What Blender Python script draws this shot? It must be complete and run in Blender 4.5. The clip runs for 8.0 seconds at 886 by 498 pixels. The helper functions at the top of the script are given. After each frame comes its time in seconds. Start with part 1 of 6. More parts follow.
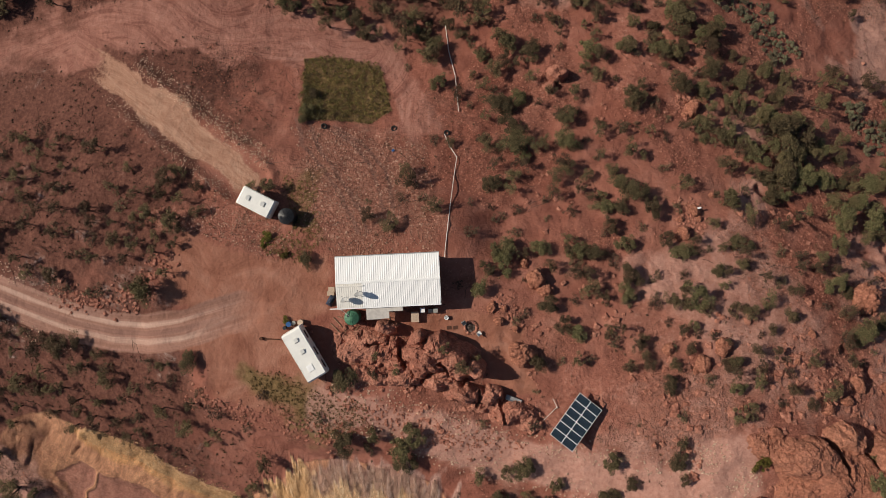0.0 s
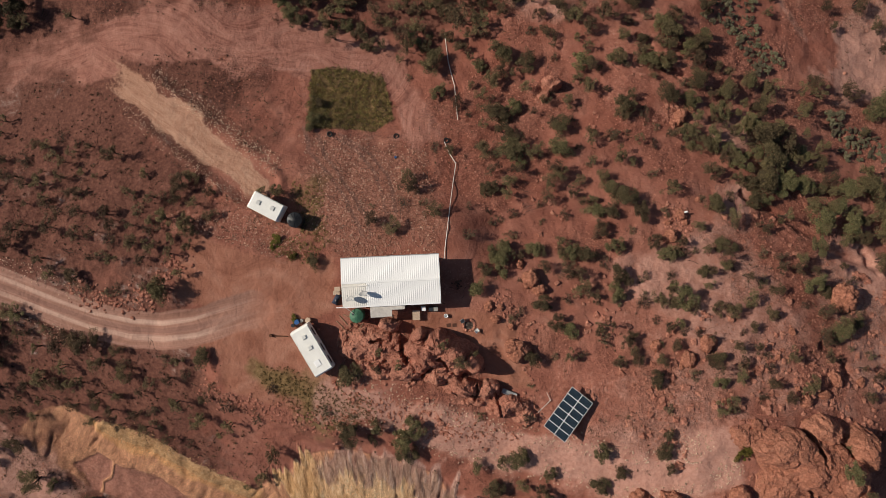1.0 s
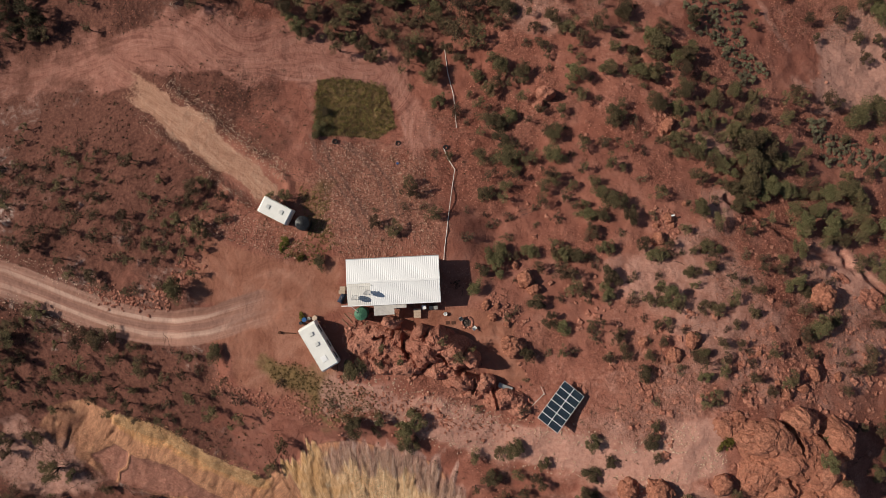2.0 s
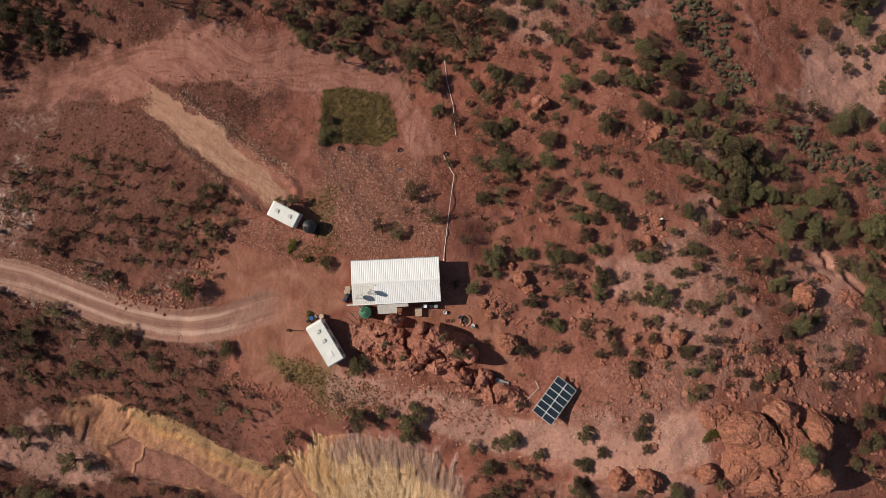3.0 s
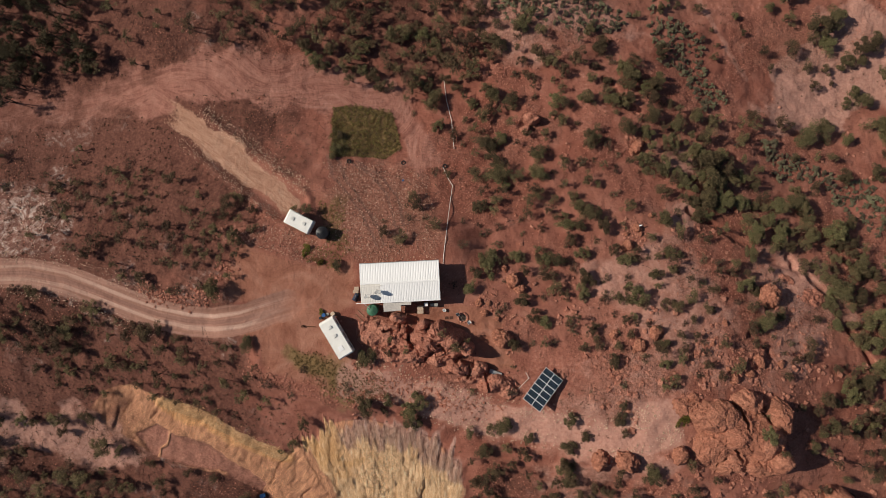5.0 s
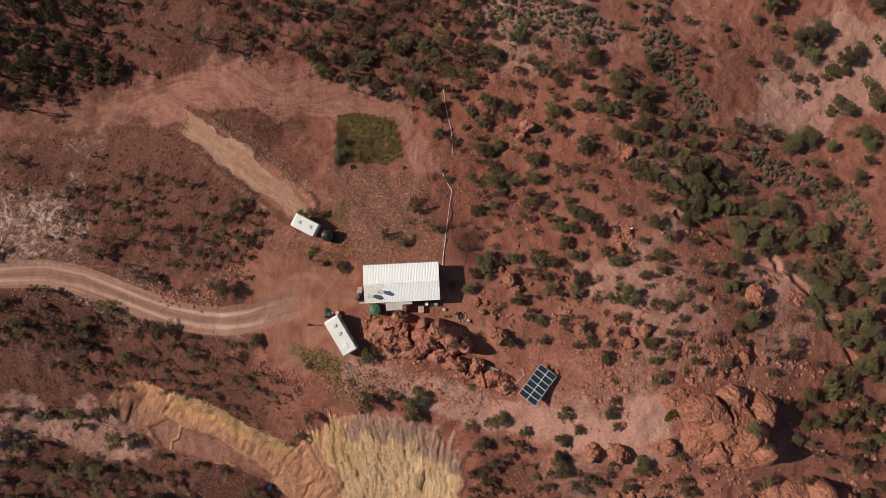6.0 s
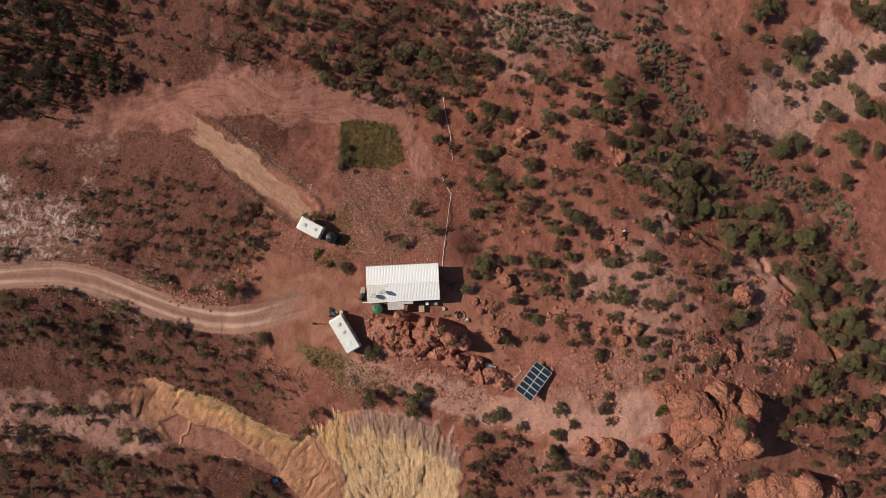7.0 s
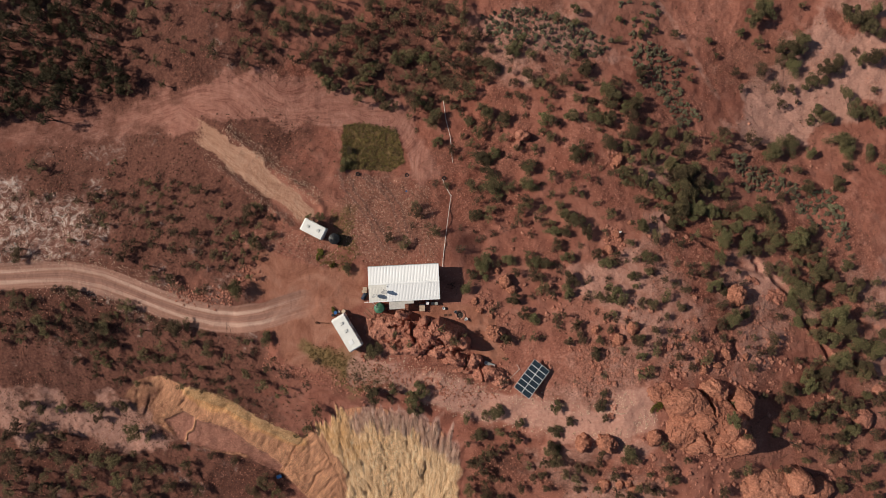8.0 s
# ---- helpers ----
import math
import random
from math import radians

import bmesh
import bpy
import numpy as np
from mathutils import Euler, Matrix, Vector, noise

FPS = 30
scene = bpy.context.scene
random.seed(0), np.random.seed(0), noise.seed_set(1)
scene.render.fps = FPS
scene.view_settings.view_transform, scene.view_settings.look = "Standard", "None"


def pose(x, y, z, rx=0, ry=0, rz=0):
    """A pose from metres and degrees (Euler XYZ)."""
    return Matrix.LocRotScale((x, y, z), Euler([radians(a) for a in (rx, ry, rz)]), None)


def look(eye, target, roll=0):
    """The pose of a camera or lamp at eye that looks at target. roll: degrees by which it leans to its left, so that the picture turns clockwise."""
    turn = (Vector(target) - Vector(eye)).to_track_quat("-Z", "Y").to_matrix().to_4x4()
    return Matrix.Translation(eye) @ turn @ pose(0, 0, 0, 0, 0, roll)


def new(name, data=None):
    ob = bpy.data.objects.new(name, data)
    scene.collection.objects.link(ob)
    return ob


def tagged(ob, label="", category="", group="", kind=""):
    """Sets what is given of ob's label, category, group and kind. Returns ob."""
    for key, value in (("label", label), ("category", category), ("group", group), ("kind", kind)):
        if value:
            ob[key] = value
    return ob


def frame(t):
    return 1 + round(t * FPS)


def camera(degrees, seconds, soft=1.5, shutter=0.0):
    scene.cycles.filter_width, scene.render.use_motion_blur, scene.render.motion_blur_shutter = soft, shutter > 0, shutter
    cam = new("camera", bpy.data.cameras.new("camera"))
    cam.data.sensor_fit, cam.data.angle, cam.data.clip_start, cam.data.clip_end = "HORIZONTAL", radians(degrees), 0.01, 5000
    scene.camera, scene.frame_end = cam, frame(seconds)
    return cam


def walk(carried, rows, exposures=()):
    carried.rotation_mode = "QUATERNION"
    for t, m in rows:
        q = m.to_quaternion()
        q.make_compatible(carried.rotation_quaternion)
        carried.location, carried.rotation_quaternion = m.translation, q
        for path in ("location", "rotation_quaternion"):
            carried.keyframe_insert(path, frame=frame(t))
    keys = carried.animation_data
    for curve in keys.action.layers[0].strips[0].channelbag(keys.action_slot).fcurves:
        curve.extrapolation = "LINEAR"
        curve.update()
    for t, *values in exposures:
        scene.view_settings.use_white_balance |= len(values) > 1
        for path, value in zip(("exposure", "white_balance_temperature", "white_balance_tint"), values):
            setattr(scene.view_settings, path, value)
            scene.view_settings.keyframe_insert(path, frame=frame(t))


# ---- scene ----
cam = camera(70, 8.0, soft=0.65)
PATH = [
    (0, 0.0, 0.0, 76.69), (0.5, 0.0, 0.13, 78.85), (1, 0.03, 0.24, 81.07), (1.5, 0.07, 0.35, 83.38), (3, 0.11, 0.74, 90.39), (3.5, 0.12, 0.89, 92.81), (4, 0.13, 1.05, 95.24),
    (4.5, 0.16, 1.21, 97.62), (6, 0.27, 1.69, 104.88), (6.5, 0.31, 1.87, 107.15), (7, 0.32, 2.0, 109.13), (7.5, 0.31, 2.08, 110.63), (8, 0.29, 2.13, 111.6),
]
walk(cam, [(t, pose(x, y, h, 0, 0, -0.02)) for t, x, y, h in PATH], exposures=[(0, -0.07), (8, -0.07)])

# ---- light: clear sky, low sun; shadows fall along +x, turned 11 degrees towards -y ----
SUN_UP, SUN_AZ = 37.0, -11.0
world = bpy.data.worlds.new("sky")
scene.world = world
world.use_nodes = True
sky = world.node_tree.nodes.new("ShaderNodeTexSky")
sky.sky_type, sky.sun_disc = "NISHITA", False
sky.sun_elevation, sky.sun_rotation = radians(SUN_UP), radians(-90 - SUN_AZ)
world.node_tree.links.new(sky.outputs[0], world.node_tree.nodes["Background"].inputs[0])
world.node_tree.nodes["Background"].inputs[1].default_value = 0.05
sun = new("sun", bpy.data.lights.new("sun", "SUN"))
sun.data.energy, sun.data.angle, sun.data.color = 4.45, radians(0.53), (1.0, 0.90, 0.77)
to_sun = Vector((-math.cos(radians(SUN_AZ)), -math.sin(radians(SUN_AZ)), math.tan(radians(SUN_UP)))).normalized()
sun.matrix_world = look(to_sun * 300, (0, 0, 0))


# ---- number tools ----
TABLE = np.random.RandomState(7).rand(256, 256)


def vnoise(x, y):
    """Smooth value noise, 0 to 1, over arrays."""
    i, j = np.floor(x).astype(int), np.floor(y).astype(int)
    u, v = x - i, y - j
    u, v = u * u * (3 - 2 * u), v * v * (3 - 2 * v)
    a, b = TABLE[i & 255, j & 255], TABLE[(i + 1) & 255, j & 255]
    c, d = TABLE[i & 255, (j + 1) & 255], TABLE[(i + 1) & 255, (j + 1) & 255]
    return (a * (1 - u) + b * u) * (1 - v) + (c * (1 - u) + d * u) * v


def fbm(x, y, size, octaves=4, seed=0.0):
    """Layered noise about 0, largest features of that size in metres."""
    out, amp, k = np.zeros_like(x, dtype=float), 0.5, 1.0 / size
    for n in range(octaves):
        out += amp * (2 * vnoise(x * k + 13.7 * n + seed, y * k - 7.3 * n + seed * 1.7) - 1)
        amp, k = amp * 0.5, k * 2.03
    return out


def smooth(a, b, x):
    t = np.clip((x - a) / (b - a), 0, 1)
    return t * t * (3 - 2 * t)


def line_gap(x, y, line):
    """Distance to a polyline."""
    best = np.full(np.shape(x), 1e9)
    for (ax, ay), (bx, by) in zip(line, line[1:]):
        dx, dy = bx - ax, by - ay
        t = np.clip(((x - ax) * dx + (y - ay) * dy) / (dx * dx + dy * dy), 0, 1)
        best = np.minimum(best, np.hypot(x - ax - t * dx, y - ay - t * dy))
    return best


def area_gap(x, y, ring):
    """Distance to a closed outline, negative inside."""
    d = line_gap(x, y, ring + ring[:1])
    inside = np.zeros(np.shape(x), bool)
    for (ax, ay), (bx, by) in zip(ring, ring[1:] + ring[:1]):
        if ay != by:
            inside ^= ((ay > y) != (by > y)) & (x < (bx - ax) * (y - ay) / (by - ay) + ax)
    return np.where(inside, -d, d)


# ---- lie of the land: spot heights every 20 m from (-100, -60), smoothed ----
SPOT = np.array([
    (-13.5, -13.9, -15.1, -17.6, -18.3, -15.2, -9.9, -6.1, -4.1, -3.6, -3.9),
    (-11.7, -12.4, -13.5, -11.4, -11.0, -8.4, -1.4, 3.6, -0.3, -4.7, -7.2),
    (-8.7, -7.7, -9.9, -3.5, 0.6, 1.6, 3.5, 6.9, -1.2, -6.6, -9.8),
    (-5.3, -0.4, 1.6, 2.0, 1.8, 0.1, -3.6, -3.3, -9.0, -12.7, -14.3),
    (-6.5, -8.5, -11.2, -7.2, -7.5, -11.8, -7.0, -8.6, -17.4, -21.6, -19.7),
    (-9.8, -12.0, -12.0, -9.1, -13.3, -14.3, -11.2, -16.2, -21.0, -22.5, -21.0),
    (-13.5, -11.8, -9.3, -8.7, -12.1, -13.3, -14.7, -18.4, -20.5, -20.7, -20.6),
])


def land(x, y):
    u, v = np.clip((x + 100) / 20, -2, 12), np.clip((y + 60) / 20, -2, 8)
    i, j = np.floor(u).astype(int), np.floor(v).astype(int)
    s, t = u - i, v - j
    out = np.zeros(np.shape(x))
    ws = [(1 - s) ** 3 / 6, (3 * s ** 3 - 6 * s ** 2 + 4) / 6, (-3 * s ** 3 + 3 * s ** 2 + 3 * s + 1) / 6, s ** 3 / 6]
    wt = [(1 - t) ** 3 / 6, (3 * t ** 3 - 6 * t ** 2 + 4) / 6, (-3 * t ** 3 + 3 * t ** 2 + 3 * t + 1) / 6, t ** 3 / 6]
    for a in range(4):
        for b in range(4):
            out += ws[a] * wt[b] * SPOT[np.clip(j + b - 1, 0, 6), np.clip(i + a - 1, 0, 10)]
    return out


MAIN_TRACK = [(-91.0, -3.4), (-80.5, -3.0), (-74.0, -2.7), (-67.5, -2.5), (-61.4, -3.6), (-55.2, -5.9), (-50.5, -7.7), (-46.0, -9.2), (-40.9, -10.2), (-36.3, -10.4), (-31.9, -9.8), (-28.2, -8.7), (-24.0, -7.4)]
UPPER_TRACK = [(-91.0, 23.8), (-83.8, 23.9), (-74.6, 24.0), (-65.2, 25.4), (-57.0, 27.2), (-48.8, 29.6), (-41.1, 31.2), (-32.5, 31.4), (-24.0, 30.2), (-15.4, 28.0), (-10.0, 27.6)]
RAMP = [(-52.1, 28.2), (-47.0, 25.2), (-42.8, 22.3), (-38.9, 19.4), (-34.7, 16.2), (-31.0, 13.4), (-27.4, 10.8), (-24.4, 8.4)]
SOUTH_PATH = [(-14.2, -19.4), (-8.1, -20.0), (-1.1, -22.9), (7.9, -25.3), (15.8, -26.7), (25.3, -28.3), (31.9, -27.3), (34.2, -24.3)]
YARD = [(-35.1, -0.8), (-31.2, 2.2), (-26.1, 0.2), (-22.1, -0.8), (-14.1, -0.8), (-13.0, -7.7), (-18.0, -9.7), (-14.1, -17.8), (-9.2, -20.9), (-14.3, -23.1), (-22.4, -20.0), (-28.5, -18.0), (-28.2, -13.8), (-34.3, -11.3), (-31.0, -7.7), (-34.1, -5.8)]
BACK_YARD = [(-8.1, -7.7), (0.9, -7.2), (6.9, -8.2), (9.9, -9.7), (8.8, -12.7), (11.8, -17.6), (6.8, -17.6), (3.9, -12.7), (-2.1, -11.2), (-8.0, -9.7)]
CUT = [(-58.3, -22.5), (-52.9, -20.9), (-47.1, -23.7), (-39.0, -26.6), (-31.8, -31.1), (-27.0, -33.3), (-22.8, -31.7), (-18.9, -28.2), (-13.4, -26.5), (-7.6, -27.4), (-1.8, -29.8), (3.7, -34.4), (2.4, -49.0), (-25.0, -49.0), (-30.4, -41.9), (-35.8, -38.7), (-38.8, -38.0), (-44.1, -37.0), (-50.7, -34.6), (-58.8, -29.4), (-61.4, -26.4)]
RILLS = [(-23.3, -31.4), (-18.9, -28.5), (-13.4, -27.2), (-7.6, -28.0), (-1.8, -30.4), (3.7, -34.8), (2.4, -49.0), (-19.8, -49.0), (-18.7, -41.4), (-20.7, -37.4)]
PINK_BANK = [(-12.2, 29.6), (-8.9, 29.5), (-6.5, 26.9), (-5.8, 21.5), (-2.3, 20.8), (-0.7, 17.2), (-3.8, 14.4), (-6.3, 17.2), (-7.3, 22.8), (-8.5, 26.8)]
CUT_EDGE = [(-47.1, -24.4), (-43.0, -25.6), (-39.0, -27.2), (-31.9, -31.6), (-27.0, -34.0)]
CUT_FLOOR = [(-53.3, -30.7), (-49.5, -27.8), (-44.8, -31.0), (-40.2, -32.2), (-34.5, -36.3), (-29.8, -41.0), (-32.0, -41.9), (-37.8, -37.9), (-44.1, -36.7), (-50.7, -34.6)]
PATCH = [(-18.9, 25.8), (-14.3, 26.4), (-8.6, 25.3), (-6.8, 18.5), (-9.7, 16.9), (-14.9, 17.0), (-18.7, 16.8)]
FLAT_BROWN = [(-87.6, 22.0), (-71.3, 22.7), (-57.4, 23.8), (-48.0, 20.3), (-45.5, 18.1), (-56.1, 16.0), (-64.8, 16.0), (-76.5, 17.1), (-86.6, 16.0)]
FLAT_DARK = [(-42.4, 25.2), (-32.3, 27.4), (-22.7, 25.3), (-19.1, 17.0), (-21.9, 12.6), (-29.5, 18.0), (-36.2, 22.4)]
LOW_BROWN = [(-88.8, -14.7), (-69.6, -15.7), (-56.6, -21.2), (-59.4, -24.7), (-73.5, -24.7), (-90.5, -23.6)]
LEFT_SCRUB = [(-66.4, 13.8), (-50.6, 15.9), (-30.5, 6.3), (-34.1, -0.8), (-30.0, -3.7), (-38.3, -8.3), (-48.7, -5.9), (-59.0, -0.8), (-66.0, 6.3)]
LOW_SCRUB = [(-87.3, -5.6), (-64.5, -4.9), (-51.3, -10.0), (-36.5, -12.9), (-28.3, -15.9), (-26.9, -24.6), (-35.9, -27.2), (-47.7, -23.1), (-62.8, -24.8), (-71.8, -15.7), (-88.8, -14.7)]
CHALK = [(-86.3, 13.8), (-75.8, 13.8), (-65.7, 10.6), (-60.7, 6.3), (-66.4, -0.8), (-73.8, -1.9), (-84.7, -0.9)]
LOW_FLAT = [(-90.8, -25.8), (-77.7, -24.7), (-60.8, -26.5), (-52.7, -34.4), (-58.7, -37.5), (-72.9, -36.3), (-91.5, -30.4)]
CLEARING = [(30.4, -22.0), (34.7, -21.0), (37.1, -24.8), (36.7, -29.7), (31.0, -28.8)]
GREEN_VERGE = [(-23.6, -14.8), (-20.1, -14.7), (-14.1, -17.8), (-9.1, -18.8), (-8.2, -21.9), (-14.3, -23.1), (-19.3, -20.5), (-23.2, -16.9)]
ORANGE_GREY = [(73.4, 47.3), (92.3, 47.3), (96.9, 35.4), (82.8, 30.7), (72.7, 25.7), (63.3, 23.0), (58.5, 26.4), (60.7, 36.2), (70.9, 36.6)]
WOODS = [(-93.1, 57.6), (-61.7, 54.5), (-60.9, 44.9), (-63.2, 39.5), (-59.1, 32.8), (-71.1, 30.8), (-73.4, 26.6), (-90.3, 26.7)]
TOP_WOODS = [(-41.3, 56.3), (1.0, 58.1), (7.6, 44.5), (8.7, 33.1), (0.9, 25.2), (-6.7, 27.4), (-14.4, 29.6), (-20.9, 32.3), (-28.5, 38.2), (-38.1, 38.0)]
NORTH_GRAVEL = [(-20.0, 15.9), (-12.8, 16.0), (-2.2, 13.9), (-1.2, 6.4), (-0.6, -0.3), (-13.1, -0.8), (-17.2, 2.2), (-16.5, 8.4)]
RED_BANK = [(-28.4, 5.3), (-24.3, 4.2), (-18.2, 2.2), (-18.1, -0.8), (-22.1, -0.8), (-28.1, 1.2), (-35.3, 3.2)]
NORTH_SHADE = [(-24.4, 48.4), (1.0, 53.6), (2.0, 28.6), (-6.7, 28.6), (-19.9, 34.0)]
WEEDS = [(-22.5, 1.0), (-18.2, 2.2), (-19.2, 6.3), (-20.6, 9.2), (-16.0, 8.4), (-14.2, 1.2), (-16.6, -1.8), (-21.1, -1.0)]
EAST_PALE = [(17.6, -17.5), (27.4, -13.5), (41.4, -12.6), (51.7, -17.7), (38.6, -22.0), (35.8, -30.7), (21.6, -30.4), (8.0, -28.5), (-0.1, -23.9), (11.8, -22.6)]
LOW_WOODS = [(-92.2, -36.1), (-75.1, -36.9), (-57.6, -37.5), (-51.3, -43.4), (-49.6, -49.4), (-93.4, -48.8)]
RUBBLE = [[(-33.6, -0.3), (-35.6, -4.3), (-38.7, -6.6), (-44.5, -6.6), (-48.6, -4.3)], [(-31.6, -18.1), (-26.5, -19.6), (-22.4, -20.6), (-16.3, -22.1), (-12.3, -22.6)], [(-12.1, -19.3), (-6.1, -20.3), (-0.1, -22.9), (9.8, -23.7)]]
SOUTH_BROWN = [(5.0, -30.9), (17.8, -31.2), (38.8, -32.7), (40.6, -42.4), (4.2, -46.1)]
THICKET = [(42.9, 24.3), (57.2, 26.3), (57.8, 13.4), (69.9, 10.2), (74.2, 2.2), (84.5, -10.8), (82.6, -21.1), (63.0, -22.2), (69.1, -14.5), (58.8, 0.1), (44.0, 4.3), (39.4, 14.0)]
EAST_SCRUB = [(57.0, -22.8), (83.0, -19.1), (81.9, -43.4), (60.2, -37.0), (62.5, -30.1)]
SOUTH_SCRUB = [(4.0, -31.6), (17.8, -31.2), (38.8, -33.8), (40.5, -41.9), (4.2, -45.5)]
MIDDLE_SCRUB = [(7.0, 2.2), (22.5, 3.3), (41.1, 0.2), (57.1, -2.0), (54.3, -15.9), (40.9, -17.3), (21.6, -14.5), (14.8, -9.7)]
TYRE_MARKS = [[(-19.0, 17.0), (-18.0, 13.5), (-15.5, 10.0), (-12.5, 6.5), (-10.6, 2.0)], [(-17.6, 16.6), (-16.2, 13.0), (-13.8, 9.6), (-11.2, 6.4), (-9.2, 2.0)], [(-16.0, 16.4), (-12.0, 13.8), (-9.0, 10.6), (-7.6, 5.0)], [(-14.4, 16.2), (-10.4, 13.6), (-7.4, 10.2), (-6.2, 5.0)]]
EAST_TRAIL = [(44.0, 54.0), (49.5, 46.0), (54.0, 38.0), (57.0, 33.0)]
UPPER_SCRUB = [(27.0, 39.0), (40.0, 31.0), (52.0, 21.0), (45.0, 8.0), (35.0, 14.0), (28.0, 25.0)]
CHALK_SPOT = [(-76.5, 6.5), (-71.5, 6.0), (-67.5, 3.0), (-67.0, 0.0), (-71.0, -0.6), (-75.5, 1.5)]
SLOPE = [(4.0, 44.0), (30.0, 40.0), (42.0, 26.0), (40.0, 4.0), (7.0, 4.0), (3.0, 20.0)]
SALT_FLAT = [(6.5, 48.0), (20.0, 51.6), (36.1, 44.2), (38.3, 39.5), (19.6, 36.3), (10.8, 33.0), (7.6, 41.1)]
GULLIES = [[(60.0, 0.1), (62.3, -3.6), (65.6, -7.8), (69.3, -13.5), (72.0, -18.7), (73.0, -20.2)], [(41.0, 8.0), (44.2, 5.9), (48.5, 3.3), (53.9, 0.1), (60.8, -2.0)],
           [(28.9, 31.3), (31.5, 27.9), (34.7, 25.1)], [(50.2, -12.4), (52.3, -13.9), (53.2, -15.9)], [(77.7, -8.6), (79.5, -11.7), (82.9, -12.9)]]


def fan_of(x, y):
    """Across and down the rilled face, whose rills draw together downhill."""
    return (x + 9.0) / (y + 105.0) * 70.0, y


def track_flow(x, y, line):
    """Distance along a line and signed distance across it."""
    best, along, across, run = np.full(np.shape(x), 1e9), np.zeros(np.shape(x)), np.zeros(np.shape(x)), 0.0
    for (ax, ay), (bx, by) in zip(line, line[1:]):
        dx, dy = bx - ax, by - ay
        L = math.hypot(dx, dy)
        t = np.clip(((x - ax) * dx + (y - ay) * dy) / (L * L), 0, 1)
        d = np.hypot(x - ax - t * dx, y - ay - t * dy)
        near = d < best
        side = np.sign(dx * (y - ay) - dy * (x - ax))
        along, across, best = np.where(near, run + t * L, along), np.where(near, d * side, across), np.minimum(best, d)
        run += L
    return along, across


def ground_height(x, y):
    x, y = np.asarray(x, float), np.asarray(y, float)
    z = land(x, y)
    # levelled house pad and yard, a bank on the far side of the upper caravan
    pad = smooth(8.0, 0.6, area_gap(x, y, [(-14.5, 0.6), (0.4, 0.8), (0.8, -9.2), (-14.0, -9.5)]))
    z = z * (1 - pad)
    yard = smooth(4.0, 0.0, area_gap(x, y, YARD))
    z = z * (1 - 0.7 * yard) + 0.0 * yard
    roads = np.minimum(line_gap(x, y, MAIN_TRACK), np.minimum(line_gap(x, y, RAMP), line_gap(x, y, UPPER_TRACK)))
    calm = smooth(5.0, 1.5, roads)
    calm = np.maximum(calm, np.maximum(pad, yard))
    calm = np.maximum(calm, smooth(2.0, -1.0, area_gap(x, y, FLAT_BROWN)))
    z = z + fbm(x, y, 9.0, 3, 2.0) * 0.7 * (1 - 0.85 * calm) + fbm(x, y, 2.4, 4, 5.0) * 0.34 * (1 - 0.8 * calm)
    main = line_gap(x, y, MAIN_TRACK)
    z = z - 0.22 * smooth(2.6, 1.6, main) - 0.07 * np.exp(-((main - 0.95) / 0.4) ** 2)
    # windrows of pushed soil beside the ramp and the road
    ramp = line_gap(x, y, RAMP)
    z = z + 0.4 * np.exp(-((ramp - 3.1) / 0.6) ** 2) * (0.5 + vnoise(x * 0.5, y * 0.5)) * smooth(-44, -40, x)
    # the cut: rills fanning down the face, then a gullied bank above a flat floor
    face = smooth(2.2, -1.6, area_gap(x, y, RILLS) + fbm(x, y, 3.0, 3, 4.0) * 2.0)
    fan, down = fan_of(x, y)
    fan = fan + fbm(x, y, 6.0, 4, 4.0) * 1.6
    coarse = 1 - np.abs(2 * vnoise(fan * 0.42, down * 0.06 + 3.0) - 1)
    fine = 1 - np.abs(2 * vnoise(fan * 1.15, down * 0.12 + 8.0) - 1)
    thin = 1 - np.abs(2 * vnoise(fan * 2.3, down * 0.3 + 5.0) - 1)
    z = z - face * (0.32 * smooth(0.86, 1.0, coarse) + 0.26 * smooth(0.78, 1.0, fine) + 0.16 * smooth(0.6, 1.0, thin) - 0.25 * fbm(x, y, 1.2, 3, 19.0))
    inside = area_gap(x, y, CUT)
    bank = smooth(0.5, -0.8, inside) * (1 - face)
    floor_gap = area_gap(x, y, CUT_FLOOR) + fbm(x, y, 4.0, 3, 14.0) * 1.2
    bank = bank * smooth(-0.5, 1.0, floor_gap)
    q = x * 0.83 - y * 0.55 + fbm(x, y, 7.0, 3, 6.0) * 1.6
    p = x * 0.55 + y * 0.83
    gully = 1 - np.abs(2 * vnoise(q * 0.33 + 0.4, p * 0.05) - 1)
    small = 1 - np.abs(2 * vnoise(q * 1.0, p * 0.10 + 5.0) - 1)
    z = z - bank * (0.34 * smooth(0.84, 1.0, gully) + 0.2 * smooth(0.78, 1.0, small) - 0.16 * fbm(x, y, 0.8, 2, 29.0)) + 0.5 * smooth(2.5, 0.5, line_gap(x, y, CUT_EDGE)) - 0.45 * smooth(0.6, -0.6, floor_gap) * smooth(0.5, -0.8, inside)
    # loose rubble heaves on the stony slopes
    z = z + fbm(x, y, 0.9, 3, 77.0) * 0.22 * (1 - 0.9 * calm) * smooth(-0.1, 0.35, fbm(x, y, 10.0, 3, 40.0))
    for g in GULLIES:
        z = z - 0.7 * smooth(0.8, 0.2, line_gap(x + fbm(x, y, 4.0, 3) * 2.0, y, g))
    return z


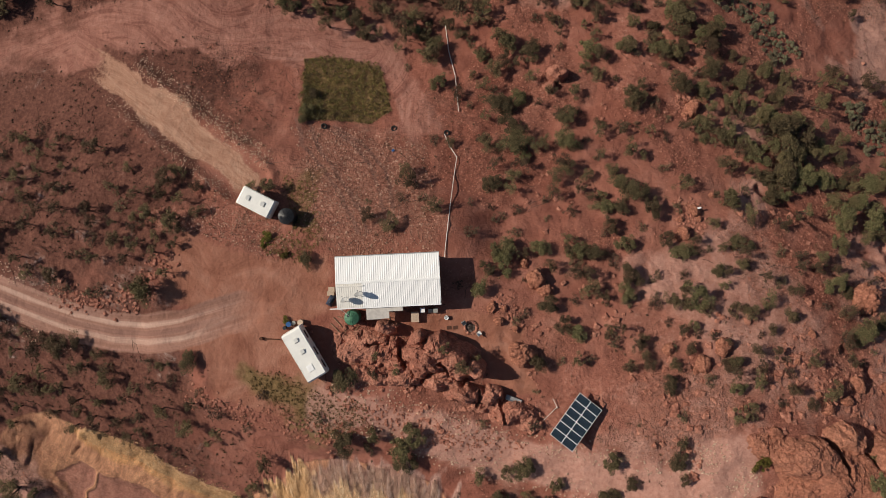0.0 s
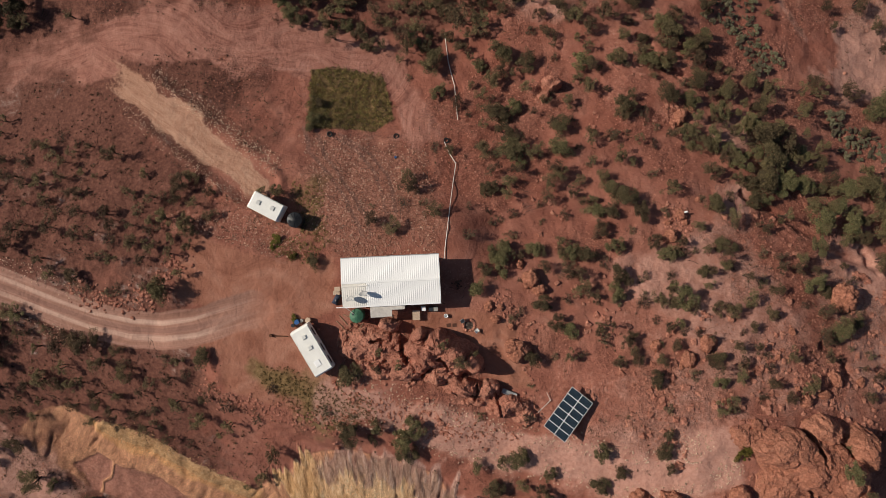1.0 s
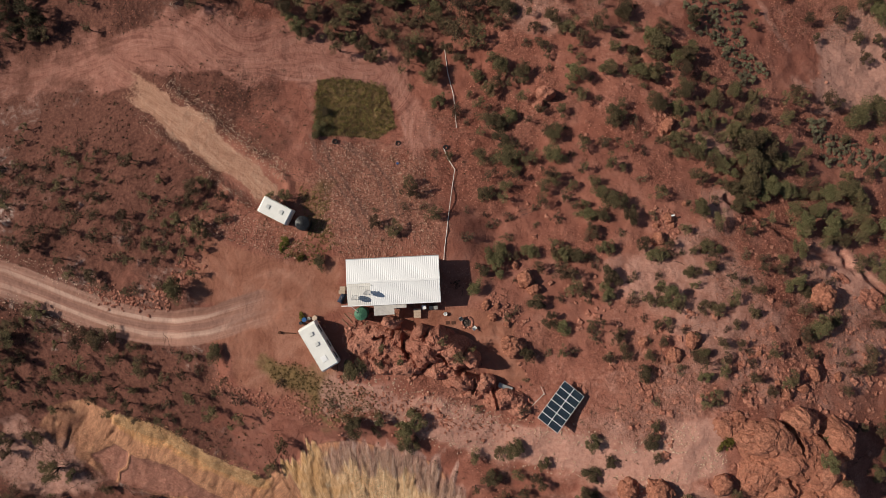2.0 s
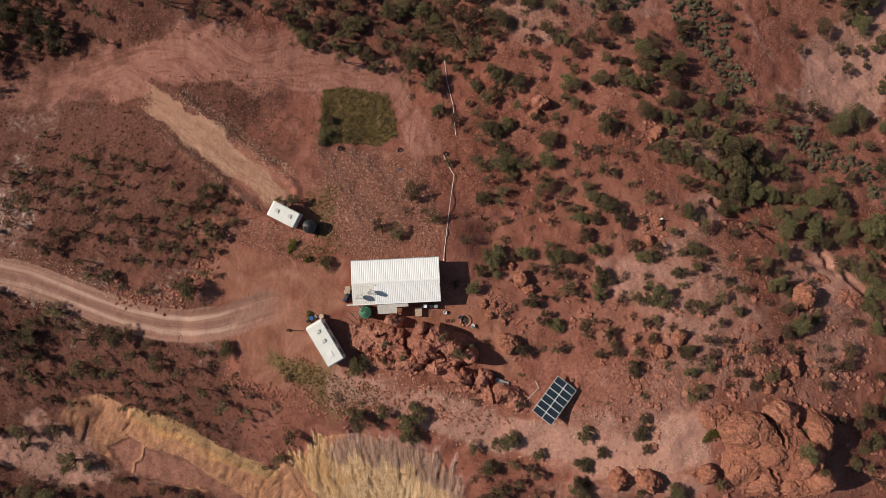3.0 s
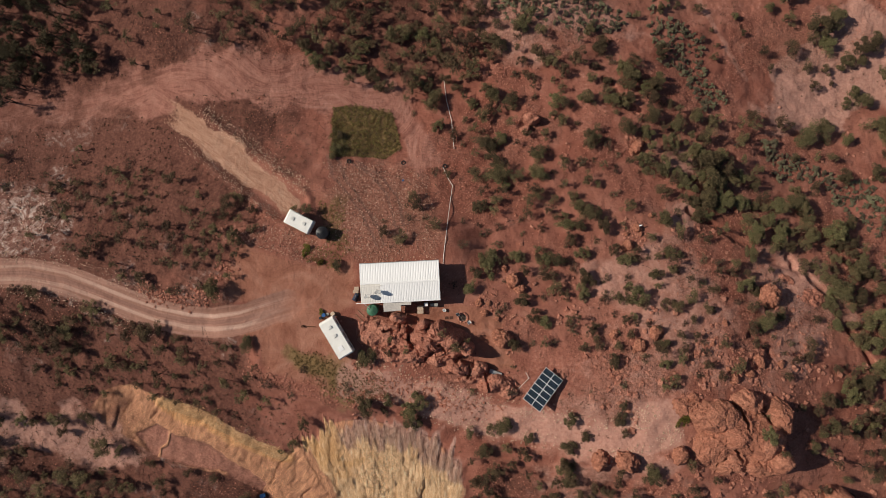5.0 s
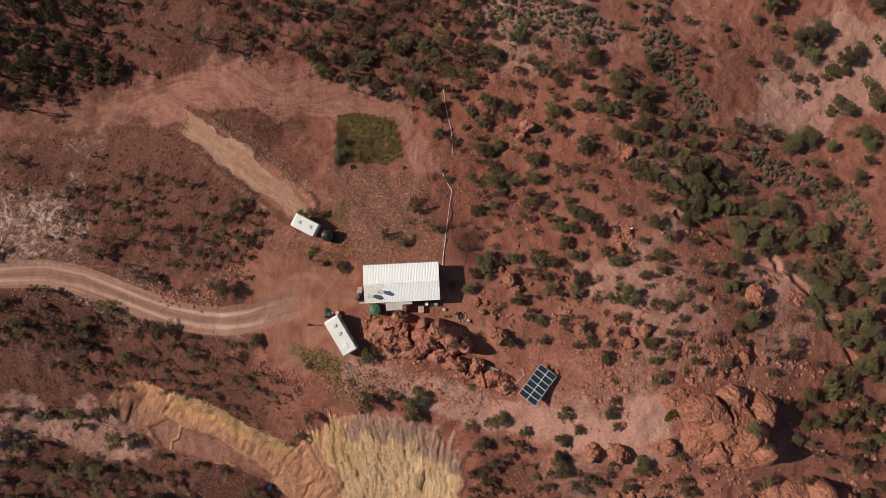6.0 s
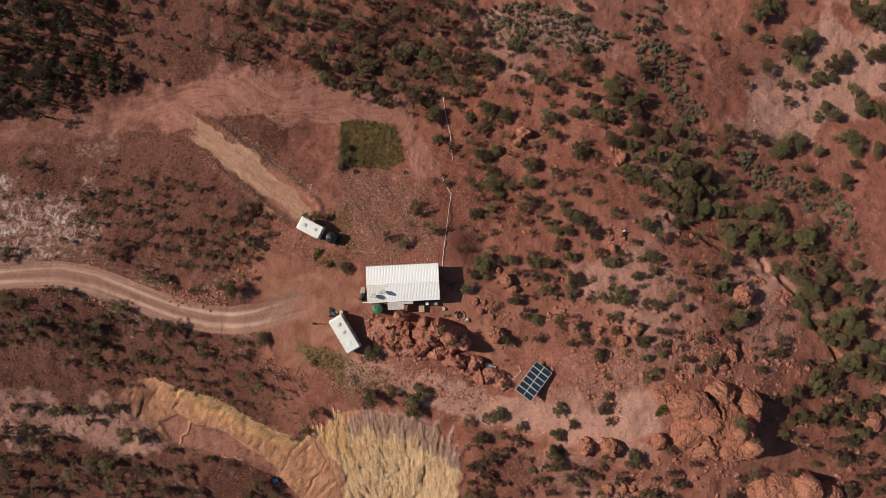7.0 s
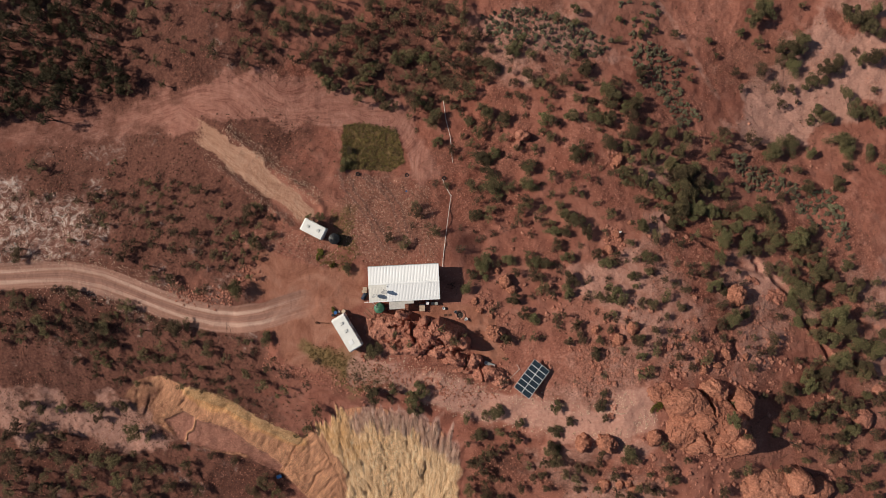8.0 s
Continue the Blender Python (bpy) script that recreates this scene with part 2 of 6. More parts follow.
# heights on a quarter-metre grid, on which everything rests
GX0, GY0, GSTEP, GNX, GNY = -96.0, -62.0, 0.25, 801, 505
HEIGHTS = ground_height(*np.meshgrid(GX0 + GSTEP * np.arange(GNX), GY0 + GSTEP * np.arange(GNY)))


def lie(x, y):
    """Height of the soil over arrays."""
    u, v = np.clip((np.asarray(x, float) - GX0) / GSTEP, 0, GNX - 1.001), np.clip((np.asarray(y, float) - GY0) / GSTEP, 0, GNY - 1.001)
    i, j = u.astype(int), v.astype(int)
    s, t = u - i, v - j
    return (HEIGHTS[j, i] * (1 - s) + HEIGHTS[j, i + 1] * s) * (1 - t) + (HEIGHTS[j + 1, i] * (1 - s) + HEIGHTS[j + 1, i + 1] * s) * t


def gz(x, y):
    return float(lie(x, y))


# ---- materials ----
def material(name, rough=0.9, metal=0.0):
    m = bpy.data.materials.new(name)
    m.use_nodes = True
    b = m.node_tree.nodes["Principled BSDF"]
    b.inputs["Roughness"].default_value, b.inputs["Metallic"].default_value = rough, metal
    b.inputs["Specular IOR Level"].default_value = 0.25
    return m, m.node_tree.nodes, m.node_tree.links, b


def tex_noise(ns, ls, scale, detail=6, rough=0.6, stretch=None):
    n = ns.new("ShaderNodeTexNoise")
    n.inputs["Scale"].default_value, n.inputs["Detail"].default_value, n.inputs["Roughness"].default_value = scale, detail, rough
    co = ns.new("ShaderNodeTexCoord")
    if stretch:
        mp = ns.new("ShaderNodeMapping")
        mp.vector_type = "TEXTURE"
        mp.inputs["Scale"].default_value = [1 / v for v in stretch[:3]]
        if len(stretch) > 3:
            mp.inputs["Rotation"].default_value = (0, 0, radians(stretch[3]))
        ls.new(co.outputs["Object"], mp.inputs[0])
        ls.new(mp.outputs[0], n.inputs["Vector"])
    else:
        ls.new(co.outputs["Object"], n.inputs["Vector"])
    return n


def ramp_of(ns, ls, src, stops):
    r = ns.new("ShaderNodeValToRGB")
    el = r.color_ramp.elements
    el[0].position, el[0].color = stops[0][0], (*stops[0][1], 1)
    el[1].position, el[1].color = stops[-1][0], (*stops[-1][1], 1)
    for p, c in stops[1:-1]:
        e = el.new(p)
        e.color = (*c, 1)
    ls.new(src, r.inputs[0])
    return r.outputs[0]


def mix(ns, ls, fac, a, b, mode="MIX"):
    n = ns.new("ShaderNodeMix")
    n.data_type, n.blend_type = "RGBA", mode
    for s, v in ((n.inputs[0], fac), (n.inputs[6], a), (n.inputs[7], b)):
        if isinstance(v, bpy.types.NodeSocket):
            ls.new(v, s)
        elif isinstance(v, tuple):
            s.default_value = (*v, 1)
        else:
            s.default_value = v
    return n.outputs[2]


def calc(ns, ls, op, a, b=None, c=None, clamp=False):
    n = ns.new("ShaderNodeMath")
    n.operation, n.use_clamp = op, clamp
    for k, v in enumerate((a, b, c)):
        if isinstance(v, bpy.types.NodeSocket):
            ls.new(v, n.inputs[k])
        elif v is not None:
            n.inputs[k].default_value = v
    return n.outputs[0]


def bump(ns, ls, bsdf, src, strength, distance):
    n = ns.new("ShaderNodeBump")
    n.inputs["Strength"].default_value, n.inputs["Distance"].default_value = strength, distance
    ls.new(src, n.inputs["Height"])
    ls.new(n.outputs[0], bsdf.inputs["Normal"])


def plain(name, colour, rough=0.7, metal=0.0, vary=0.25, scale=6.0, spec=0.3):
    """Painted or moulded surface: one colour, with blotches, grime and fine relief."""
    m, ns, ls, b = material(name, rough, metal)
    n = tex_noise(ns, ls, scale)
    dark = tuple(c * (1 - vary) for c in colour)
    light = tuple(min(1, c * (1 + 0.4 * vary)) for c in colour)
    col = ramp_of(ns, ls, n.outputs[0], [(0.3, dark), (0.7, light)])
    info = ns.new("ShaderNodeObjectInfo")
    val = calc(ns, ls, "MULTIPLY_ADD", info.outputs["Random"], 0.16 * vary * 2, 1 - 0.16 * vary)
    hsv = ns.new("ShaderNodeHueSaturation")
    ls.new(col, hsv.inputs["Color"])
    ls.new(val, hsv.inputs["Value"])
    ls.new(hsv.outputs[0], b.inputs["Base Color"])
    b.inputs["Specular IOR Level"].default_value = spec
    bump(ns, ls, b, tex_noise(ns, ls, scale * 8).outputs[0], 0.15, 0.01)
    return m


def soil_material():
    m, ns, ls, b = material("outback_soil", 0.95)
    big = tex_noise(ns, ls, 0.05, 4, 0.6)
    mid = tex_noise(ns, ls, 0.42, 7, 0.6)
    fine = tex_noise(ns, ls, 2.2, 8, 0.7)
    col = ramp_of(ns, ls, mid.outputs[0], [(0.30, (0.184, 0.063, 0.044)), (0.45, (0.256, 0.095, 0.064)), (0.57, (0.318, 0.129, 0.091)), (0.70, (0.395, 0.188, 0.138))])
    warm = ramp_of(ns, ls, big.outputs[0], [(0.35, (0.229, 0.076, 0.051)), (0.5, (0.287, 0.110, 0.077)), (0.65, (0.368, 0.163, 0.116))])
    col = mix(ns, ls, 0.5, col, warm)

    def mask(name, soft=0.5, noise_src=mid):
        at = ns.new("ShaderNodeAttribute")
        at.attribute_name = name
        shifted = calc(ns, ls, "MULTIPLY_ADD", noise_src.outputs[0], soft * 2, calc(ns, ls, "SUBTRACT", at.outputs["Fac"], soft))
        mr = ns.new("ShaderNodeMapRange")
        mr.interpolation_type = "SMOOTHSTEP"
        mr.inputs[1].default_value, mr.inputs[2].default_value = 0.25, 0.75
        ls.new(shifted, mr.inputs[0])
        return mr.outputs[0]

    def layer(col, name, stops, strength=1.0, soft=0.5, src=fine, noise_src=mid):
        return mix(ns, ls, calc(ns, ls, "MULTIPLY", mask(name, soft, noise_src), strength), col, ramp_of(ns, ls, src.outputs[0], stops))

    def flowing(across, along, detail, rough, bend=0.0):
        """Noise drawn out along the tracks and down the rilled face."""
        at = ns.new("ShaderNodeAttribute")
        at.attribute_name = "flow"
        mp = ns.new("ShaderNodeMapping")
        mp.inputs["Scale"].default_value = (across, along, 1.0)
        ls.new(at.outputs["Vector"], mp.inputs[0])
        n = ns.new("ShaderNodeTexNoise")
        n.inputs["Scale"].default_value, n.inputs["Detail"].default_value, n.inputs["Roughness"].default_value, n.inputs["Distortion"].default_value = 1.0, detail, rough, bend
        ls.new(mp.outputs[0], n.inputs["Vector"])
        return n

    streak = flowing(0.7, 0.13, 10, 0.78, 1.6)
    wheel = flowing(1.3, 0.06, 7, 0.62, 0.3)
    rill = flowing(2.2, 0.34, 12, 0.80, 0.9)
    vein = tex_noise(ns, ls, 0.45, 10, 0.72)
    vein.inputs["Distortion"].default_value = 2.2
    worn = tex_noise(ns, ls, 0.2, 9, 0.62)
    worn.inputs["Distortion"].default_value = 1.2
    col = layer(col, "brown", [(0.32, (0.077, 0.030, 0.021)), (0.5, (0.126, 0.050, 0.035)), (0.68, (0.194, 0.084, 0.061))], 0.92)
    col = layer(col, "red_gravel", [(0.35, (0.225, 0.077, 0.051)), (0.55, (0.378, 0.153, 0.108)), (0.72, (0.540, 0.306, 0.234))], 0.8)
    col = layer(col, "tan_gravel", [(0.35, (0.207, 0.085, 0.059)), (0.52, (0.362, 0.161, 0.112)), (0.7, (0.569, 0.342, 0.254))], 0.7)
    col = layer(col, "chalk", [(0.40, (0.15, 0.066, 0.050)), (0.51, (0.30, 0.165, 0.130)), (0.60, (0.60, 0.48, 0.42)), (0.70, (0.78, 0.70, 0.64))], 0.75, 0.5, vein)
    col = layer(col, "yard", [(0.36, (0.231, 0.090, 0.056)), (0.5, (0.304, 0.129, 0.084)), (0.64, (0.369, 0.176, 0.121))], 0.9, 0.4, worn)
    col = layer(col, "swirl", [(0.40, (0.188, 0.074, 0.054)), (0.46, (0.300, 0.128, 0.094)), (0.56, (0.380, 0.178, 0.134)), (0.68, (0.480, 0.252, 0.196))], 0.86, 0.5, streak)
    col = layer(col, "swirl", [(0.40, (0.215, 0.083, 0.061)), (0.52, (0.375, 0.165, 0.123)), (0.62, (0.50, 0.250, 0.190))], 0.25, 0.5, worn)
    col = layer(col, "track", [(0.34, (0.271, 0.136, 0.098)), (0.5, (0.335, 0.179, 0.135)), (0.66, (0.415, 0.243, 0.186))], 0.95, 0.12, wheel)
    col = layer(col, "lane", [(0.34, (0.409, 0.240, 0.182)), (0.66, (0.562, 0.380, 0.302))], 0.75, 0.5, wheel, wheel)
    col = layer(col, "rut", [(0.3, (0.187, 0.089, 0.068)), (0.7, (0.281, 0.149, 0.115))], 0.7, 0.3, wheel, wheel)
    col = layer(col, "ramp", [(0.34, (0.288, 0.140, 0.092)), (0.48, (0.400, 0.218, 0.146)), (0.6, (0.480, 0.284, 0.196)), (0.72, (0.544, 0.352, 0.256))], 0.92, 0.7, streak, fine)
    col = layer(col, "ochre", [(0.36, (0.389, 0.177, 0.102)), (0.48, (0.564, 0.275, 0.159)), (0.56, (0.698, 0.354, 0.200)), (0.66, (0.845, 0.476, 0.272))], 0.95, 0.3, rill)
    col = layer(col, "floor", [(0.34, (0.258, 0.106, 0.076)), (0.5, (0.335, 0.150, 0.107)), (0.66, (0.425, 0.202, 0.143))], 0.92, 0.3)
    col = layer(col, "face", [(0.33, (0.502, 0.268, 0.142)), (0.43, (0.753, 0.452, 0.241)), (0.54, (0.939, 0.640, 0.378)), (0.66, (0.950, 0.819, 0.567))], 0.96, 0.3, rill)
    col = layer(col, "amber", [(0.34, (0.467, 0.216, 0.085)), (0.5, (0.690, 0.362, 0.145)), (0.66, (0.845, 0.529, 0.268))], 0.7, 0.6, rill)
    col = layer(col, "mauve", [(0.34, (0.22, 0.105, 0.082)), (0.5, (0.42, 0.24, 0.19)), (0.66, (0.64, 0.46, 0.40))], 0.85, 0.5, rill)
    col = layer(col, "edge", [(0.34, (0.391, 0.212, 0.102)), (0.5, (0.544, 0.319, 0.157)), (0.68, (0.680, 0.468, 0.281))], 0.9, 0.5, fine, fine)
    col = layer(col, "turf", [(0.3, (0.085, 0.062, 0.022)), (0.5, (0.165, 0.112, 0.045)), (0.72, (0.27, 0.175, 0.088))], 0.85, 0.5)
    col = layer(col, "sand", [(0.3, (0.378, 0.186, 0.139)), (0.7, (0.539, 0.312, 0.248))], 0.8)

    # pebbles: two sizes of cells, each stone with its own tone, dark joints between
    def pebbles(scale):
        vor = ns.new("ShaderNodeTexVoronoi")
        vor.inputs["Scale"].default_value = scale
        co = ns.new("ShaderNodeTexCoord")
        ls.new(co.outputs["Object"], vor.inputs["Vector"])
        tone = ns.new("ShaderNodeSeparateColor")
        ls.new(vor.outputs["Color"], tone.inputs[0])
        body = ns.new("ShaderNodeMapRange")
        body.inputs[1].default_value, body.inputs[2].default_value, body.inputs[3].default_value, body.inputs[4].default_value = 0.25, 0.65, 1.0, 0.0
        ls.new(vor.outputs["Distance"], body.inputs[0])
        return tone.outputs[0], body.outputs[0]

    loose = ns.new("ShaderNodeAttribute")
    loose.attribute_name = "loose"
    rise = fine.outputs[0]
    for scale, gain in ((4.2, 0.5), (8.5, 0.85)):
        tone, body = pebbles(scale)
        some = calc(ns, ls, "GREATER_THAN", tone, 0.52)
        amount = calc(ns, ls, "MULTIPLY", calc(ns, ls, "MULTIPLY", body, some), calc(ns, ls, "MULTIPLY", loose.outputs["Fac"], gain))
        tint = ramp_of(ns, ls, tone, [(0.52, (0.6, 0.6, 0.61)), (0.75, (1.1, 1.08, 1.06)), (1.0, (1.6, 1.56, 1.52))])
        col = mix(ns, ls, amount, col, mix(ns, ls, 1.0, col, tint, "MULTIPLY"))
        rise = calc(ns, ls, "ADD", rise, calc(ns, ls, "MULTIPLY", amount, 0.35))
    grit = tex_noise(ns, ls, 2.6, 12, 0.78)
    grain = ramp_of(ns, ls, grit.outputs[0], [(0.36, (0.55, 0.53, 0.53)), (0.5, (1.0, 1.0, 1.0)), (0.63, (1.5, 1.5, 1.5))])
    col = mix(ns, ls, calc(ns, ls, "MULTIPLY_ADD", loose.outputs["Fac"], 0.75, 0.1), col, mix(ns, ls, 1.0, col, grain, "MULTIPLY"))
    ls.new(col, b.inputs["Base Color"])
    rough = calc(ns, ls, "MULTIPLY", calc(ns, ls, "ADD", rise, calc(ns, ls, "MULTIPLY", grit.outputs[0], 0.7)), calc(ns, ls, "MULTIPLY_ADD", loose.outputs["Fac"], 0.75, 0.12))
    scarp = ns.new("ShaderNodeAttribute")
    scarp.attribute_name = "scarp"
    carved = calc(ns, ls, "MULTIPLY", scarp.outputs["Fac"], calc(ns, ls, "ADD", calc(ns, ls, "MULTIPLY", rill.outputs[0], 2.2), calc(ns, ls, "MULTIPLY", grit.outputs[0], 0.6)))
    bump(ns, ls, b, calc(ns, ls, "ADD", calc(ns, ls, "ADD", rough, mid.outputs[0]), carved), 1.0, 0.4)
    return m


def rock_material(name, dark, main, light):
    m, ns, ls, b = material(name, 0.9)
    n1, n2 = tex_noise(ns, ls, 0.9, 8, 0.7), tex_noise(ns, ls, 3.2, 12, 0.8)
    col = ramp_of(ns, ls, n1.outputs[0], [(0.3, dark), (0.5, main), (0.72, light)])
    col = mix(ns, ls, 0.6, col, ramp_of(ns, ls, n2.outputs[0], [(0.36, dark), (0.5, main), (0.64, light)]))
    geo = ns.new("ShaderNodeNewGeometry")
    col = mix(ns, ls, 0.25, col, ramp_of(ns, ls, geo.outputs["Random Per Island"], [(0.0, dark), (1.0, light)]))
    grit = ramp_of(ns, ls, tex_noise(ns, ls, 3.0, 10, 0.72).outputs[0], [(0.36, (0.62, 0.60, 0.60)), (0.5, (1.0, 1.0, 1.0)), (0.63, (1.4, 1.4, 1.4))])
    col = mix(ns, ls, 0.8, col, mix(ns, ls, 1.0, col, grit, "MULTIPLY"))
    ls.new(col, b.inputs["Base Color"])
    bump(ns, ls, b, calc(ns, ls, "ADD", n1.outputs[0], calc(ns, ls, "MULTIPLY", n2.outputs[0], 0.8)), 1.0, 0.4)
    return m


def leaf_material(name, dark, main, light):
    m, ns, ls, b = material(name, 0.75)
    b.inputs["Specular IOR Level"].default_value = 0.1
    geo = ns.new("ShaderNodeNewGeometry")
    info = ns.new("ShaderNodeObjectInfo")
    col = ramp_of(ns, ls, geo.outputs["Random Per Island"], [(0.0, dark), (0.5, main), (1.0, light)])
    hsv = ns.new("ShaderNodeHueSaturation")
    ls.new(calc(ns, ls, "MULTIPLY_ADD", info.outputs["Random"], 0.05, 0.462), hsv.inputs["Hue"])
    ls.new(calc(ns, ls, "MULTIPLY_ADD", info.outputs["Random"], 0.7, 0.65), hsv.inputs["Value"])
    ls.new(col, hsv.inputs["Color"])
    ls.new(hsv.outputs[0], b.inputs["Base Color"])
    return m


def panel_material():
    m, ns, ls, b = material("solar_cells", 0.12)
    n = tex_noise(ns, ls, 1.2, 3)
    ls.new(ramp_of(ns, ls, n.outputs[0], [(0.3, (0.022, 0.034, 0.048)), (0.7, (0.036, 0.052, 0.070))]), b.inputs["Base Color"])
    b.inputs["Specular IOR Level"].default_value = 0.5
    return m


SOIL = soil_material()
ROCK = rock_material("red_sandstone", (0.24, 0.082, 0.054), (0.44, 0.175, 0.118), (0.64, 0.33, 0.235))
RUST_ROCK = rock_material("rust_sandstone", (0.23, 0.082, 0.052), (0.42, 0.168, 0.104), (0.58, 0.285, 0.19))
PALE_ROCK = rock_material("pale_gravel", (0.36, 0.19, 0.13), (0.62, 0.41, 0.29), (0.85, 0.68, 0.53))
OCHRE_ROCK = rock_material("yellow_gravel", (0.38, 0.20, 0.10), (0.60, 0.36, 0.18), (0.80, 0.55, 0.32))
TAN_ROCK = rock_material("tan_gravel_stone", (0.26, 0.12, 0.082), (0.54, 0.30, 0.21), (0.84, 0.61, 0.47))
LEAF = leaf_material("mulga_leaf", (0.053, 0.045, 0.022), (0.108, 0.092, 0.044), (0.182, 0.152, 0.075))
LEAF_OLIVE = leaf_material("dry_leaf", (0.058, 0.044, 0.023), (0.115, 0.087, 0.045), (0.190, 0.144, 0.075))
# dry leaf with the wood's canopy shade in its colour; dark dead herbs share it
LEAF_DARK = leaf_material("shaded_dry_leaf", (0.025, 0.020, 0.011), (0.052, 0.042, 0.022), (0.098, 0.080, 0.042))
LEAF_DRY = leaf_material("withered_leaf", (0.055, 0.038, 0.022), (0.110, 0.080, 0.046), (0.18, 0.14, 0.085))
LEAF_GREY = leaf_material("saltbush_leaf", (0.078, 0.073, 0.041), (0.137, 0.124, 0.074), (0.218, 0.191, 0.122))
LEAF_GREEN = leaf_material("fresh_leaf", (0.060, 0.062, 0.012), (0.115, 0.112, 0.022), (0.20, 0.175, 0.04))
LEAF_WEED = leaf_material("rank_weed", (0.078, 0.066, 0.018), (0.145, 0.125, 0.038), (0.27, 0.205, 0.08))
BARK = plain("grey_bark", (0.060, 0.043, 0.034), 0.9, 0, 0.4)
WHITE_STEEL = plain("white_roof_steel", (0.91, 0.91, 0.90), 0.45, 0.0, 0.07, 0.8)
CREAM_STEEL = plain("faded_roof_steel", (0.82, 0.79, 0.73), 0.5, 0.0, 0.12, 1.2)
VAN_WHITE = plain("caravan_enamel", (0.86, 0.85, 0.80), 0.4, 0, 0.08, 1.0)
VAN_GREY = plain("grey_vent_plastic", (0.36, 0.35, 0.32), 0.6)
WALL = plain("weathered_cladding", (0.42, 0.37, 0.31), 0.8, 0, 0.25, 2)
TANK_GREEN = plain("green_polythene", (0.075, 0.20, 0.12), 0.5, 0, 0.2, 3)
TANK_BLACK = plain("black_polythene", (0.022, 0.023, 0.026), 0.45, 0, 0.3, 3)
TIMBER = plain("weathered_timber", (0.34, 0.22, 0.14), 0.85, 0, 0.4, 5)
PALE_TIMBER = plain("pale_board", (0.52, 0.40, 0.30), 0.85, 0, 0.25, 5)
GALV = plain("galvanised_steel", (0.45, 0.46, 0.46), 0.45, 0.5, 0.2)
PIPE = plain("white_pvc", (0.74, 0.68, 0.62), 0.5, 0, 0.15)
POLY = plain("dusty_polycarbonate", (0.60, 0.56, 0.51), 0.5, 0, 0.2, 3)
RUBBER = plain("black_rubber", (0.02, 0.02, 0.02), 0.85, 0, 0.3)
DISH = plain("dish_grey", (0.48, 0.48, 0.47), 0.5, 0.0, 0.1)
BLUE = plain("blue_plastic", (0.03, 0.10, 0.26), 0.5, 0, 0.2)
DARK = plain("dark_fabric", (0.03, 0.035, 0.045), 0.9, 0, 0.3)
MAT = plain("brown_mat", (0.10, 0.045, 0.03), 0.9, 0, 0.3)
ASH = plain("wood_ash", (0.13, 0.10, 0.085), 0.95, 0, 0.5, 8)
RUST = plain("rusted_iron", (0.14, 0.06, 0.035), 0.85, 0.2, 0.5)
PANEL, FRAME = panel_material(), plain("aluminium", (0.80, 0.80, 0.79), 0.4, 0.1, 0.06)
GLASS = plain("dark_window", (0.02, 0.025, 0.03), 0.08, 0, 0.1, 3, 0.5)


# ---- mesh tools ----
def mesh_of(bm, name, mat, flat=True):
    me = bpy.data.meshes.new(name)
    bmesh.ops.recalc_face_normals(bm, faces=bm.faces)
    bm.to_mesh(me)
    bm.free()
    me.materials.append(mat)
    if not flat:
        me.polygons.foreach_set("use_smooth", [True] * len(me.polygons))
    return me


def part(name, bm, mat, parent=None, label="", flat=True):
    ob = new(name, mesh_of(bm, name, mat, flat))
    ob.parent = parent
    return tagged(ob, label) if label else ob


def soup(name, verts, faces, mat, flat=True):
    """A mesh from points and faces of one size, as lists or arrays."""
    verts, faces = np.asarray(verts, np.float32), np.asarray(faces, np.int32)
    me = bpy.data.meshes.new(name)
    me.vertices.add(len(verts))
    me.vertices.foreach_set("co", verts.ravel())
    me.loops.add(faces.size)
    me.polygons.add(len(faces))
    me.loops.foreach_set("vertex_index", faces.ravel())
    me.polygons.foreach_set("loop_start", np.arange(0, faces.size, faces.shape[1], dtype=np.int32))
    me.polygons.foreach_set("use_smooth", np.full(len(faces), not flat))
    me.materials.append(mat)
    me.update(calc_edges=True)
    return me


def box(sx, sy, sz, m=None, bm=None, bevel=0.0):
    """A box standing on z = 0, its edges rounded."""
    bm = bm or bmesh.new()
    made = bmesh.ops.create_cube(bm, size=1.0)["verts"]
    bmesh.ops.transform(bm, matrix=(m or Matrix()) @ Matrix.Translation((0, 0, sz / 2)) @ Matrix.Diagonal((sx, sy, sz, 1)), verts=made)
    if bevel:
        edges = {e for v in made for e in v.link_edges}
        bmesh.ops.bevel(bm, geom=list(edges), offset=bevel, segments=2, affect="EDGES", profile=0.6)
    return bm


def lathe(profile, seg=32, bm=None, m=None):
    """Turns (radius, height) pairs about z."""
    bm, m = bm or bmesh.new(), m or Matrix()
    rings = []
    for r, z in profile:
        rings.append([bm.verts.new(m @ Vector((r * math.cos(2 * math.pi * k / seg), r * math.sin(2 * math.pi * k / seg), z))) for k in range(seg)])
    for a, b in zip(rings, rings[1:]):
        for k in range(seg):
            bm.faces.new((a[k], a[(k + 1) % seg], b[(k + 1) % seg], b[k]))
    bm.faces.new(rings[-1])
    bm.faces.new(rings[0][::-1])
    return bm


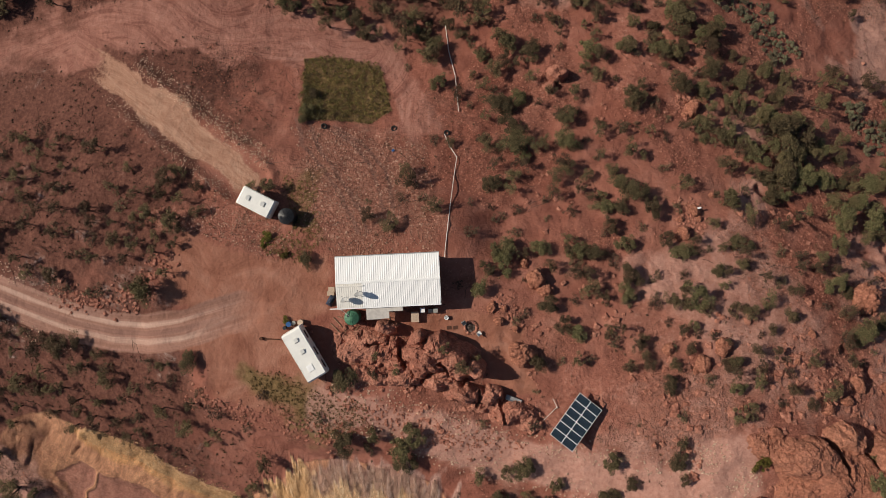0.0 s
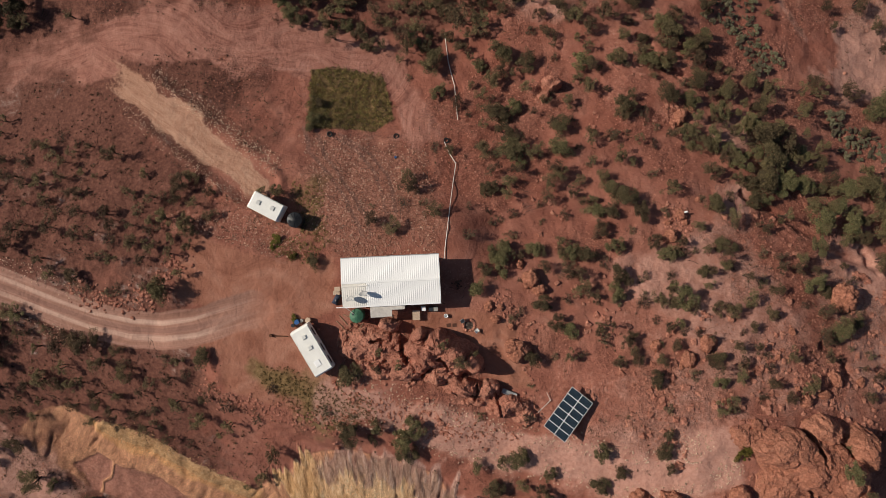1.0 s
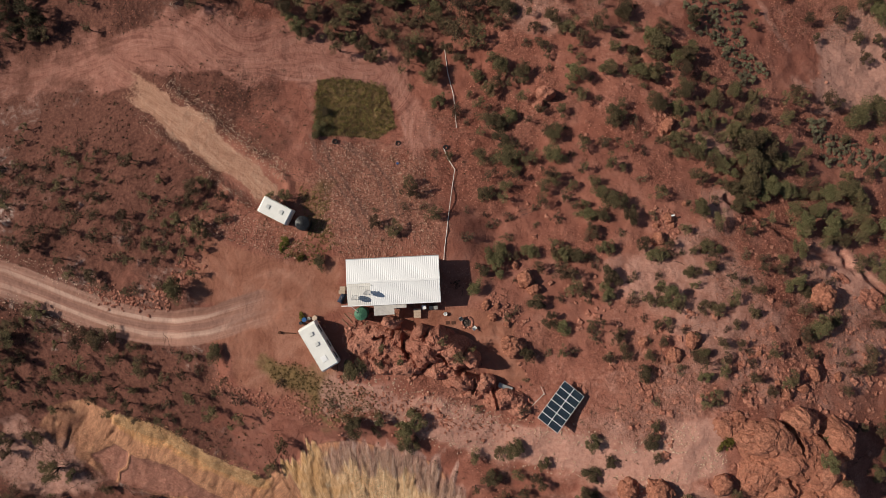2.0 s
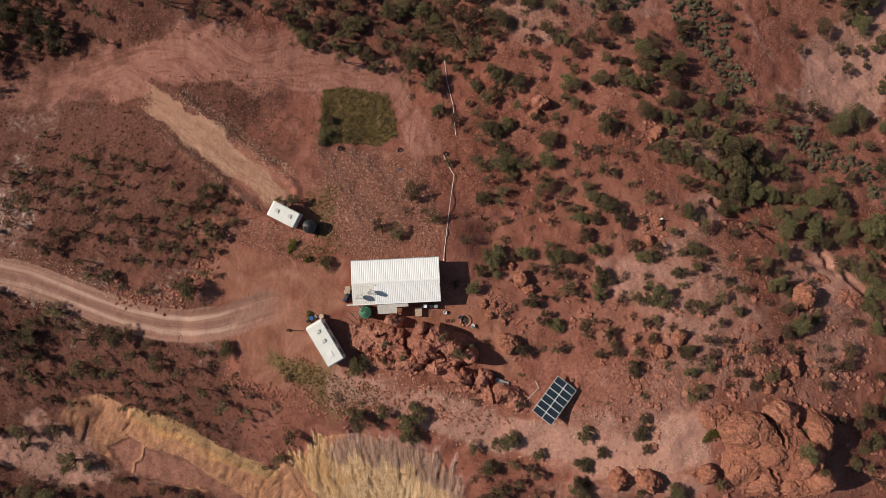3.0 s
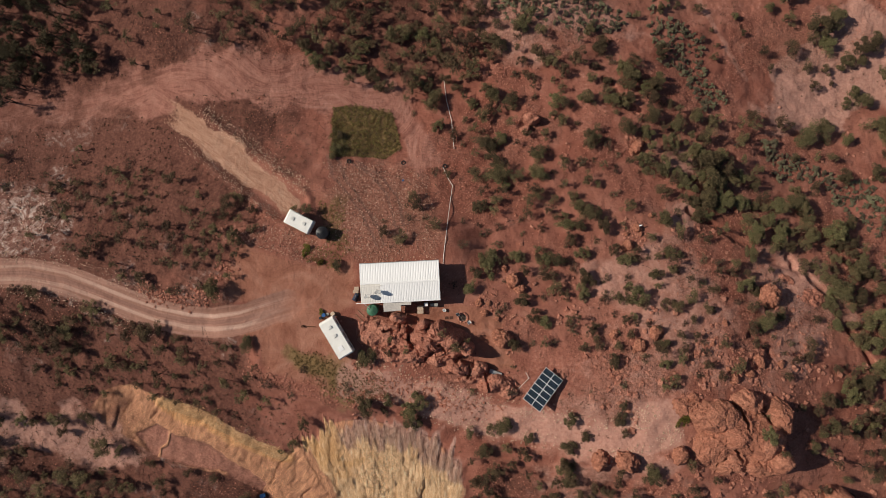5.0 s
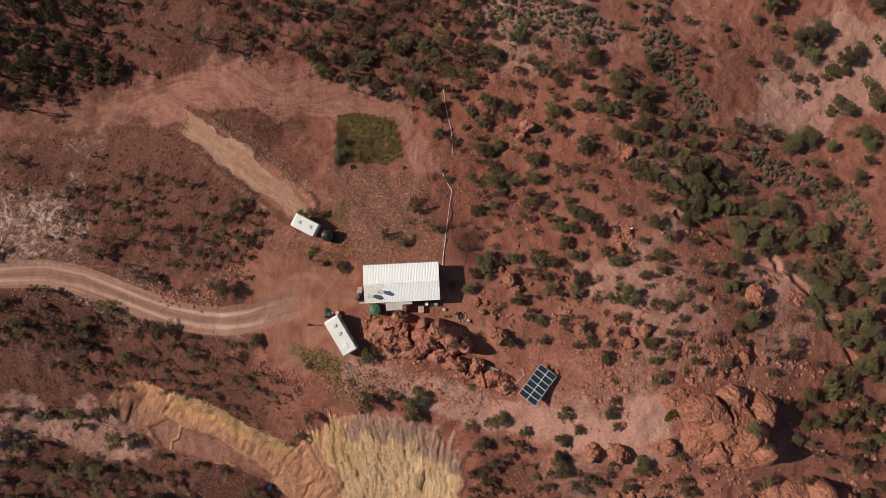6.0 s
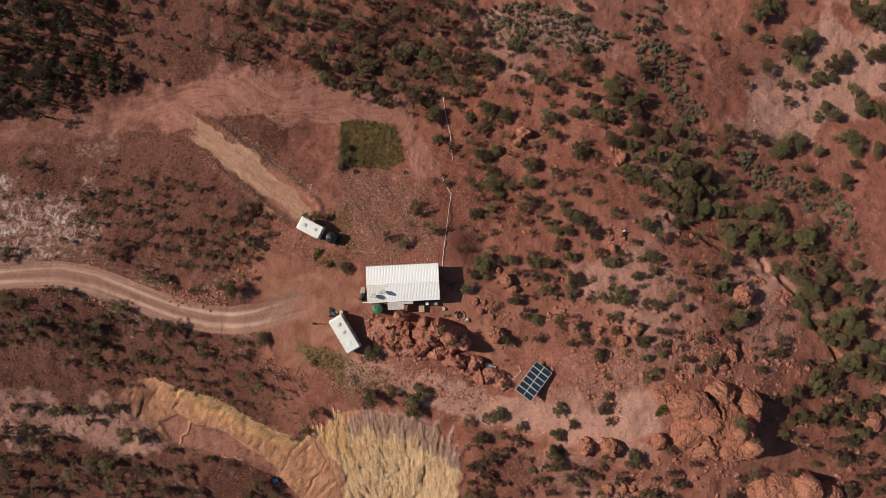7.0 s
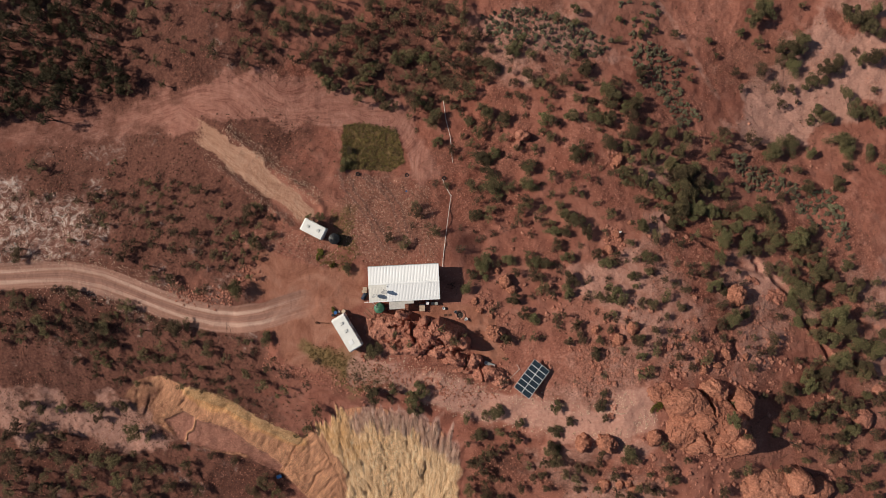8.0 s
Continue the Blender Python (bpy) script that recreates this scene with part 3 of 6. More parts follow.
def tube(points, radius, bm=None, seg=8, taper=None):
    """A round bar along points."""
    bm = bm or bmesh.new()
    pts = [Vector(p) for p in points]
    rings = []
    for k, p in enumerate(pts):
        way = (pts[min(k + 1, len(pts) - 1)] - pts[max(k - 1, 0)]).normalized()
        side = way.orthogonal().normalized()
        up = way.cross(side)
        r = radius if taper is None else radius + (taper - radius) * k / (len(pts) - 1)
        rings.append([bm.verts.new(p + r * (math.cos(2 * math.pi * i / seg) * side + math.sin(2 * math.pi * i / seg) * up)) for i in range(seg)])
    for a, b in zip(rings, rings[1:]):
        # line each ring up with the last
        best = min(range(seg), key=lambda s: (a[0].co - b[s].co).length)
        for i in range(seg):
            bm.faces.new((a[i], a[(i + 1) % seg], b[(i + 1 + best) % seg], b[(i + best) % seg]))
    bm.faces.new(rings[0][::-1])
    bm.faces.new(rings[-1])
    return bm


def thing(name, m, label, category, group=""):
    ob = new(name)
    ob.empty_display_size = 0.2
    ob.matrix_world = m
    return tagged(ob, label, category, group)


# ---- the ground: one sheet to the horizon, fine where the place lies ----
def axis(lo, hi, step):
    mid = list(np.arange(lo, hi + step / 2, step))
    out, d, x = [], step, hi
    while x < 2600:
        d *= 1.32
        x += d
        out.append(x - hi)
    return np.array([lo - o for o in out[::-1]] + mid + [hi + o for o in out])


def build_ground():
    xs, ys = axis(-91, 97, GSTEP), axis(-55, 59, GSTEP)
    X, Y = np.meshgrid(xs, ys)
    x, y = X.ravel(), Y.ravel()
    z = np.where((np.abs(x - 3) < 94.2) & (np.abs(y - 2) < 57.2), lie(x, y), ground_height(x, y))
    far = smooth(80, 900, np.hypot(x, y) - 60)
    z = z + far * (fbm(x, y, 400.0, 3, 9.0) * 60 + 10)
    nx, ny = len(xs), len(ys)
    me = bpy.data.meshes.new("ground")
    me.vertices.add(nx * ny)
    me.vertices.foreach_set("co", np.stack([x, y, z], 1).ravel())
    i = (np.arange(ny - 1)[:, None] * nx + np.arange(nx - 1)[None, :]).ravel()
    quads = np.stack([i, i + 1, i + nx + 1, i + nx], 1)
    me.loops.add(quads.size)
    me.polygons.add(len(quads))
    me.loops.foreach_set("vertex_index", quads.ravel())
    me.polygons.foreach_set("loop_start", np.arange(0, quads.size, 4))
    me.polygons.foreach_set("use_smooth", np.ones(len(quads), bool))
    me.update()
    me.validate()
    wob = fbm(x, y, 5.0, 4, 3.0)

    def layer(name, value):
        at = me.attributes.new(name, "FLOAT", "POINT")
        at.data.foreach_set("value", np.clip(value, 0, 1).astype(np.float32))

    def area(ring, soft=2.0, wobble=2.0):
        return smooth(soft, -soft, area_gap(x, y, ring) + wob * wobble)

    main, upper, ramp, south = (line_gap(x, y, l) for l in (MAIN_TRACK, UPPER_TRACK, RAMP, SOUTH_PATH))
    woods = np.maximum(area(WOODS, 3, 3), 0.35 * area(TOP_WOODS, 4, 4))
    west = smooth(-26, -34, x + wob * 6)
    # NORTH_SHADE adds the top woods' tree shade to the soil colour as brown
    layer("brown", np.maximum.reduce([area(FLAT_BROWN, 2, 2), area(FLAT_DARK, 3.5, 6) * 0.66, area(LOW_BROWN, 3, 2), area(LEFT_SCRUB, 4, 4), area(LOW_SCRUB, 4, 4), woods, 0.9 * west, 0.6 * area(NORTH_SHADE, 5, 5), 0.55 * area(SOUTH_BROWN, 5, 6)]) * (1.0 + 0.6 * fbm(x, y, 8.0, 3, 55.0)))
    layer("tan_gravel", np.maximum(area(NORTH_GRAVEL, 4, 7) * 0.75, 0.4 * area(RED_BANK, 3, 4)))
    quiet = np.maximum.reduce([smooth(3.0, 1.5, main), smooth(3.0, 1.5, ramp), area(YARD, 1, 1), area(FLAT_BROWN, 2, 2), smooth(5.0, 2.0, upper) * 0.8, smooth(4.5, 2.0, south) * 0.95, area(CLEARING, 1, 1), area(CUT, 1, 1) * 0.45, area(BACK_YARD, 1, 1)])
    stony = np.maximum.reduce([smooth(-0.05, 0.3, fbm(x, y, 10.0, 3, 40.0)), 0.75 * area(EAST_PALE, 7, 9), 0.8 * area(EAST_SCRUB, 6, 6), area(NORTH_GRAVEL, 4, 6), 0.8 * area(RED_BANK, 3, 3), 0.7 * smooth(8, 2, line_gap(x, y, [(36, -20), (44, -18), (52, -17), (60, -30)]))])
    layer("loose", (1 - 0.95 * quiet) * (0.15 + 0.85 * stony))
    layer("red_gravel", np.maximum(0.55 * smooth(0.0, 0.35, fbm(x, y, 14.0, 3, 12.0)) * smooth(-8, 10, x), 0.7 * area(RED_BANK, 3, 4)))
    layer("chalk", np.maximum.reduce([area(CHALK, 7, 9) * 0.78, 1.3 * area(CHALK_SPOT, 1.5, 4), 0.36 * smooth(0.08, 0.4, fbm(x, y, 7.0, 4, 61.0)) * west]))
    layer("yard", np.maximum(area(YARD, 1.5, 1.2), area(BACK_YARD, 1.0, 1.0)))
    up_along, up_across = track_flow(x, y, UPPER_TRACK)
    layer("swirl", np.maximum(smooth(6.6, 2.2, np.abs(up_across) + wob * 4.0) * (1 - 0.55 * smooth(-36, -66, x)), 0.85 * area(PINK_BANK, 2.0, 5.0)))
    along, across = track_flow(x, y, MAIN_TRACK)
    sway = np.abs(across + 0.25 * fbm(along, along * 0, 11.0, 2, 5.0))
    open_end = smooth(-23, -33, x + wob * 4)
    layer("track", np.maximum(smooth(2.9, 2.1, sway + wob * 0.5) * smooth(-15, -34, x + wob * 6), 0.2 * smooth(3.4, 0.5, south + wob * 1.8)))
    layer("lane", 0.8 * np.exp(-((sway - 1.0) / 0.42) ** 2) * open_end)
    ruts = (smooth(0.55, 0.15, sway) * 0.9 + 0.35 * smooth(0.4, 0.1, np.abs(sway - 2.0))) * open_end
    for marks in TYRE_MARKS:
        ruts = np.maximum(ruts, 0.8 * smooth(0.42, 0.15, line_gap(x + wob * 0.6, y, marks)))
    layer("rut", ruts)
    ramp_along, ramp_across = track_flow(x, y, RAMP)
    layer("ramp", smooth(3.0, 1.5, ramp + wob * 2.2 + 0.9 * smooth(-34, -25, x)) * (0.15 + 0.85 * smooth(-50, -42, x + wob * 5)))
    fan, down = fan_of(x, y)
    drip = (vnoise(fan * 1.1 + wob, y * 0.12) - 0.5) * 3.4 + (vnoise(fan * 2.6, y * 0.3 + 9.0) - 0.5) * 2.4
    lip = area_gap(x, y, RILLS) + drip * smooth(-37.0, -31.0, y)
    face, cut = smooth(1.0, -1.2, lip + wob * 1.5), area(CUT, 0.5, 1.1)
    deep = area(CUT_FLOOR, 0.5, 1.6) * smooth(0.03, 0.16, np.abs(2 * vnoise((x * 0.83 - y * 0.55 + wob * 2) * 0.17 + 0.3, (x + y) * 0.06) - 1))
    layer("ochre", cut * (1 - face) * (1 - deep) * (0.45 + 0.55 * smooth(-58, -46, x + wob * 4)))
    layer("floor", deep * cut)
    layer("face", face)
    layer("scarp", np.maximum(face, 0.7 * cut * (1 - deep)))
    layer("amber", np.maximum(face * smooth(-10, -20, x + wob * 6) * smooth(-44, -34, y) * 0.75, cut * (1 - face) * smooth(4.5, 1.0, line_gap(x, y, CUT_EDGE) + wob * 2) * 0.7))
    layer("mauve", smooth(-6.0, -1.0, lip) * smooth(3.0, -0.5, lip + wob * 3.0) * smooth(-21, -13, x + wob * 4) * smooth(5.0, 3.0, x + wob) * smooth(-40, -35, y) * 0.95)
    layer("edge", smooth(1.35, 0.7, line_gap(x, y, CUT_EDGE) + wob * 0.7))
    bank_q, bank_p = x * 0.83 - y * 0.55 + fbm(x, y, 7.0, 3, 6.0) * 1.6, x * 0.55 + y * 0.83
    flow = np.stack([x, y * 0.5, 0 * x], 1)
    for near, lead in ((np.abs(up_across) < 9, (up_across + fbm(x, y, 16.0, 2, 33.0) * 7.0, up_along)), (np.abs(across) < 4, (across, along)),
                       ((np.abs(ramp_across) < 3.6) & (x > -50), (ramp_across, ramp_along)), (area_gap(x, y, CUT) < 1.5, (bank_q * 0.5, bank_p)), (area_gap(x, y, RILLS) < 1.0, (fan, down))):
        flow[near] = np.stack([lead[0], lead[1], 0 * x], 1)[near]
    me.attributes.new("flow", "FLOAT_VECTOR", "POINT").data.foreach_set("vector", flow.astype(np.float32).ravel())
    layer("turf", np.maximum.reduce([area(PATCH, 0.5, 0.6), area(GREEN_VERGE, 3, 4) * 0.95, area(WEEDS, 2, 4) * 0.5]))
    layer("sand", np.maximum.reduce([area(ORANGE_GREY, 5, 8), 0.2 * smooth(42, 62, x + wob * 8) * smooth(18, 30, y + wob * 8), 0.5 * smooth(1.0, 0.4, line_gap(x + wob, y, EAST_TRAIL)), area(CLEARING, 2, 2), 0.75 * area(LOW_FLAT, 3, 9), 0.5 * area(EAST_PALE, 7, 9), smooth(4.2, 1.2, south + wob * 2.0), 0.6 * area(SALT_FLAT, 5, 6), 0.6 * smooth(0.1, 0.4, fbm(x, y, 22.0, 3, 22.0)) * smooth(5, 25, x)]))
    me.materials.append(SOIL)
    tagged(new("ground", me), "red stony outback soil with worn tracks and eroded slopes", "ground", kind="structure")


build_ground()


# ---- rocks ----
def boulder(x, y, r, h, seed, label="rounded red sandstone boulder on stony soil", sink=0.25):
    bm = bmesh.new()
    bmesh.ops.create_icosphere(bm, subdivisions=5 if r > 1.5 else 4, radius=1.0)
    rnd = random.Random(seed)
    off = Vector((rnd.uniform(-50, 50), rnd.uniform(-50, 50), rnd.uniform(-50, 50)))
    turn = Matrix.Rotation(rnd.uniform(0, 6.28), 3, "Z")
    for v in bm.verts:
        p = v.co.copy()
        k = 1 + 0.34 * noise.noise(p * 1.1 + off) + 0.18 * noise.noise(p * 2.7 + off) + 0.10 * noise.noise(p * 6.5 + off) + 0.05 * noise.noise(p * 15 + off)
        cell = noise.voronoi(p * 1.5 + off)[0]
        k -= 0.13 * max(0, 0.22 - (cell[1] - cell[0])) / 0.22
        q = turn @ Vector((p.x * 1.12, p.y * 0.9, p.z)) * k
        v.co = Vector((q.x * r, q.y * r, max(-0.5, q.z) * h))
    ob = part("boulder", bm, RUST_ROCK, None, "", False)
    ob.matrix_world = pose(x, y, gz(x, y) + h * (0.5 - sink))
    return tagged(ob, label, "rock", "boulders")


TOPS = []


def top_z(x, y):
    """The height of rock or soil, whichever is above."""
    z = gz(x, y)
    for x0, y0, step, Z, keep in TOPS:
        i, j = int((x - x0) / step), int((y - y0) / step)
        if 0 <= j < Z.shape[0] and 0 <= i < Z.shape[1] and keep[j, i]:
            z = max(z, float(Z[j, i]))
    return z


def outcrop(blobs, label, step=0.12, seed=0.0, rough=1.0, mat=ROCK, clefts=()):
    """A weathered rock mass of lumps (x, y, rx, ry, height, steepness), split by clefts; each lump is a part."""
    x0, x1 = min(b[0] - b[2] for b in blobs) - 1, max(b[0] + b[2] for b in blobs) + 1
    y0, y1 = min(b[1] - b[3] for b in blobs) - 1, max(b[1] + b[3] for b in blobs) + 1
    X, Y = np.meshgrid(np.arange(x0, x1, step), np.arange(y0, y1, step))
    wx, wy = X + fbm(X, Y, 3.2, 4, seed + 1) * 1.1, Y + fbm(X, Y, 3.2, 4, seed + 5) * 1.1
    wx, wy = wx + fbm(X, Y, 0.9, 3, seed + 2) * 0.35, wy + fbm(X, Y, 0.9, 3, seed + 6) * 0.35
    H, owner, near = np.full(X.shape, -1.2), np.zeros(X.shape, int), np.full(X.shape, 1e9)
    for n, (bx, by, rx, ry, h, steep) in enumerate(blobs):
        d = np.sqrt(((wx - bx) / rx) ** 2 + ((wy - by) / ry) ** 2)
        mine = (h + 0.5) * np.clip(1 - d ** steep, -0.25, 1) - 0.5
        plain_d = ((X - bx) / rx) ** 2 + ((Y - by) / ry) ** 2
        owner, near = np.where(plain_d < near, n, owner), np.minimum(near, plain_d)
        soft = 0.35
        k = np.clip(0.5 + 0.5 * (mine - H) / soft, 0, 1)
        H = H * (1 - k) + mine * k + soft * k * (1 - k)
    rim = smooth(-0.3, 0.5, H)
    # runnels, pits and flaking beds
    ridge = np.abs(2 * vnoise(wx * 0.55 + seed, wy * 0.55 - seed) - 1)
    pits = np.abs(2 * vnoise(X * 1.7 + fbm(X, Y, 0.8, 2, seed) * 1.2, Y * 1.7 + seed) - 1)
    H = H + rough * rim * (fbm(X, Y, 2.6, 3, seed + 8) * 0.9 - 0.3 * (1 - smooth(0.0, 0.10, ridge)) - 0.14 * (1 - smooth(0.0, 0.16, pits)) + fbm(X, Y, 0.8, 3, seed + 21) * 0.42)
    bed = H / 0.45 + fbm(X, Y, 4.0, 2, seed + 13) * 1.5
    H = H + rough * 0.10 * rim * (smooth(0.6, 1.0, bed - np.floor(bed)) - 0.5)
    for line, width, depth in clefts:
        H = H - depth * smooth(width, width * 0.35, line_gap(wx, wy, line)) * rim
    Z = lie(X, Y) + H
    keep = H > -0.4
    TOPS.append((x0, y0, step, Z, H > 0.15))
    ny, nx = X.shape
    cell = keep[:-1, :-1] | keep[1:, :-1] | keep[:-1, 1:] | keep[1:, 1:]
    places = np.stack([X.ravel(), Y.ravel(), Z.ravel()], 1)
    base = thing("rock_outcrop", pose(0, 0, 0), label, "rock")
    # spread labels within each lump's share until they settle
    mark = np.where(cell, np.arange(cell.size).reshape(cell.shape), -1)
    own = owner[:-1, :-1]
    for _ in range(400):
        last = mark.copy()
        for axis_n in (0, 1):
            a, b = (mark[1:], mark[:-1]) if axis_n == 0 else (mark[:, 1:], mark[:, :-1])
            oa, ob = (own[1:], own[:-1]) if axis_n == 0 else (own[:, 1:], own[:, :-1])
            join = (a >= 0) & (b >= 0) & (oa == ob)
            top = np.maximum(a, b)
            a[join] = top[join]
            b[join] = np.maximum(b, top)[join]
        if (mark == last).all():
            break
    for n in np.unique(mark[mark >= 0]):
        j, i = np.nonzero(mark == n)
        if len(j) < 25:
            continue
        q = j * nx + i
        faces = np.stack([q, q + 1, q + nx + 1, q + nx], 1)
        used, back = np.unique(faces, return_inverse=True)
        new("crag", soup("crag", places[used], back.reshape(-1, 4), mat)).parent = base
    return base


outcrop([(-9.8, -11.9, 4.2, 2.4, 1.5, 2.6), (-12.4, -10.8, 1.7, 1.2, 0.9, 2.6), (-6.5, -9.5, 1.7, 1.0, 2.3, 4), (-7.5, -13.2, 3.0, 1.8, 1.5, 2.6), (-2.2, -12.8, 2.4, 2.5, 3.4, 3), (-2.6, -10.6, 1.2, 1.0, 3.4, 4), (-0.5, -11.7, 1.8, 1.3, 4.2, 5), (1.1, -12.8, 2.1, 1.4, 4.1, 5),
         (3.6, -13.8, 1.7, 1.1, 3.7, 5), (-4.0, -12.7, 8.6, 2.7, 1.2, 4), (0.2, -12.7, 4.6, 1.9, 3.0, 3), (1.0, -14.2, 3.0, 1.6, 2.2, 2.6)],
        "craggy red sandstone outcrop behind the house", seed=2.0, clefts=[([(-4.6, -12.2), (-4.4, -14.8)], 0.3, 1.3), ([(-4.6, -9.6), (-4.3, -11.6)], 0.8, 2.2), ([(-9.0, -11.2), (-7.2, -11.6)], 0.3, 0.8), ([(-0.6, -13.2), (0.4, -14.6)], 0.2, 0.7)])
outcrop([(-8.8, -15.2, 3.1, 1.2, 1.1, 2.6), (-4.8, -15.2, 2.7, 1.4, 1.7, 3), (-0.6, -15.8, 3.0, 1.3, 1.9, 3), (2.7, -16.9, 2.7, 1.3, 2.0, 4), (5.6, -17.6, 2.3, 1.2, 1.9, 4), (8.2, -19.9, 3.0, 1.5, 1.6, 3), (10.4, -20.8, 2.1, 1.4, 1.3, 3), (4.2, -18.9, 3.6, 1.0, 0.8, 2.6)],
        "low broken red sandstone ledges beside the footpath", seed=11.0, rough=1.15, clefts=[([(-2.6, -14.4), (-2.9, -16.4)], 0.3, 1.0), ([(4.0, -16.4), (4.3, -18.6)], 0.3, 1.1), ([(7.0, -18.2), (7.4, -21.0)], 0.3, 0.9)])
outcrop([(37.6, -22.8, 3.2, 2.2, 1.0, 2), (42.2, -24.2, 5.0, 2.5, 2.7, 3), (41.8, -28.1, 4.6, 4.4, 1.9, 2), (45.0, -31.2, 4.4, 2.6, 1.9, 2), (49.8, -31.8, 4.2, 2.2, 2.6, 3), (47.2, -22.3, 2.9, 1.5, 2.2, 3), (52.4, -24.7, 2.2, 3.0, 4.0, 3), (49.4, -27.9, 4.6, 4.0, 3.6, 2.4),
         (51.4, -30.7, 2.2, 2.0, 4.6, 4), (46.4, -26.8, 6.4, 4.8, 3.3, 2.4), (46.0, -27.6, 8.4, 5.4, 2.0, 3)],
        "large domed red sandstone outcrop with steep face", 0.13, 21.0, 0.7, RUST_ROCK, [([(38.2, -21.2), (40.6, -21.6), (43.4, -22.0), (45.6, -23.4), (46.3, -25.2)], 0.5, 2.4), ([(49.2, -22.6), (50.3, -25.0)], 0.3, 1.2), ([(44.2, -29.4), (45.6, -31.2)], 0.35, 0.9), ([(42.4, -31.6), (43.6, -30.4)], 0.3, 0.7)])
outcrop([(59.0, -40.5, 7.2, 3.5, 2.1, 2.6), (63.4, -39.0, 2.7, 2.6, 3.8, 5), (55.1, -38.8, 2.5, 2.3, 1.4, 2.6), (67.6, -41.4, 3.0, 2.3, 2.4, 4)], "smooth weathered sandstone dome on the slope", 0.14, 31.0, 0.6, RUST_ROCK)
outcrop([(77.4, -28.8, 2.48, 2.27, 1.40, 3), (81.8, -24.0, 2.10, 1.26, 1.30, 3)], "pale sandstone slab among bushes", 0.15, 35.0, 0.4)
outcrop([(62.5, -7.0, 3.79, 2.11, 0.80, 2.6), (57.9, -4.1, 2.53, 1.06, 0.50, 2.6)], "low eroded sandstone ledge in the gully", 0.15, 41.0)
outcrop([(15.7, 23.6, 1.50, 1.28, 2.00, 4), (14.3, 22.1, 1.07, 1.07, 1.00, 3)], "upright red rock stack on the slope", 0.12, 45.0)
for n, (x, y, r) in enumerate([(24.7, -31.4, 1.47), (28.6, -31.4, 1.75), (36.4, -30.1, 1.35), (28.7, -39.6, 1.09), (31.3, -39.1, 0.79), (32.7, -39.0, 0.59), (33.7, -40.0, 0.79), (33.5, 18.9, 1.07), (32.2, 4.9, 0.72), (30.3, 1.9, 1.03), (53.9, -6.4, 1.75), (9.3, -12.5, 1.57), (11.4, -3.6, 1.20), (12.4, -5.0, 0.90), (10.0, -1.8, 0.60), (5.9, -7.1, 0.60), (6.8, -8.7, 0.60), (7.4, -7.2, 0.40)]):
    boulder(x, y, r, r * (0.95 if r > 1.1 else 0.8), 100 + n)
for n, (x, y, r) in enumerate([(27.0, -12.1, 0.69), (30.8, -13.7, 0.98), (33.3, -11.7, 1.18), (30.0, -14.5, 0.39), (45.3, -18.7, 0.78), (48.1, -18.2, 0.69), (50.1, -16.4, 0.89), (54.0, -17.0, 0.60), (44.4, -17.3, 0.39), (47.3, -16.7, 0.49), (38.4, -21.3, 0.77), (32.5, 17.9, 0.53), (34.1, 17.4, 0.43), (35.4, 20.0, 0.54), (30.4, 3.8, 0.41), (32.7, 3.8, 0.41), (34.8, 6.9, 0.42), (8.8, -9.7, 0.40), (34.8, -18.6, 0.39), (42.3, -13.5, 0.39), (45.0, -10.4, 0.50)]):
    boulder(x, y, r, r * 0.75, 200 + n)


# ---- the house ----
def roof_sheet_mesh(run, mat, width=0.762):
    """One ribbed sheet, x across, y up the slope, with real thickness."""
    xs = []
    for k in range(3):
        c = (k + 0.5) * width / 3
        xs += [(c - 0.06, 0.0), (c - 0.03, 0.016), (c + 0.03, 0.016), (c + 0.06, 0.0)]
    xs = [(0.0, 0.0)] + xs + [(width, 0.0)]
    bm = bmesh.new()
    rows = []
    for dz in (0.0, -0.008):
        for yy in (0.0, run):
            rows.append([bm.verts.new((x, yy, z + dz)) for x, z in xs])
    a, b, c, d = rows
    for i in range(len(xs) - 1):
        bm.faces.new((a[i], a[i + 1], b[i + 1], b[i]))
        bm.faces.new((c[i + 1], c[i], d[i], d[i + 1]))
        bm.faces.new((a[i + 1], a[i], c[i], c[i + 1]))
        bm.faces.new((b[i], b[i + 1], d[i + 1], d[i]))
    bm.faces.new((a[0], b[0], d[0], c[0]))
    bm.faces.new((b[-1], a[-1], c[-1], d[-1]))
    return mesh_of(bm, "roof_sheet", mat)


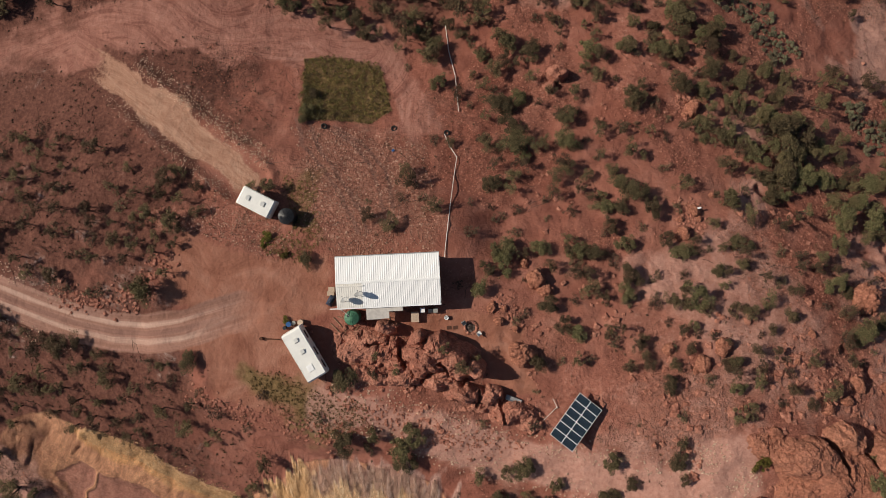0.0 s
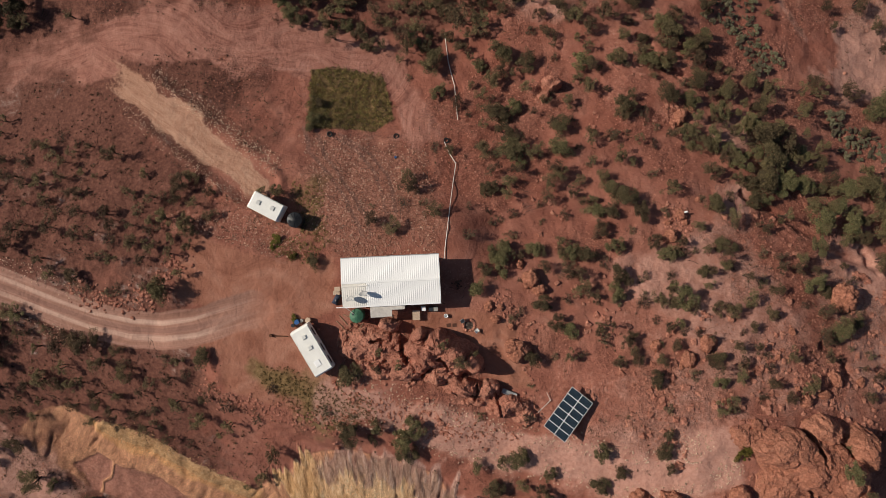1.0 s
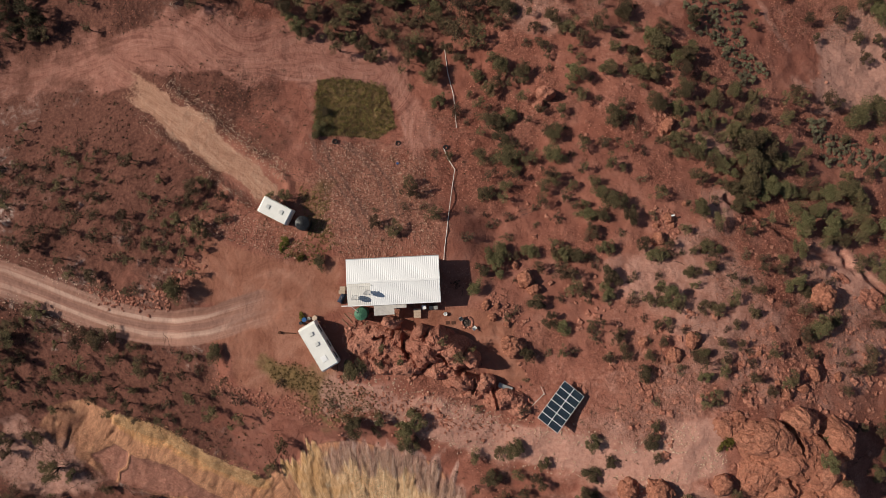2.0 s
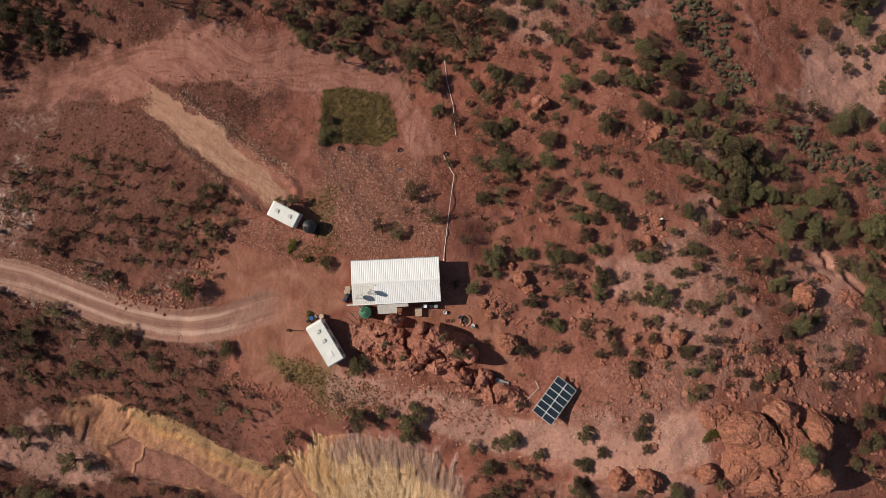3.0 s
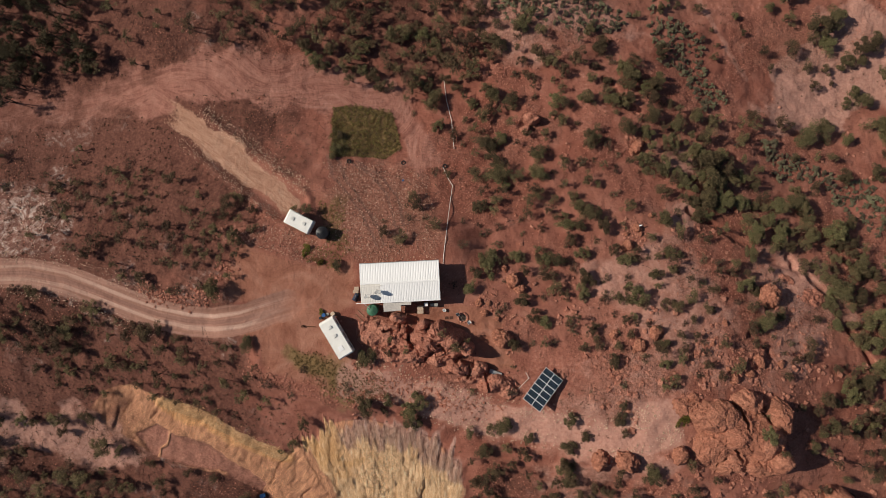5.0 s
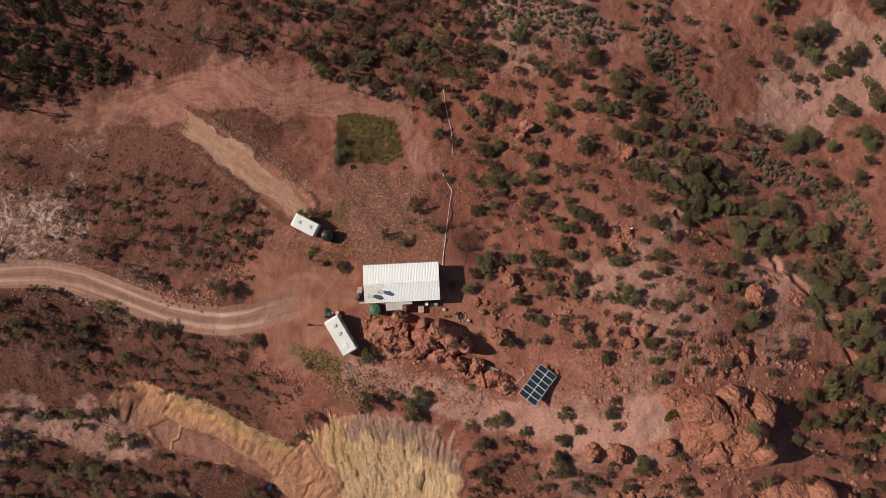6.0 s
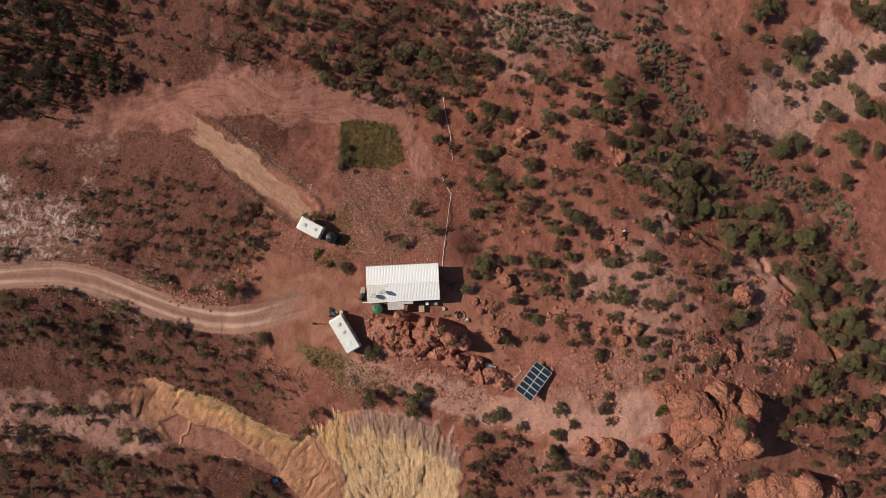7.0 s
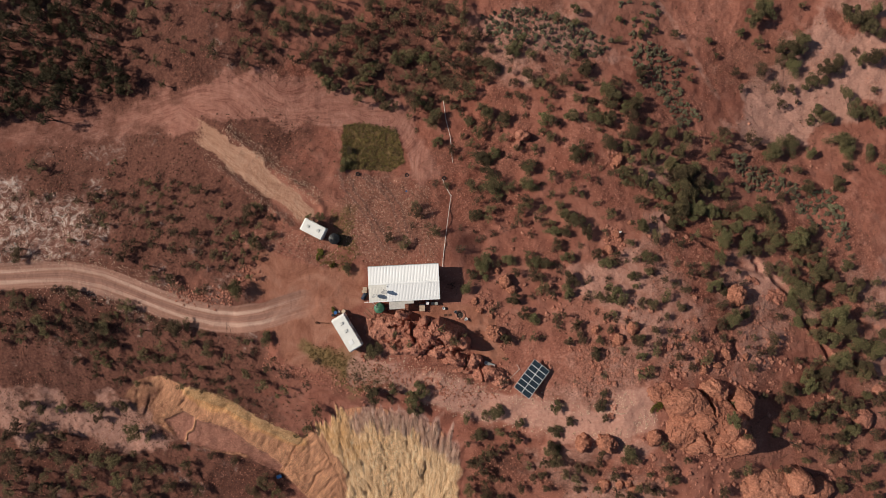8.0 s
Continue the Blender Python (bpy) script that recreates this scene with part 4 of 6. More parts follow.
def build_house():
    hx, hy = (-6.43, -3.68)
    base = gz(hx, hy)
    house = thing("house", pose(hx, hy, 0.0, 0, 0, 2.8), "small clad homestead with white ribbed steel roof", "house")
    L, N, S = 11.4, 2.55, 2.35
    # slab and walls
    part("slab", box(11.8, 5.4, 0.45, pose(0, 0.1, -0.3)), WALL, house, "concrete floor slab")
    for name, sx, sy, x, y in (("wall", L, 0.14, 0, N), ("wall", L, 0.14, 0, -S + 0.6), ("wall", 0.14, N + S - 0.74, -L / 2 + 0.07, 0.3), ("wall", 0.14, N + S - 0.74, L / 2 - 0.07, 0.3)):
        part(name, box(sx, sy, 2.6, pose(x, y, 0.15)), WALL, house)
    for x in (-3.6, 0.2, 3.4):
        w = part("window", box(1.3, 0.06, 0.9, pose(x, -S + 0.5, 1.15)), GLASS, house, "dark glazed window")
        part("frame", box(1.42, 0.05, 0.07, pose(x, -S + 0.49, 1.08)), WHITE_STEEL, w)
        w = part("window", box(1.1, 0.06, 0.8, pose(x, N + 0.09, 1.25)), GLASS, house, "dark glazed window")
        part("frame", box(1.22, 0.05, 0.07, pose(x, N + 0.1, 1.18)), WHITE_STEEL, w)
    d = part("door", box(0.86, 0.06, 2.04, pose(-1.7, -S + 0.5, 0.16)), TIMBER, house, "plain timber door")
    part("handle", box(0.03, 0.06, 0.12, pose(-1.38, -S + 0.45, 1.15)), GALV, d)
    # roof: two slopes of ribbed sheets under a ridge cap
    rise, run_n, run_s = 0.42, 2.95, 3.05
    sheet_n, sheet_s, sheet_old = roof_sheet_mesh(run_n, WHITE_STEEL), roof_sheet_mesh(run_s, WHITE_STEEL), roof_sheet_mesh(run_s, CREAM_STEEL)
    for k in range(16):
        x = -6.1 + k * 0.762
        lift = 0.006 * (k % 2)
        o = new("roof_sheet", sheet_n)
        o.parent, o.matrix_local = house, pose(x + 0.762, 3.0, 2.8 + lift, math.degrees(math.asin(rise / run_n)), 0, 180)
        o = new("roof_sheet", sheet_old if k < 4 else sheet_s)
        o.parent, o.matrix_local = house, pose(x, -3.0, 2.78 + lift, math.degrees(math.asin((rise + 0.02) / run_s)), 0, 0)
    bm = bmesh.new()
    for y0, y1, z0, z1 in ((0.0, 0.13, 3.30, 3.27), (-0.13, 0.0, 3.27, 3.30)):
        box(12.2, y1 - y0, 0.012, pose(0, (y0 + y1) / 2, z0 - 0.01), bm)
    part("ridge_cap", bm, WHITE_STEEL, house)
    part("lap_strip", box(3.2, 0.16, 0.02, pose(-4.45, -0.42, 3.25)), CREAM_STEEL, house, "faded cream lap strip")
    for y, z in ((3.06, 2.72), (-3.06, 2.70)):
        part("gutter", box(12.2, 0.12, 0.1, pose(0, y, z), bevel=0.02), GALV if y > 0 else WHITE_STEEL, house)
    for x in (-5.5, -2.8, 0.0, 2.8, 5.6):
        part("post", box(0.09, 0.09, 2.7, pose(x, -2.85, 0.0)), TIMBER, house)
    part("veranda_beam", box(11.6, 0.09, 0.16, pose(0, -2.85, 2.55)), TIMBER, house)
    # downpipe from the corner into the tank
    part("downpipe", tube([(-5.95, -3.02, 2.72), (-5.6, -3.2, 2.6), (-4.75, -4.05, 2.1)], 0.05), PIPE, house, "white downpipe to the tank")
    part("gutter_end", box(1.0, 0.12, 0.1, pose(-6.45, -3.02, 2.70)), WHITE_STEEL, house)
    # awning over the back step
    aw = part("awning", box(2.0, 1.5, 0.03, pose(-1.75, -3.75, 2.45, 6)), POLY, house, "dusty translucent awning sheet")
    for x in (-2.6, -0.9):
        part("post", box(0.06, 0.06, 2.5, pose(x, -4.4, -0.1)), TIMBER, aw)
    for k in range(7):
        part("batten", box(0.04, 1.5, 0.008, pose(-2.6 + k * 0.285, -3.75, 2.481, 6)), POLY, aw)
    part("awning_sheet", box(2.3, 0.55, 0.03, pose(0.4, -3.35, 2.5, 4)), POLY, house, "second awning sheet of patched plastic")
    part("awning_sheet", box(0.75, 1.0, 0.03, pose(-0.45, -3.95, 2.42, 6)), POLY, house)
    return house


def satellite_dish(x, y, z, turn, r, label):
    d = thing("satellite_dish", pose(x, y, z, 0, 0, turn), label, "satellite dish", "roof dishes")
    part("mast", tube([(0, 0, 0), (0, 0, 0.62), (0, 0.08, 0.8)], 0.03), GALV, d)
    bm = bmesh.new()
    m = pose(0, 0.12, 0.85, -62, 0, 0)
    lathe([(0.02, 0.0), (r * 0.45, 0.035), (r * 0.8, 0.11), (r, 0.17), (r, 0.185), (r * 0.8, 0.128), (r * 0.45, 0.053), (0.02, 0.02)], 28, bm, m)
    part("reflector", bm, DISH, d, "pale grey dished reflector", False)
    part("feed_arm", tube([m @ Vector((0, -r, 0.15)), m @ Vector((0, -r * 0.6, 0.5)), m @ Vector((0, 0, 0.62))], 0.018), GALV, d)
    part("feed_head", box(0.08, 0.08, 0.14, m @ pose(0, 0, 0.55)), VAN_GREY, d)
    return d


def tank(x, y, r, h, mat, label, lid_at, turn=0.0):
    t = thing("water_tank", pose(x, y, gz(x, y) - 0.05, 0, 0, turn), label, "water tank")
    prof = [(r * 0.98, 0.0)]
    n = 9
    for k in range(n):
        z = h * (k + 0.5) / n
        prof += [(r, z - h * 0.3 / n), (r * 0.975, z), (r, z + h * 0.3 / n)]
    prof += [(r, h), (r * 0.94, h + 0.03)]
    part("shell", lathe(prof, 40), mat, t, "", False)
    part("dome", lathe([(r * 0.96, h), (r * 0.94, h + 0.05), (r * 0.5, h + 0.22), (r * 0.18, h + 0.32), (0.03, h + 0.33)], 40), mat, t)
    for k in range(12):
        a = 2 * math.pi * k / 12
        c, s = math.cos(a), math.sin(a)
        part("rib", tube([(c * r * 0.93, s * r * 0.93, h + 0.06), (c * r * 0.5, s * r * 0.5, h + 0.235), (c * r * 0.2, s * r * 0.2, h + 0.32)], 0.035, None, 6), mat, t)
    lx, ly = lid_at
    lid = part("lid", lathe([(0.2, h + 0.1), (0.2, h + 0.24), (0.17, h + 0.27), (0.02, h + 0.28)], 20, None, pose(lx, ly, 0)), mat, t)
    part("strainer", lathe([(0.12, h + 0.281), (0.11, h + 0.31), (0.02, h + 0.315)], 16, None, pose(lx, ly, 0)), DARK, lid)
    return t


def caravan(x, y, turn, L, W, H, vents, skylight, label):
    zs = gz(x, y)
    c = thing("caravan", pose(x, y, zs, 0, 0, turn), label, "caravan", "caravans")
    bm = bmesh.new()
    # side outline, swept across the width, edges rounded
    out = [(-L / 2, 0.62), (-L / 2 - 0.02, 1.3), (-L / 2 + 0.10, H - 0.18), (-L / 2 + 0.32, H), (L / 2 - 0.22, H), (L / 2 - 0.04, H - 0.2), (L / 2, 1.3), (L / 2 - 0.12, 0.55)]
    rings = [[bm.verts.new((px, yy, pz)) for px, pz in out] for yy in (-W / 2, W / 2)]
    n = len(out)
    for i in range(n):
        bm.faces.new((rings[0][i], rings[0][(i + 1) % n], rings[1][(i + 1) % n], rings[1][i]))
    bm.faces.new(rings[0][::-1])
    bm.faces.new(rings[1])
    bmesh.ops.bevel(bm, geom=[e for e in bm.edges if abs(e.verts[0].co.y - e.verts[1].co.y) < 0.01], offset=0.07, segments=3, affect="EDGES")
    body = part("body", bm, VAN_WHITE, c)
    part("chassis", box(L - 0.4, W * 0.7, 0.14, pose(0, 0, 0.42)), RUST, c)
    # roof seams
    for k in (-1, 1):
        part("roof_trim", box(L - 0.9, 0.05, 0.025, pose(0.05, k * (W / 2 - 0.1), H - 0.004)), VAN_WHITE, body)
    for sx in (-0.28, 0.05, 0.33):
        part("roof_seam", box(0.04, W - 0.4, 0.012, pose(sx * L, 0, H - 0.002)), VAN_WHITE, body)
    for vx, vy in vents:
        v = part("roof_vent", box(0.52, 0.46, 0.07, pose(vx, vy, H), bevel=0.02), VAN_GREY, c, "grey roof hatch, tilted open")
        part("hatch_lid", box(0.5, 0.5, 0.05, pose(vx - 0.06, vy + 0.04, H + 0.12, 0, 12, 0), bevel=0.015), VAN_WHITE, v)
    if skylight:
        part("skylight", box(0.8, 0.75, 0.07, pose(skylight[0], skylight[1], H), bevel=0.025), WHITE_STEEL, c, "bright white skylight dome")
    for side in (-1, 1):
        for k, wx in enumerate((-0.3, 0.05, 0.32)):
            w = part("window", box(L * 0.16, 0.03, 0.55, pose(wx * L, side * (W / 2 + 0.005), 1.45)), GLASS, c)
            part("frame", box(L * 0.16 + 0.06, 0.02, 0.05, pose(wx * L, side * (W / 2 + 0.012), 1.40)), GALV, w)
        for wx in ((-0.42, 0.42) if L > 5 else (0.1,)):
            t = part("wheel", lathe([(0.32, -0.1), (0.34, -0.06), (0.34, 0.06), (0.32, 0.1)], 24, None, pose(wx, side * (W / 2 - 0.16), 0.34, 90)), RUBBER, c)
            part("rim", lathe([(0.19, -0.11), (0.19, 0.11)], 16, None, pose(wx, side * (W / 2 - 0.16), 0.34, 90)), GALV, t)
    d = part("door", box(0.62, 0.03, 1.75, pose(L * 0.2, -W / 2 - 0.008, 0.68)), VAN_WHITE, c)
    part("handle", box(0.1, 0.04, 0.03, pose(L * 0.2 - 0.22, -W / 2 - 0.03, 1.5)), GALV, d)
    dx = L / 2
    part("drawbar", tube([(dx - 0.3, -W * 0.3, 0.46), (dx + 1.1, 0, 0.46), (dx - 0.3, W * 0.3, 0.46)], 0.05), RUST, c)
    j = part("jockey_wheel", tube([(dx + 0.9, 0.06, 0.7), (dx + 0.9, 0.06, 0.12)], 0.03), GALV, c)
    part("tyre", lathe([(0.1, -0.03), (0.1, 0.03)], 14, None, pose(dx + 0.9, 0.06, 0.1, 90)), RUBBER, j)
    return c


build_house()
hm = pose(*(-6.43, -3.68), 0, 0, 0, 2.8)
for dx, dy, r, turn, label in ((-3.32, -1.62, 0.56, 12, "pale grey satellite dish on the roof"), (-4.95, -2.15, 0.5, 30, "smaller grey satellite dish near the roof edge")):
    p = hm @ Vector((dx, dy, 2.83 + (3.0 + dy) * 0.144))
    satellite_dish(p.x, p.y, p.z, turn, r, label)
gx, gy = (-10.79, -8.13)
tank(gx, gy, 0.88, 1.95, TANK_GREEN, "round green ribbed plastic rainwater tank", (-0.35, 0.3), 10)
bx, by = (-18.70, 3.92)
tank(bx, by, 0.98, 2.1, TANK_BLACK, "round black plastic water tank beside the caravan", (-0.55, -0.2), 0)
vx, vy = (-16.32, -12.36)
caravan(vx, vy, -59.3, 6.5, 2.5, 2.65, ((-1.85, 0.05), (-0.35, 0.05)), (1.75, -0.1), "long white caravan parked beside the rocks")
vx, vy = (-22.42, 5.65)
caravan(vx, vy, -27.0, 4.45, 2.25, 2.5, ((-0.95, 0.0), (0.95, 0.12)), None, "short white caravan parked at the foot of the ramp")


# ---- solar array ----
def solar_array():
    ax, ay = (15.56, -20.25)
    a = thing("solar_array", pose(ax, ay, gz(ax, ay), 0, 0, 141.4), "tilted ground rack of twelve dark solar panels", "solar panels")
    tilt = pose(0, 0, 1.45, 9)
    cw, ch = 1.66, 1.0
    bm = box(cw - 0.06, ch - 0.06, 0.03, pose(0, 0, 0.006))
    cells = mesh_of(bm, "cells", PANEL)
    bm = bmesh.new()
    for y in (-ch / 2 + 0.025, ch / 2 - 0.025):
        box(cw - 0.012, 0.05, 0.042, pose(0, y, 0), bm)
    for x in (-cw / 2 + 0.025, cw / 2 - 0.025):
        box(0.05, ch - 0.112, 0.042, pose(x, 0, 0), bm)
    rim = mesh_of(bm, "frame", FRAME)
    for i in (-0.5, 0.5):
        for k in range(6):
            p = new("panel", cells)
            p.parent, p.matrix_local = a, tilt @ pose(i * cw, (k - 2.5) * ch, 0)
            f = new("frame", rim)
            f.parent = p
    for i in (-1.2, -0.45, 0.45, 1.2):
        part("rail", box(0.05, 5.9, 0.05, tilt @ pose(i, 0, -0.055)), GALV, a)
    for k in (-2.4, 0.0, 2.4):
        part("cross_beam", box(3.0, 0.06, 0.06, tilt @ pose(0, k, -0.12)), GALV, a)
        for i in (-1.2, 1.2):
            top = tilt @ Vector((i, k, -0.1))
            part("leg", tube([(i, top.y, -0.5), top], 0.035), GALV, a)
    return a


solar_array()


# ---- pipes ----
def ground_pipe(line, r, mat, label, piece=3.2):
    pts, out = [Vector((x, y, 0)) for x, y in line], []
    for p, q in zip(pts, pts[1:]):
        n = max(1, round((q - p).length / piece))
        out += [p.lerp(q, k / n) for k in range(n)]
    out.append(pts[-1])
    for k, p in enumerate(out):
        p.z = gz(p.x, p.y) + r + 0.10 + 0.06 * (k % 3)
    t = thing("pipe", pose(0, 0, 0), label, "pipe", "white pipes")
    for p, q in zip(out, out[1:]):
        part("length", tube([p, q], r), mat, t)
    for p in out[1:-1]:
        way = (out[min(len(out) - 1, out.index(p) + 1)] - p).normalized()
        part("coupling", tube([p - way * 0.12, p + way * 0.12], r * 1.25), mat, t)
    return t


ground_pipe([(0.3, 31.9), (0.8, 27.5), (1.7, 23.7), (2.1, 18.5)], 0.05, PIPE, "long white plastic pipe running downhill over stones")
ground_pipe([(0.2, 15.2), (0.9, 13.5), (1.8, 12.0), (1.4, 9.3), (0.9, 5.5), (0.3, 0.4), (0.2, -1.0)], 0.05, PIPE, "white plastic pipe running from the house")
ground_pipe([(11.94, -20.63), (13.60, -18.87), (13.14, -17.88)], 0.035, PIPE, "bent white conduit lying beside the solar rack", 2)


# ---- loose things ----
def at(x, y, turn=0.0, up=0.0):
    return pose(x, y, gz(x, y) + up, 0, 0, turn)


def tyre(x, y, r=0.36):
    bm = bmesh.new()
    prof = [(r * 0.55, 0.03), (r * 0.75, 0.0), (r * 0.95, 0.02), (r, 0.1), (r * 0.95, 0.19), (r * 0.75, 0.21), (r * 0.55, 0.18)]
    seg, rings = 24, []
    for pr, pz in prof:
        rings.append([bm.verts.new((pr * math.cos(2 * math.pi * k / seg), pr * math.sin(2 * math.pi * k / seg), pz)) for k in range(seg)])
    for a, b in zip(rings, rings[1:] + rings[:1]):
        for k in range(seg):
            bm.faces.new((a[k], a[(k + 1) % seg], b[(k + 1) % seg], b[k]))
    o = part("tyre", bm, RUBBER, None, "", False)
    o.matrix_world = at(x, y)
    tagged(o, "old black rubber tyre lying on gravel", "tyre", "old tyres")


for x, y in [(-15.6, 16.1), (-6.5, 16.0), (0.5, 15.4)]:
    tyre(x, y, 0.4)


def drum(x, y, r, h, mat, label, category="drum"):
    d = thing("drum", at(x, y), label, category)
    part("shell", lathe([(r * 0.97, 0), (r, 0.03), (r, h * 0.33), (r * 1.03, h * 0.35), (r, h * 0.37), (r, h * 0.66), (r * 1.03, h * 0.68), (r, h * 0.7), (r, h - 0.02), (r * 0.95, h)], 24), mat, d)
    part("rim", lathe([(r * 0.98, h), (r * 1.03, h + 0.015), (r * 1.03, h + 0.03), (r * 0.9, h + 0.03)], 24), mat, d)


(x1, y1), (x2, y2), (x3, y3), (x4, y4) = [(-18.53, -9.02), (-19.08, -9.50), (-17.17, -8.83), (-17.98, -8.89)]
drum(x1, y1, 0.3, 0.85, BLUE, "blue plastic drum in front of the caravan")
drum(x2, y2, 0.22, 0.5, DARK, "dark gas bottle beside the caravan drawbar", "gas bottle")
drum(x3, y3, 0.34, 0.6, PALE_TIMBER, "pale round tub beside the caravan", "tub")
drum(x4, y4, 0.22, 0.55, VAN_GREY, "grey gas bottle beside the caravan drawbar", "gas bottle")


def table(x, y, turn, w, d, h, label):
    t = thing("table", at(x, y, turn), label, "table")
    for k in range(5):
        part("plank", box(w, d / 5 - 0.012, 0.035, pose(0, (k - 2) * d / 5, h - 0.035), bevel=0.006), PALE_TIMBER, t)
    for sx in (-1, 1):
        for sy in (-1, 1):
            part("leg", box(0.07, 0.07, h - 0.035, pose(sx * (w / 2 - 0.08), sy * (d / 2 - 0.08), 0)), TIMBER, t)
        part("cross_rail", box(0.05, d - 0.2, 0.08, pose(sx * (w / 2 - 0.08), 0, h - 0.12)), TIMBER, t)


(x1, y1), (x2, y2), (x3, y3) = [(-3.36, -8.15), (0.41, -8.29), (3.36, -9.52)]
table(x1, y1, 2, 0.95, 1.25, 0.74, "pale plank table outside the back door")
bucket = thing("tub", at(x2, y2), "white plastic tub on bare earth", "tub")
bm = bmesh.new()
lathe([(0.20, 0.0), (0.25, 0.38), (0.27, 0.40), (0.27, 0.42), (0.235, 0.42), (0.18, 0.04), (0.02, 0.03)], 24, bm)
part("shell", bm, WHITE_STEEL, bucket, "", False)
part("handle", tube([(0.25 * math.cos(a), 0.25 * math.sin(a) * 0.4, 0.42 + 0.1 * math.sin(a)) for a in np.linspace(0, math.pi, 9)], 0.012), GALV, bucket)
for x, y in [(0.75, -9.52), (1.51, -9.52)]:
    m = part("door_mat", box(0.55, 0.45, 0.03, None, None, 0.01), MAT)
    m.matrix_world = at(x, y, 5, 0.02)
    tagged(m, "flat brown rubber mat on the ground", "mat", "ground mats")

pit = thing("fire_pit", at(x3, y3), "ring of stones round a cold fire pit", "fire pit")
rnd = random.Random(5)
for k in range(15):
    a = 2 * math.pi * k / 15
    bm = bmesh.new()
    bmesh.ops.create_icosphere(bm, subdivisions=2, radius=1.0)
    s = rnd.uniform(0.13, 0.22)
    off = Vector((k * 3.1, 2.0, 5.0))
    for v in bm.verts:
        v.co = v.co * s * (1 + 0.4 * noise.noise(v.co * 1.4 + off)) + Vector((0.72 * math.cos(a), 0.72 * math.sin(a), s * 0.5))
    part("stone", bm, ROCK, pit)
part("ash_bed", lathe([(0.6, 0.0), (0.5, 0.05), (0.02, 0.07)], 20), ASH, pit, "grey ash bed")
for k in range(5):
    a = k * 1.3
    part("log", tube([(0.45 * math.cos(a), 0.45 * math.sin(a), 0.08), (-0.3 * math.cos(a + 0.4), -0.3 * math.sin(a + 0.4), 0.16)], 0.05, None, 7, 0.035), BARK, pit)


def camp_chair(x, y, turn, mat, label):
    c = thing("camp_chair", at(x, y, turn), label, "chair", "camp chairs")
    part("seat", box(0.46, 0.42, 0.03, pose(0, 0, 0.42), bevel=0.01), mat, c)
    part("backrest", box(0.46, 0.03, 0.45, pose(0, 0.22, 0.45, -14), bevel=0.01), mat, c)
    for sx in (-0.22, 0.22):
        part("leg", tube([(sx, -0.22, 0), (sx, 0.2, 0.44)], 0.014), GALV, c)
        part("leg", tube([(sx, 0.24, 0), (sx, -0.18, 0.44)], 0.014), GALV, c)
        part("armrest", tube([(sx, -0.2, 0.62), (sx, 0.26, 0.64)], 0.018), GALV, c)


(x1, y1), (x2, y2) = [(4.38, -10.12), (2.47, -8.97)]
camp_chair(x1, y1, 130, VAN_WHITE, "white folding chair beside the fire pit")
camp_chair(x2, y2, -60, DARK, "dark folding camp chair beside the fire pit")

# under the back eave and by the end wall
def crate(x, y, turn, sx, sy, sz, mat, label, category):
    c = thing("crate", at(x, y, turn), label, category)
    part("body", box(sx, sy, sz, None, None, 0.02), mat, c)
    part("lid", box(sx + 0.04, sy + 0.04, 0.04, pose(0, 0, sz), bevel=0.012), mat, c)
    part("latch", box(0.08, 0.03, 0.08, pose(0, -sy / 2 - 0.02, sz - 0.06)), GALV, c)


for (x, y), sx, sy, sz, mat, label, cat in zip([(-2.46, -7.33), (-1.51, -7.40), (-0.89, -7.40), (-13.42, -4.86), (-13.56, -5.34)], (0.55, 0.5, 0.5, 0.7, 0.8), (0.5, 0.45, 0.45, 0.55, 0.5), (0.85, 0.7, 0.7, 0.6, 0.4),
        (WHITE_STEEL, DARK, VAN_GREY, PALE_TIMBER, PALE_TIMBER),
        ("white enamel washing tub stand by the wall", "dark storage box under the eave", "grey storage box under the eave", "pale cardboard box by the end wall", "pale wooden box by the end wall"),
        ("cabinet", "box", "box", "box", "box")):
    crate(x, y, 3, sx, sy, sz, mat, label, cat)
(x1, y1), = [(-13.56, -6.16)]
tarp = thing("tarpaulin", at(x1, y1, 62), "dark blue tarpaulin over a stack by the wall", "tarpaulin")
bm = bmesh.new()
bmesh.ops.create_grid(bm, x_segments=16, y_segments=10, size=0.5)
for v in bm.verts:
    p = v.co.copy()
    v.co = Vector((p.x * 1.5, p.y * 0.75, 0.75 * max(0.0, 1 - (2.05 * max(abs(p.x), abs(p.y))) ** 4) + 0.06 * noise.noise(p * 7) + 0.05))
part("sheet", bm, plain("navy_tarp", (0.035, 0.05, 0.085), 0.6, 0, 0.3), tarp, "", False)
for k, (ax, ay) in enumerate(((-0.7, -0.3), (0.7, 0.3))):
    part("rope", tube([(ax, ay, 0.08), (ax * 0.3, ay * 0.2, 0.82), (0, 0, 0.83)], 0.012), PALE_TIMBER, tarp)


def loose_pole(p, q, r, mat, name, label, category):
    a, b = Vector((*p, gz(*p) + r)), Vector((*q, gz(*q) + r))
    mid = (a + b) / 2 + Vector((0.05, 0.03, 0.02))
    o = part(name, tube([a, mid, b], r, None, 8, r * 0.8), mat)
    tagged(o, label, category, "loose poles")


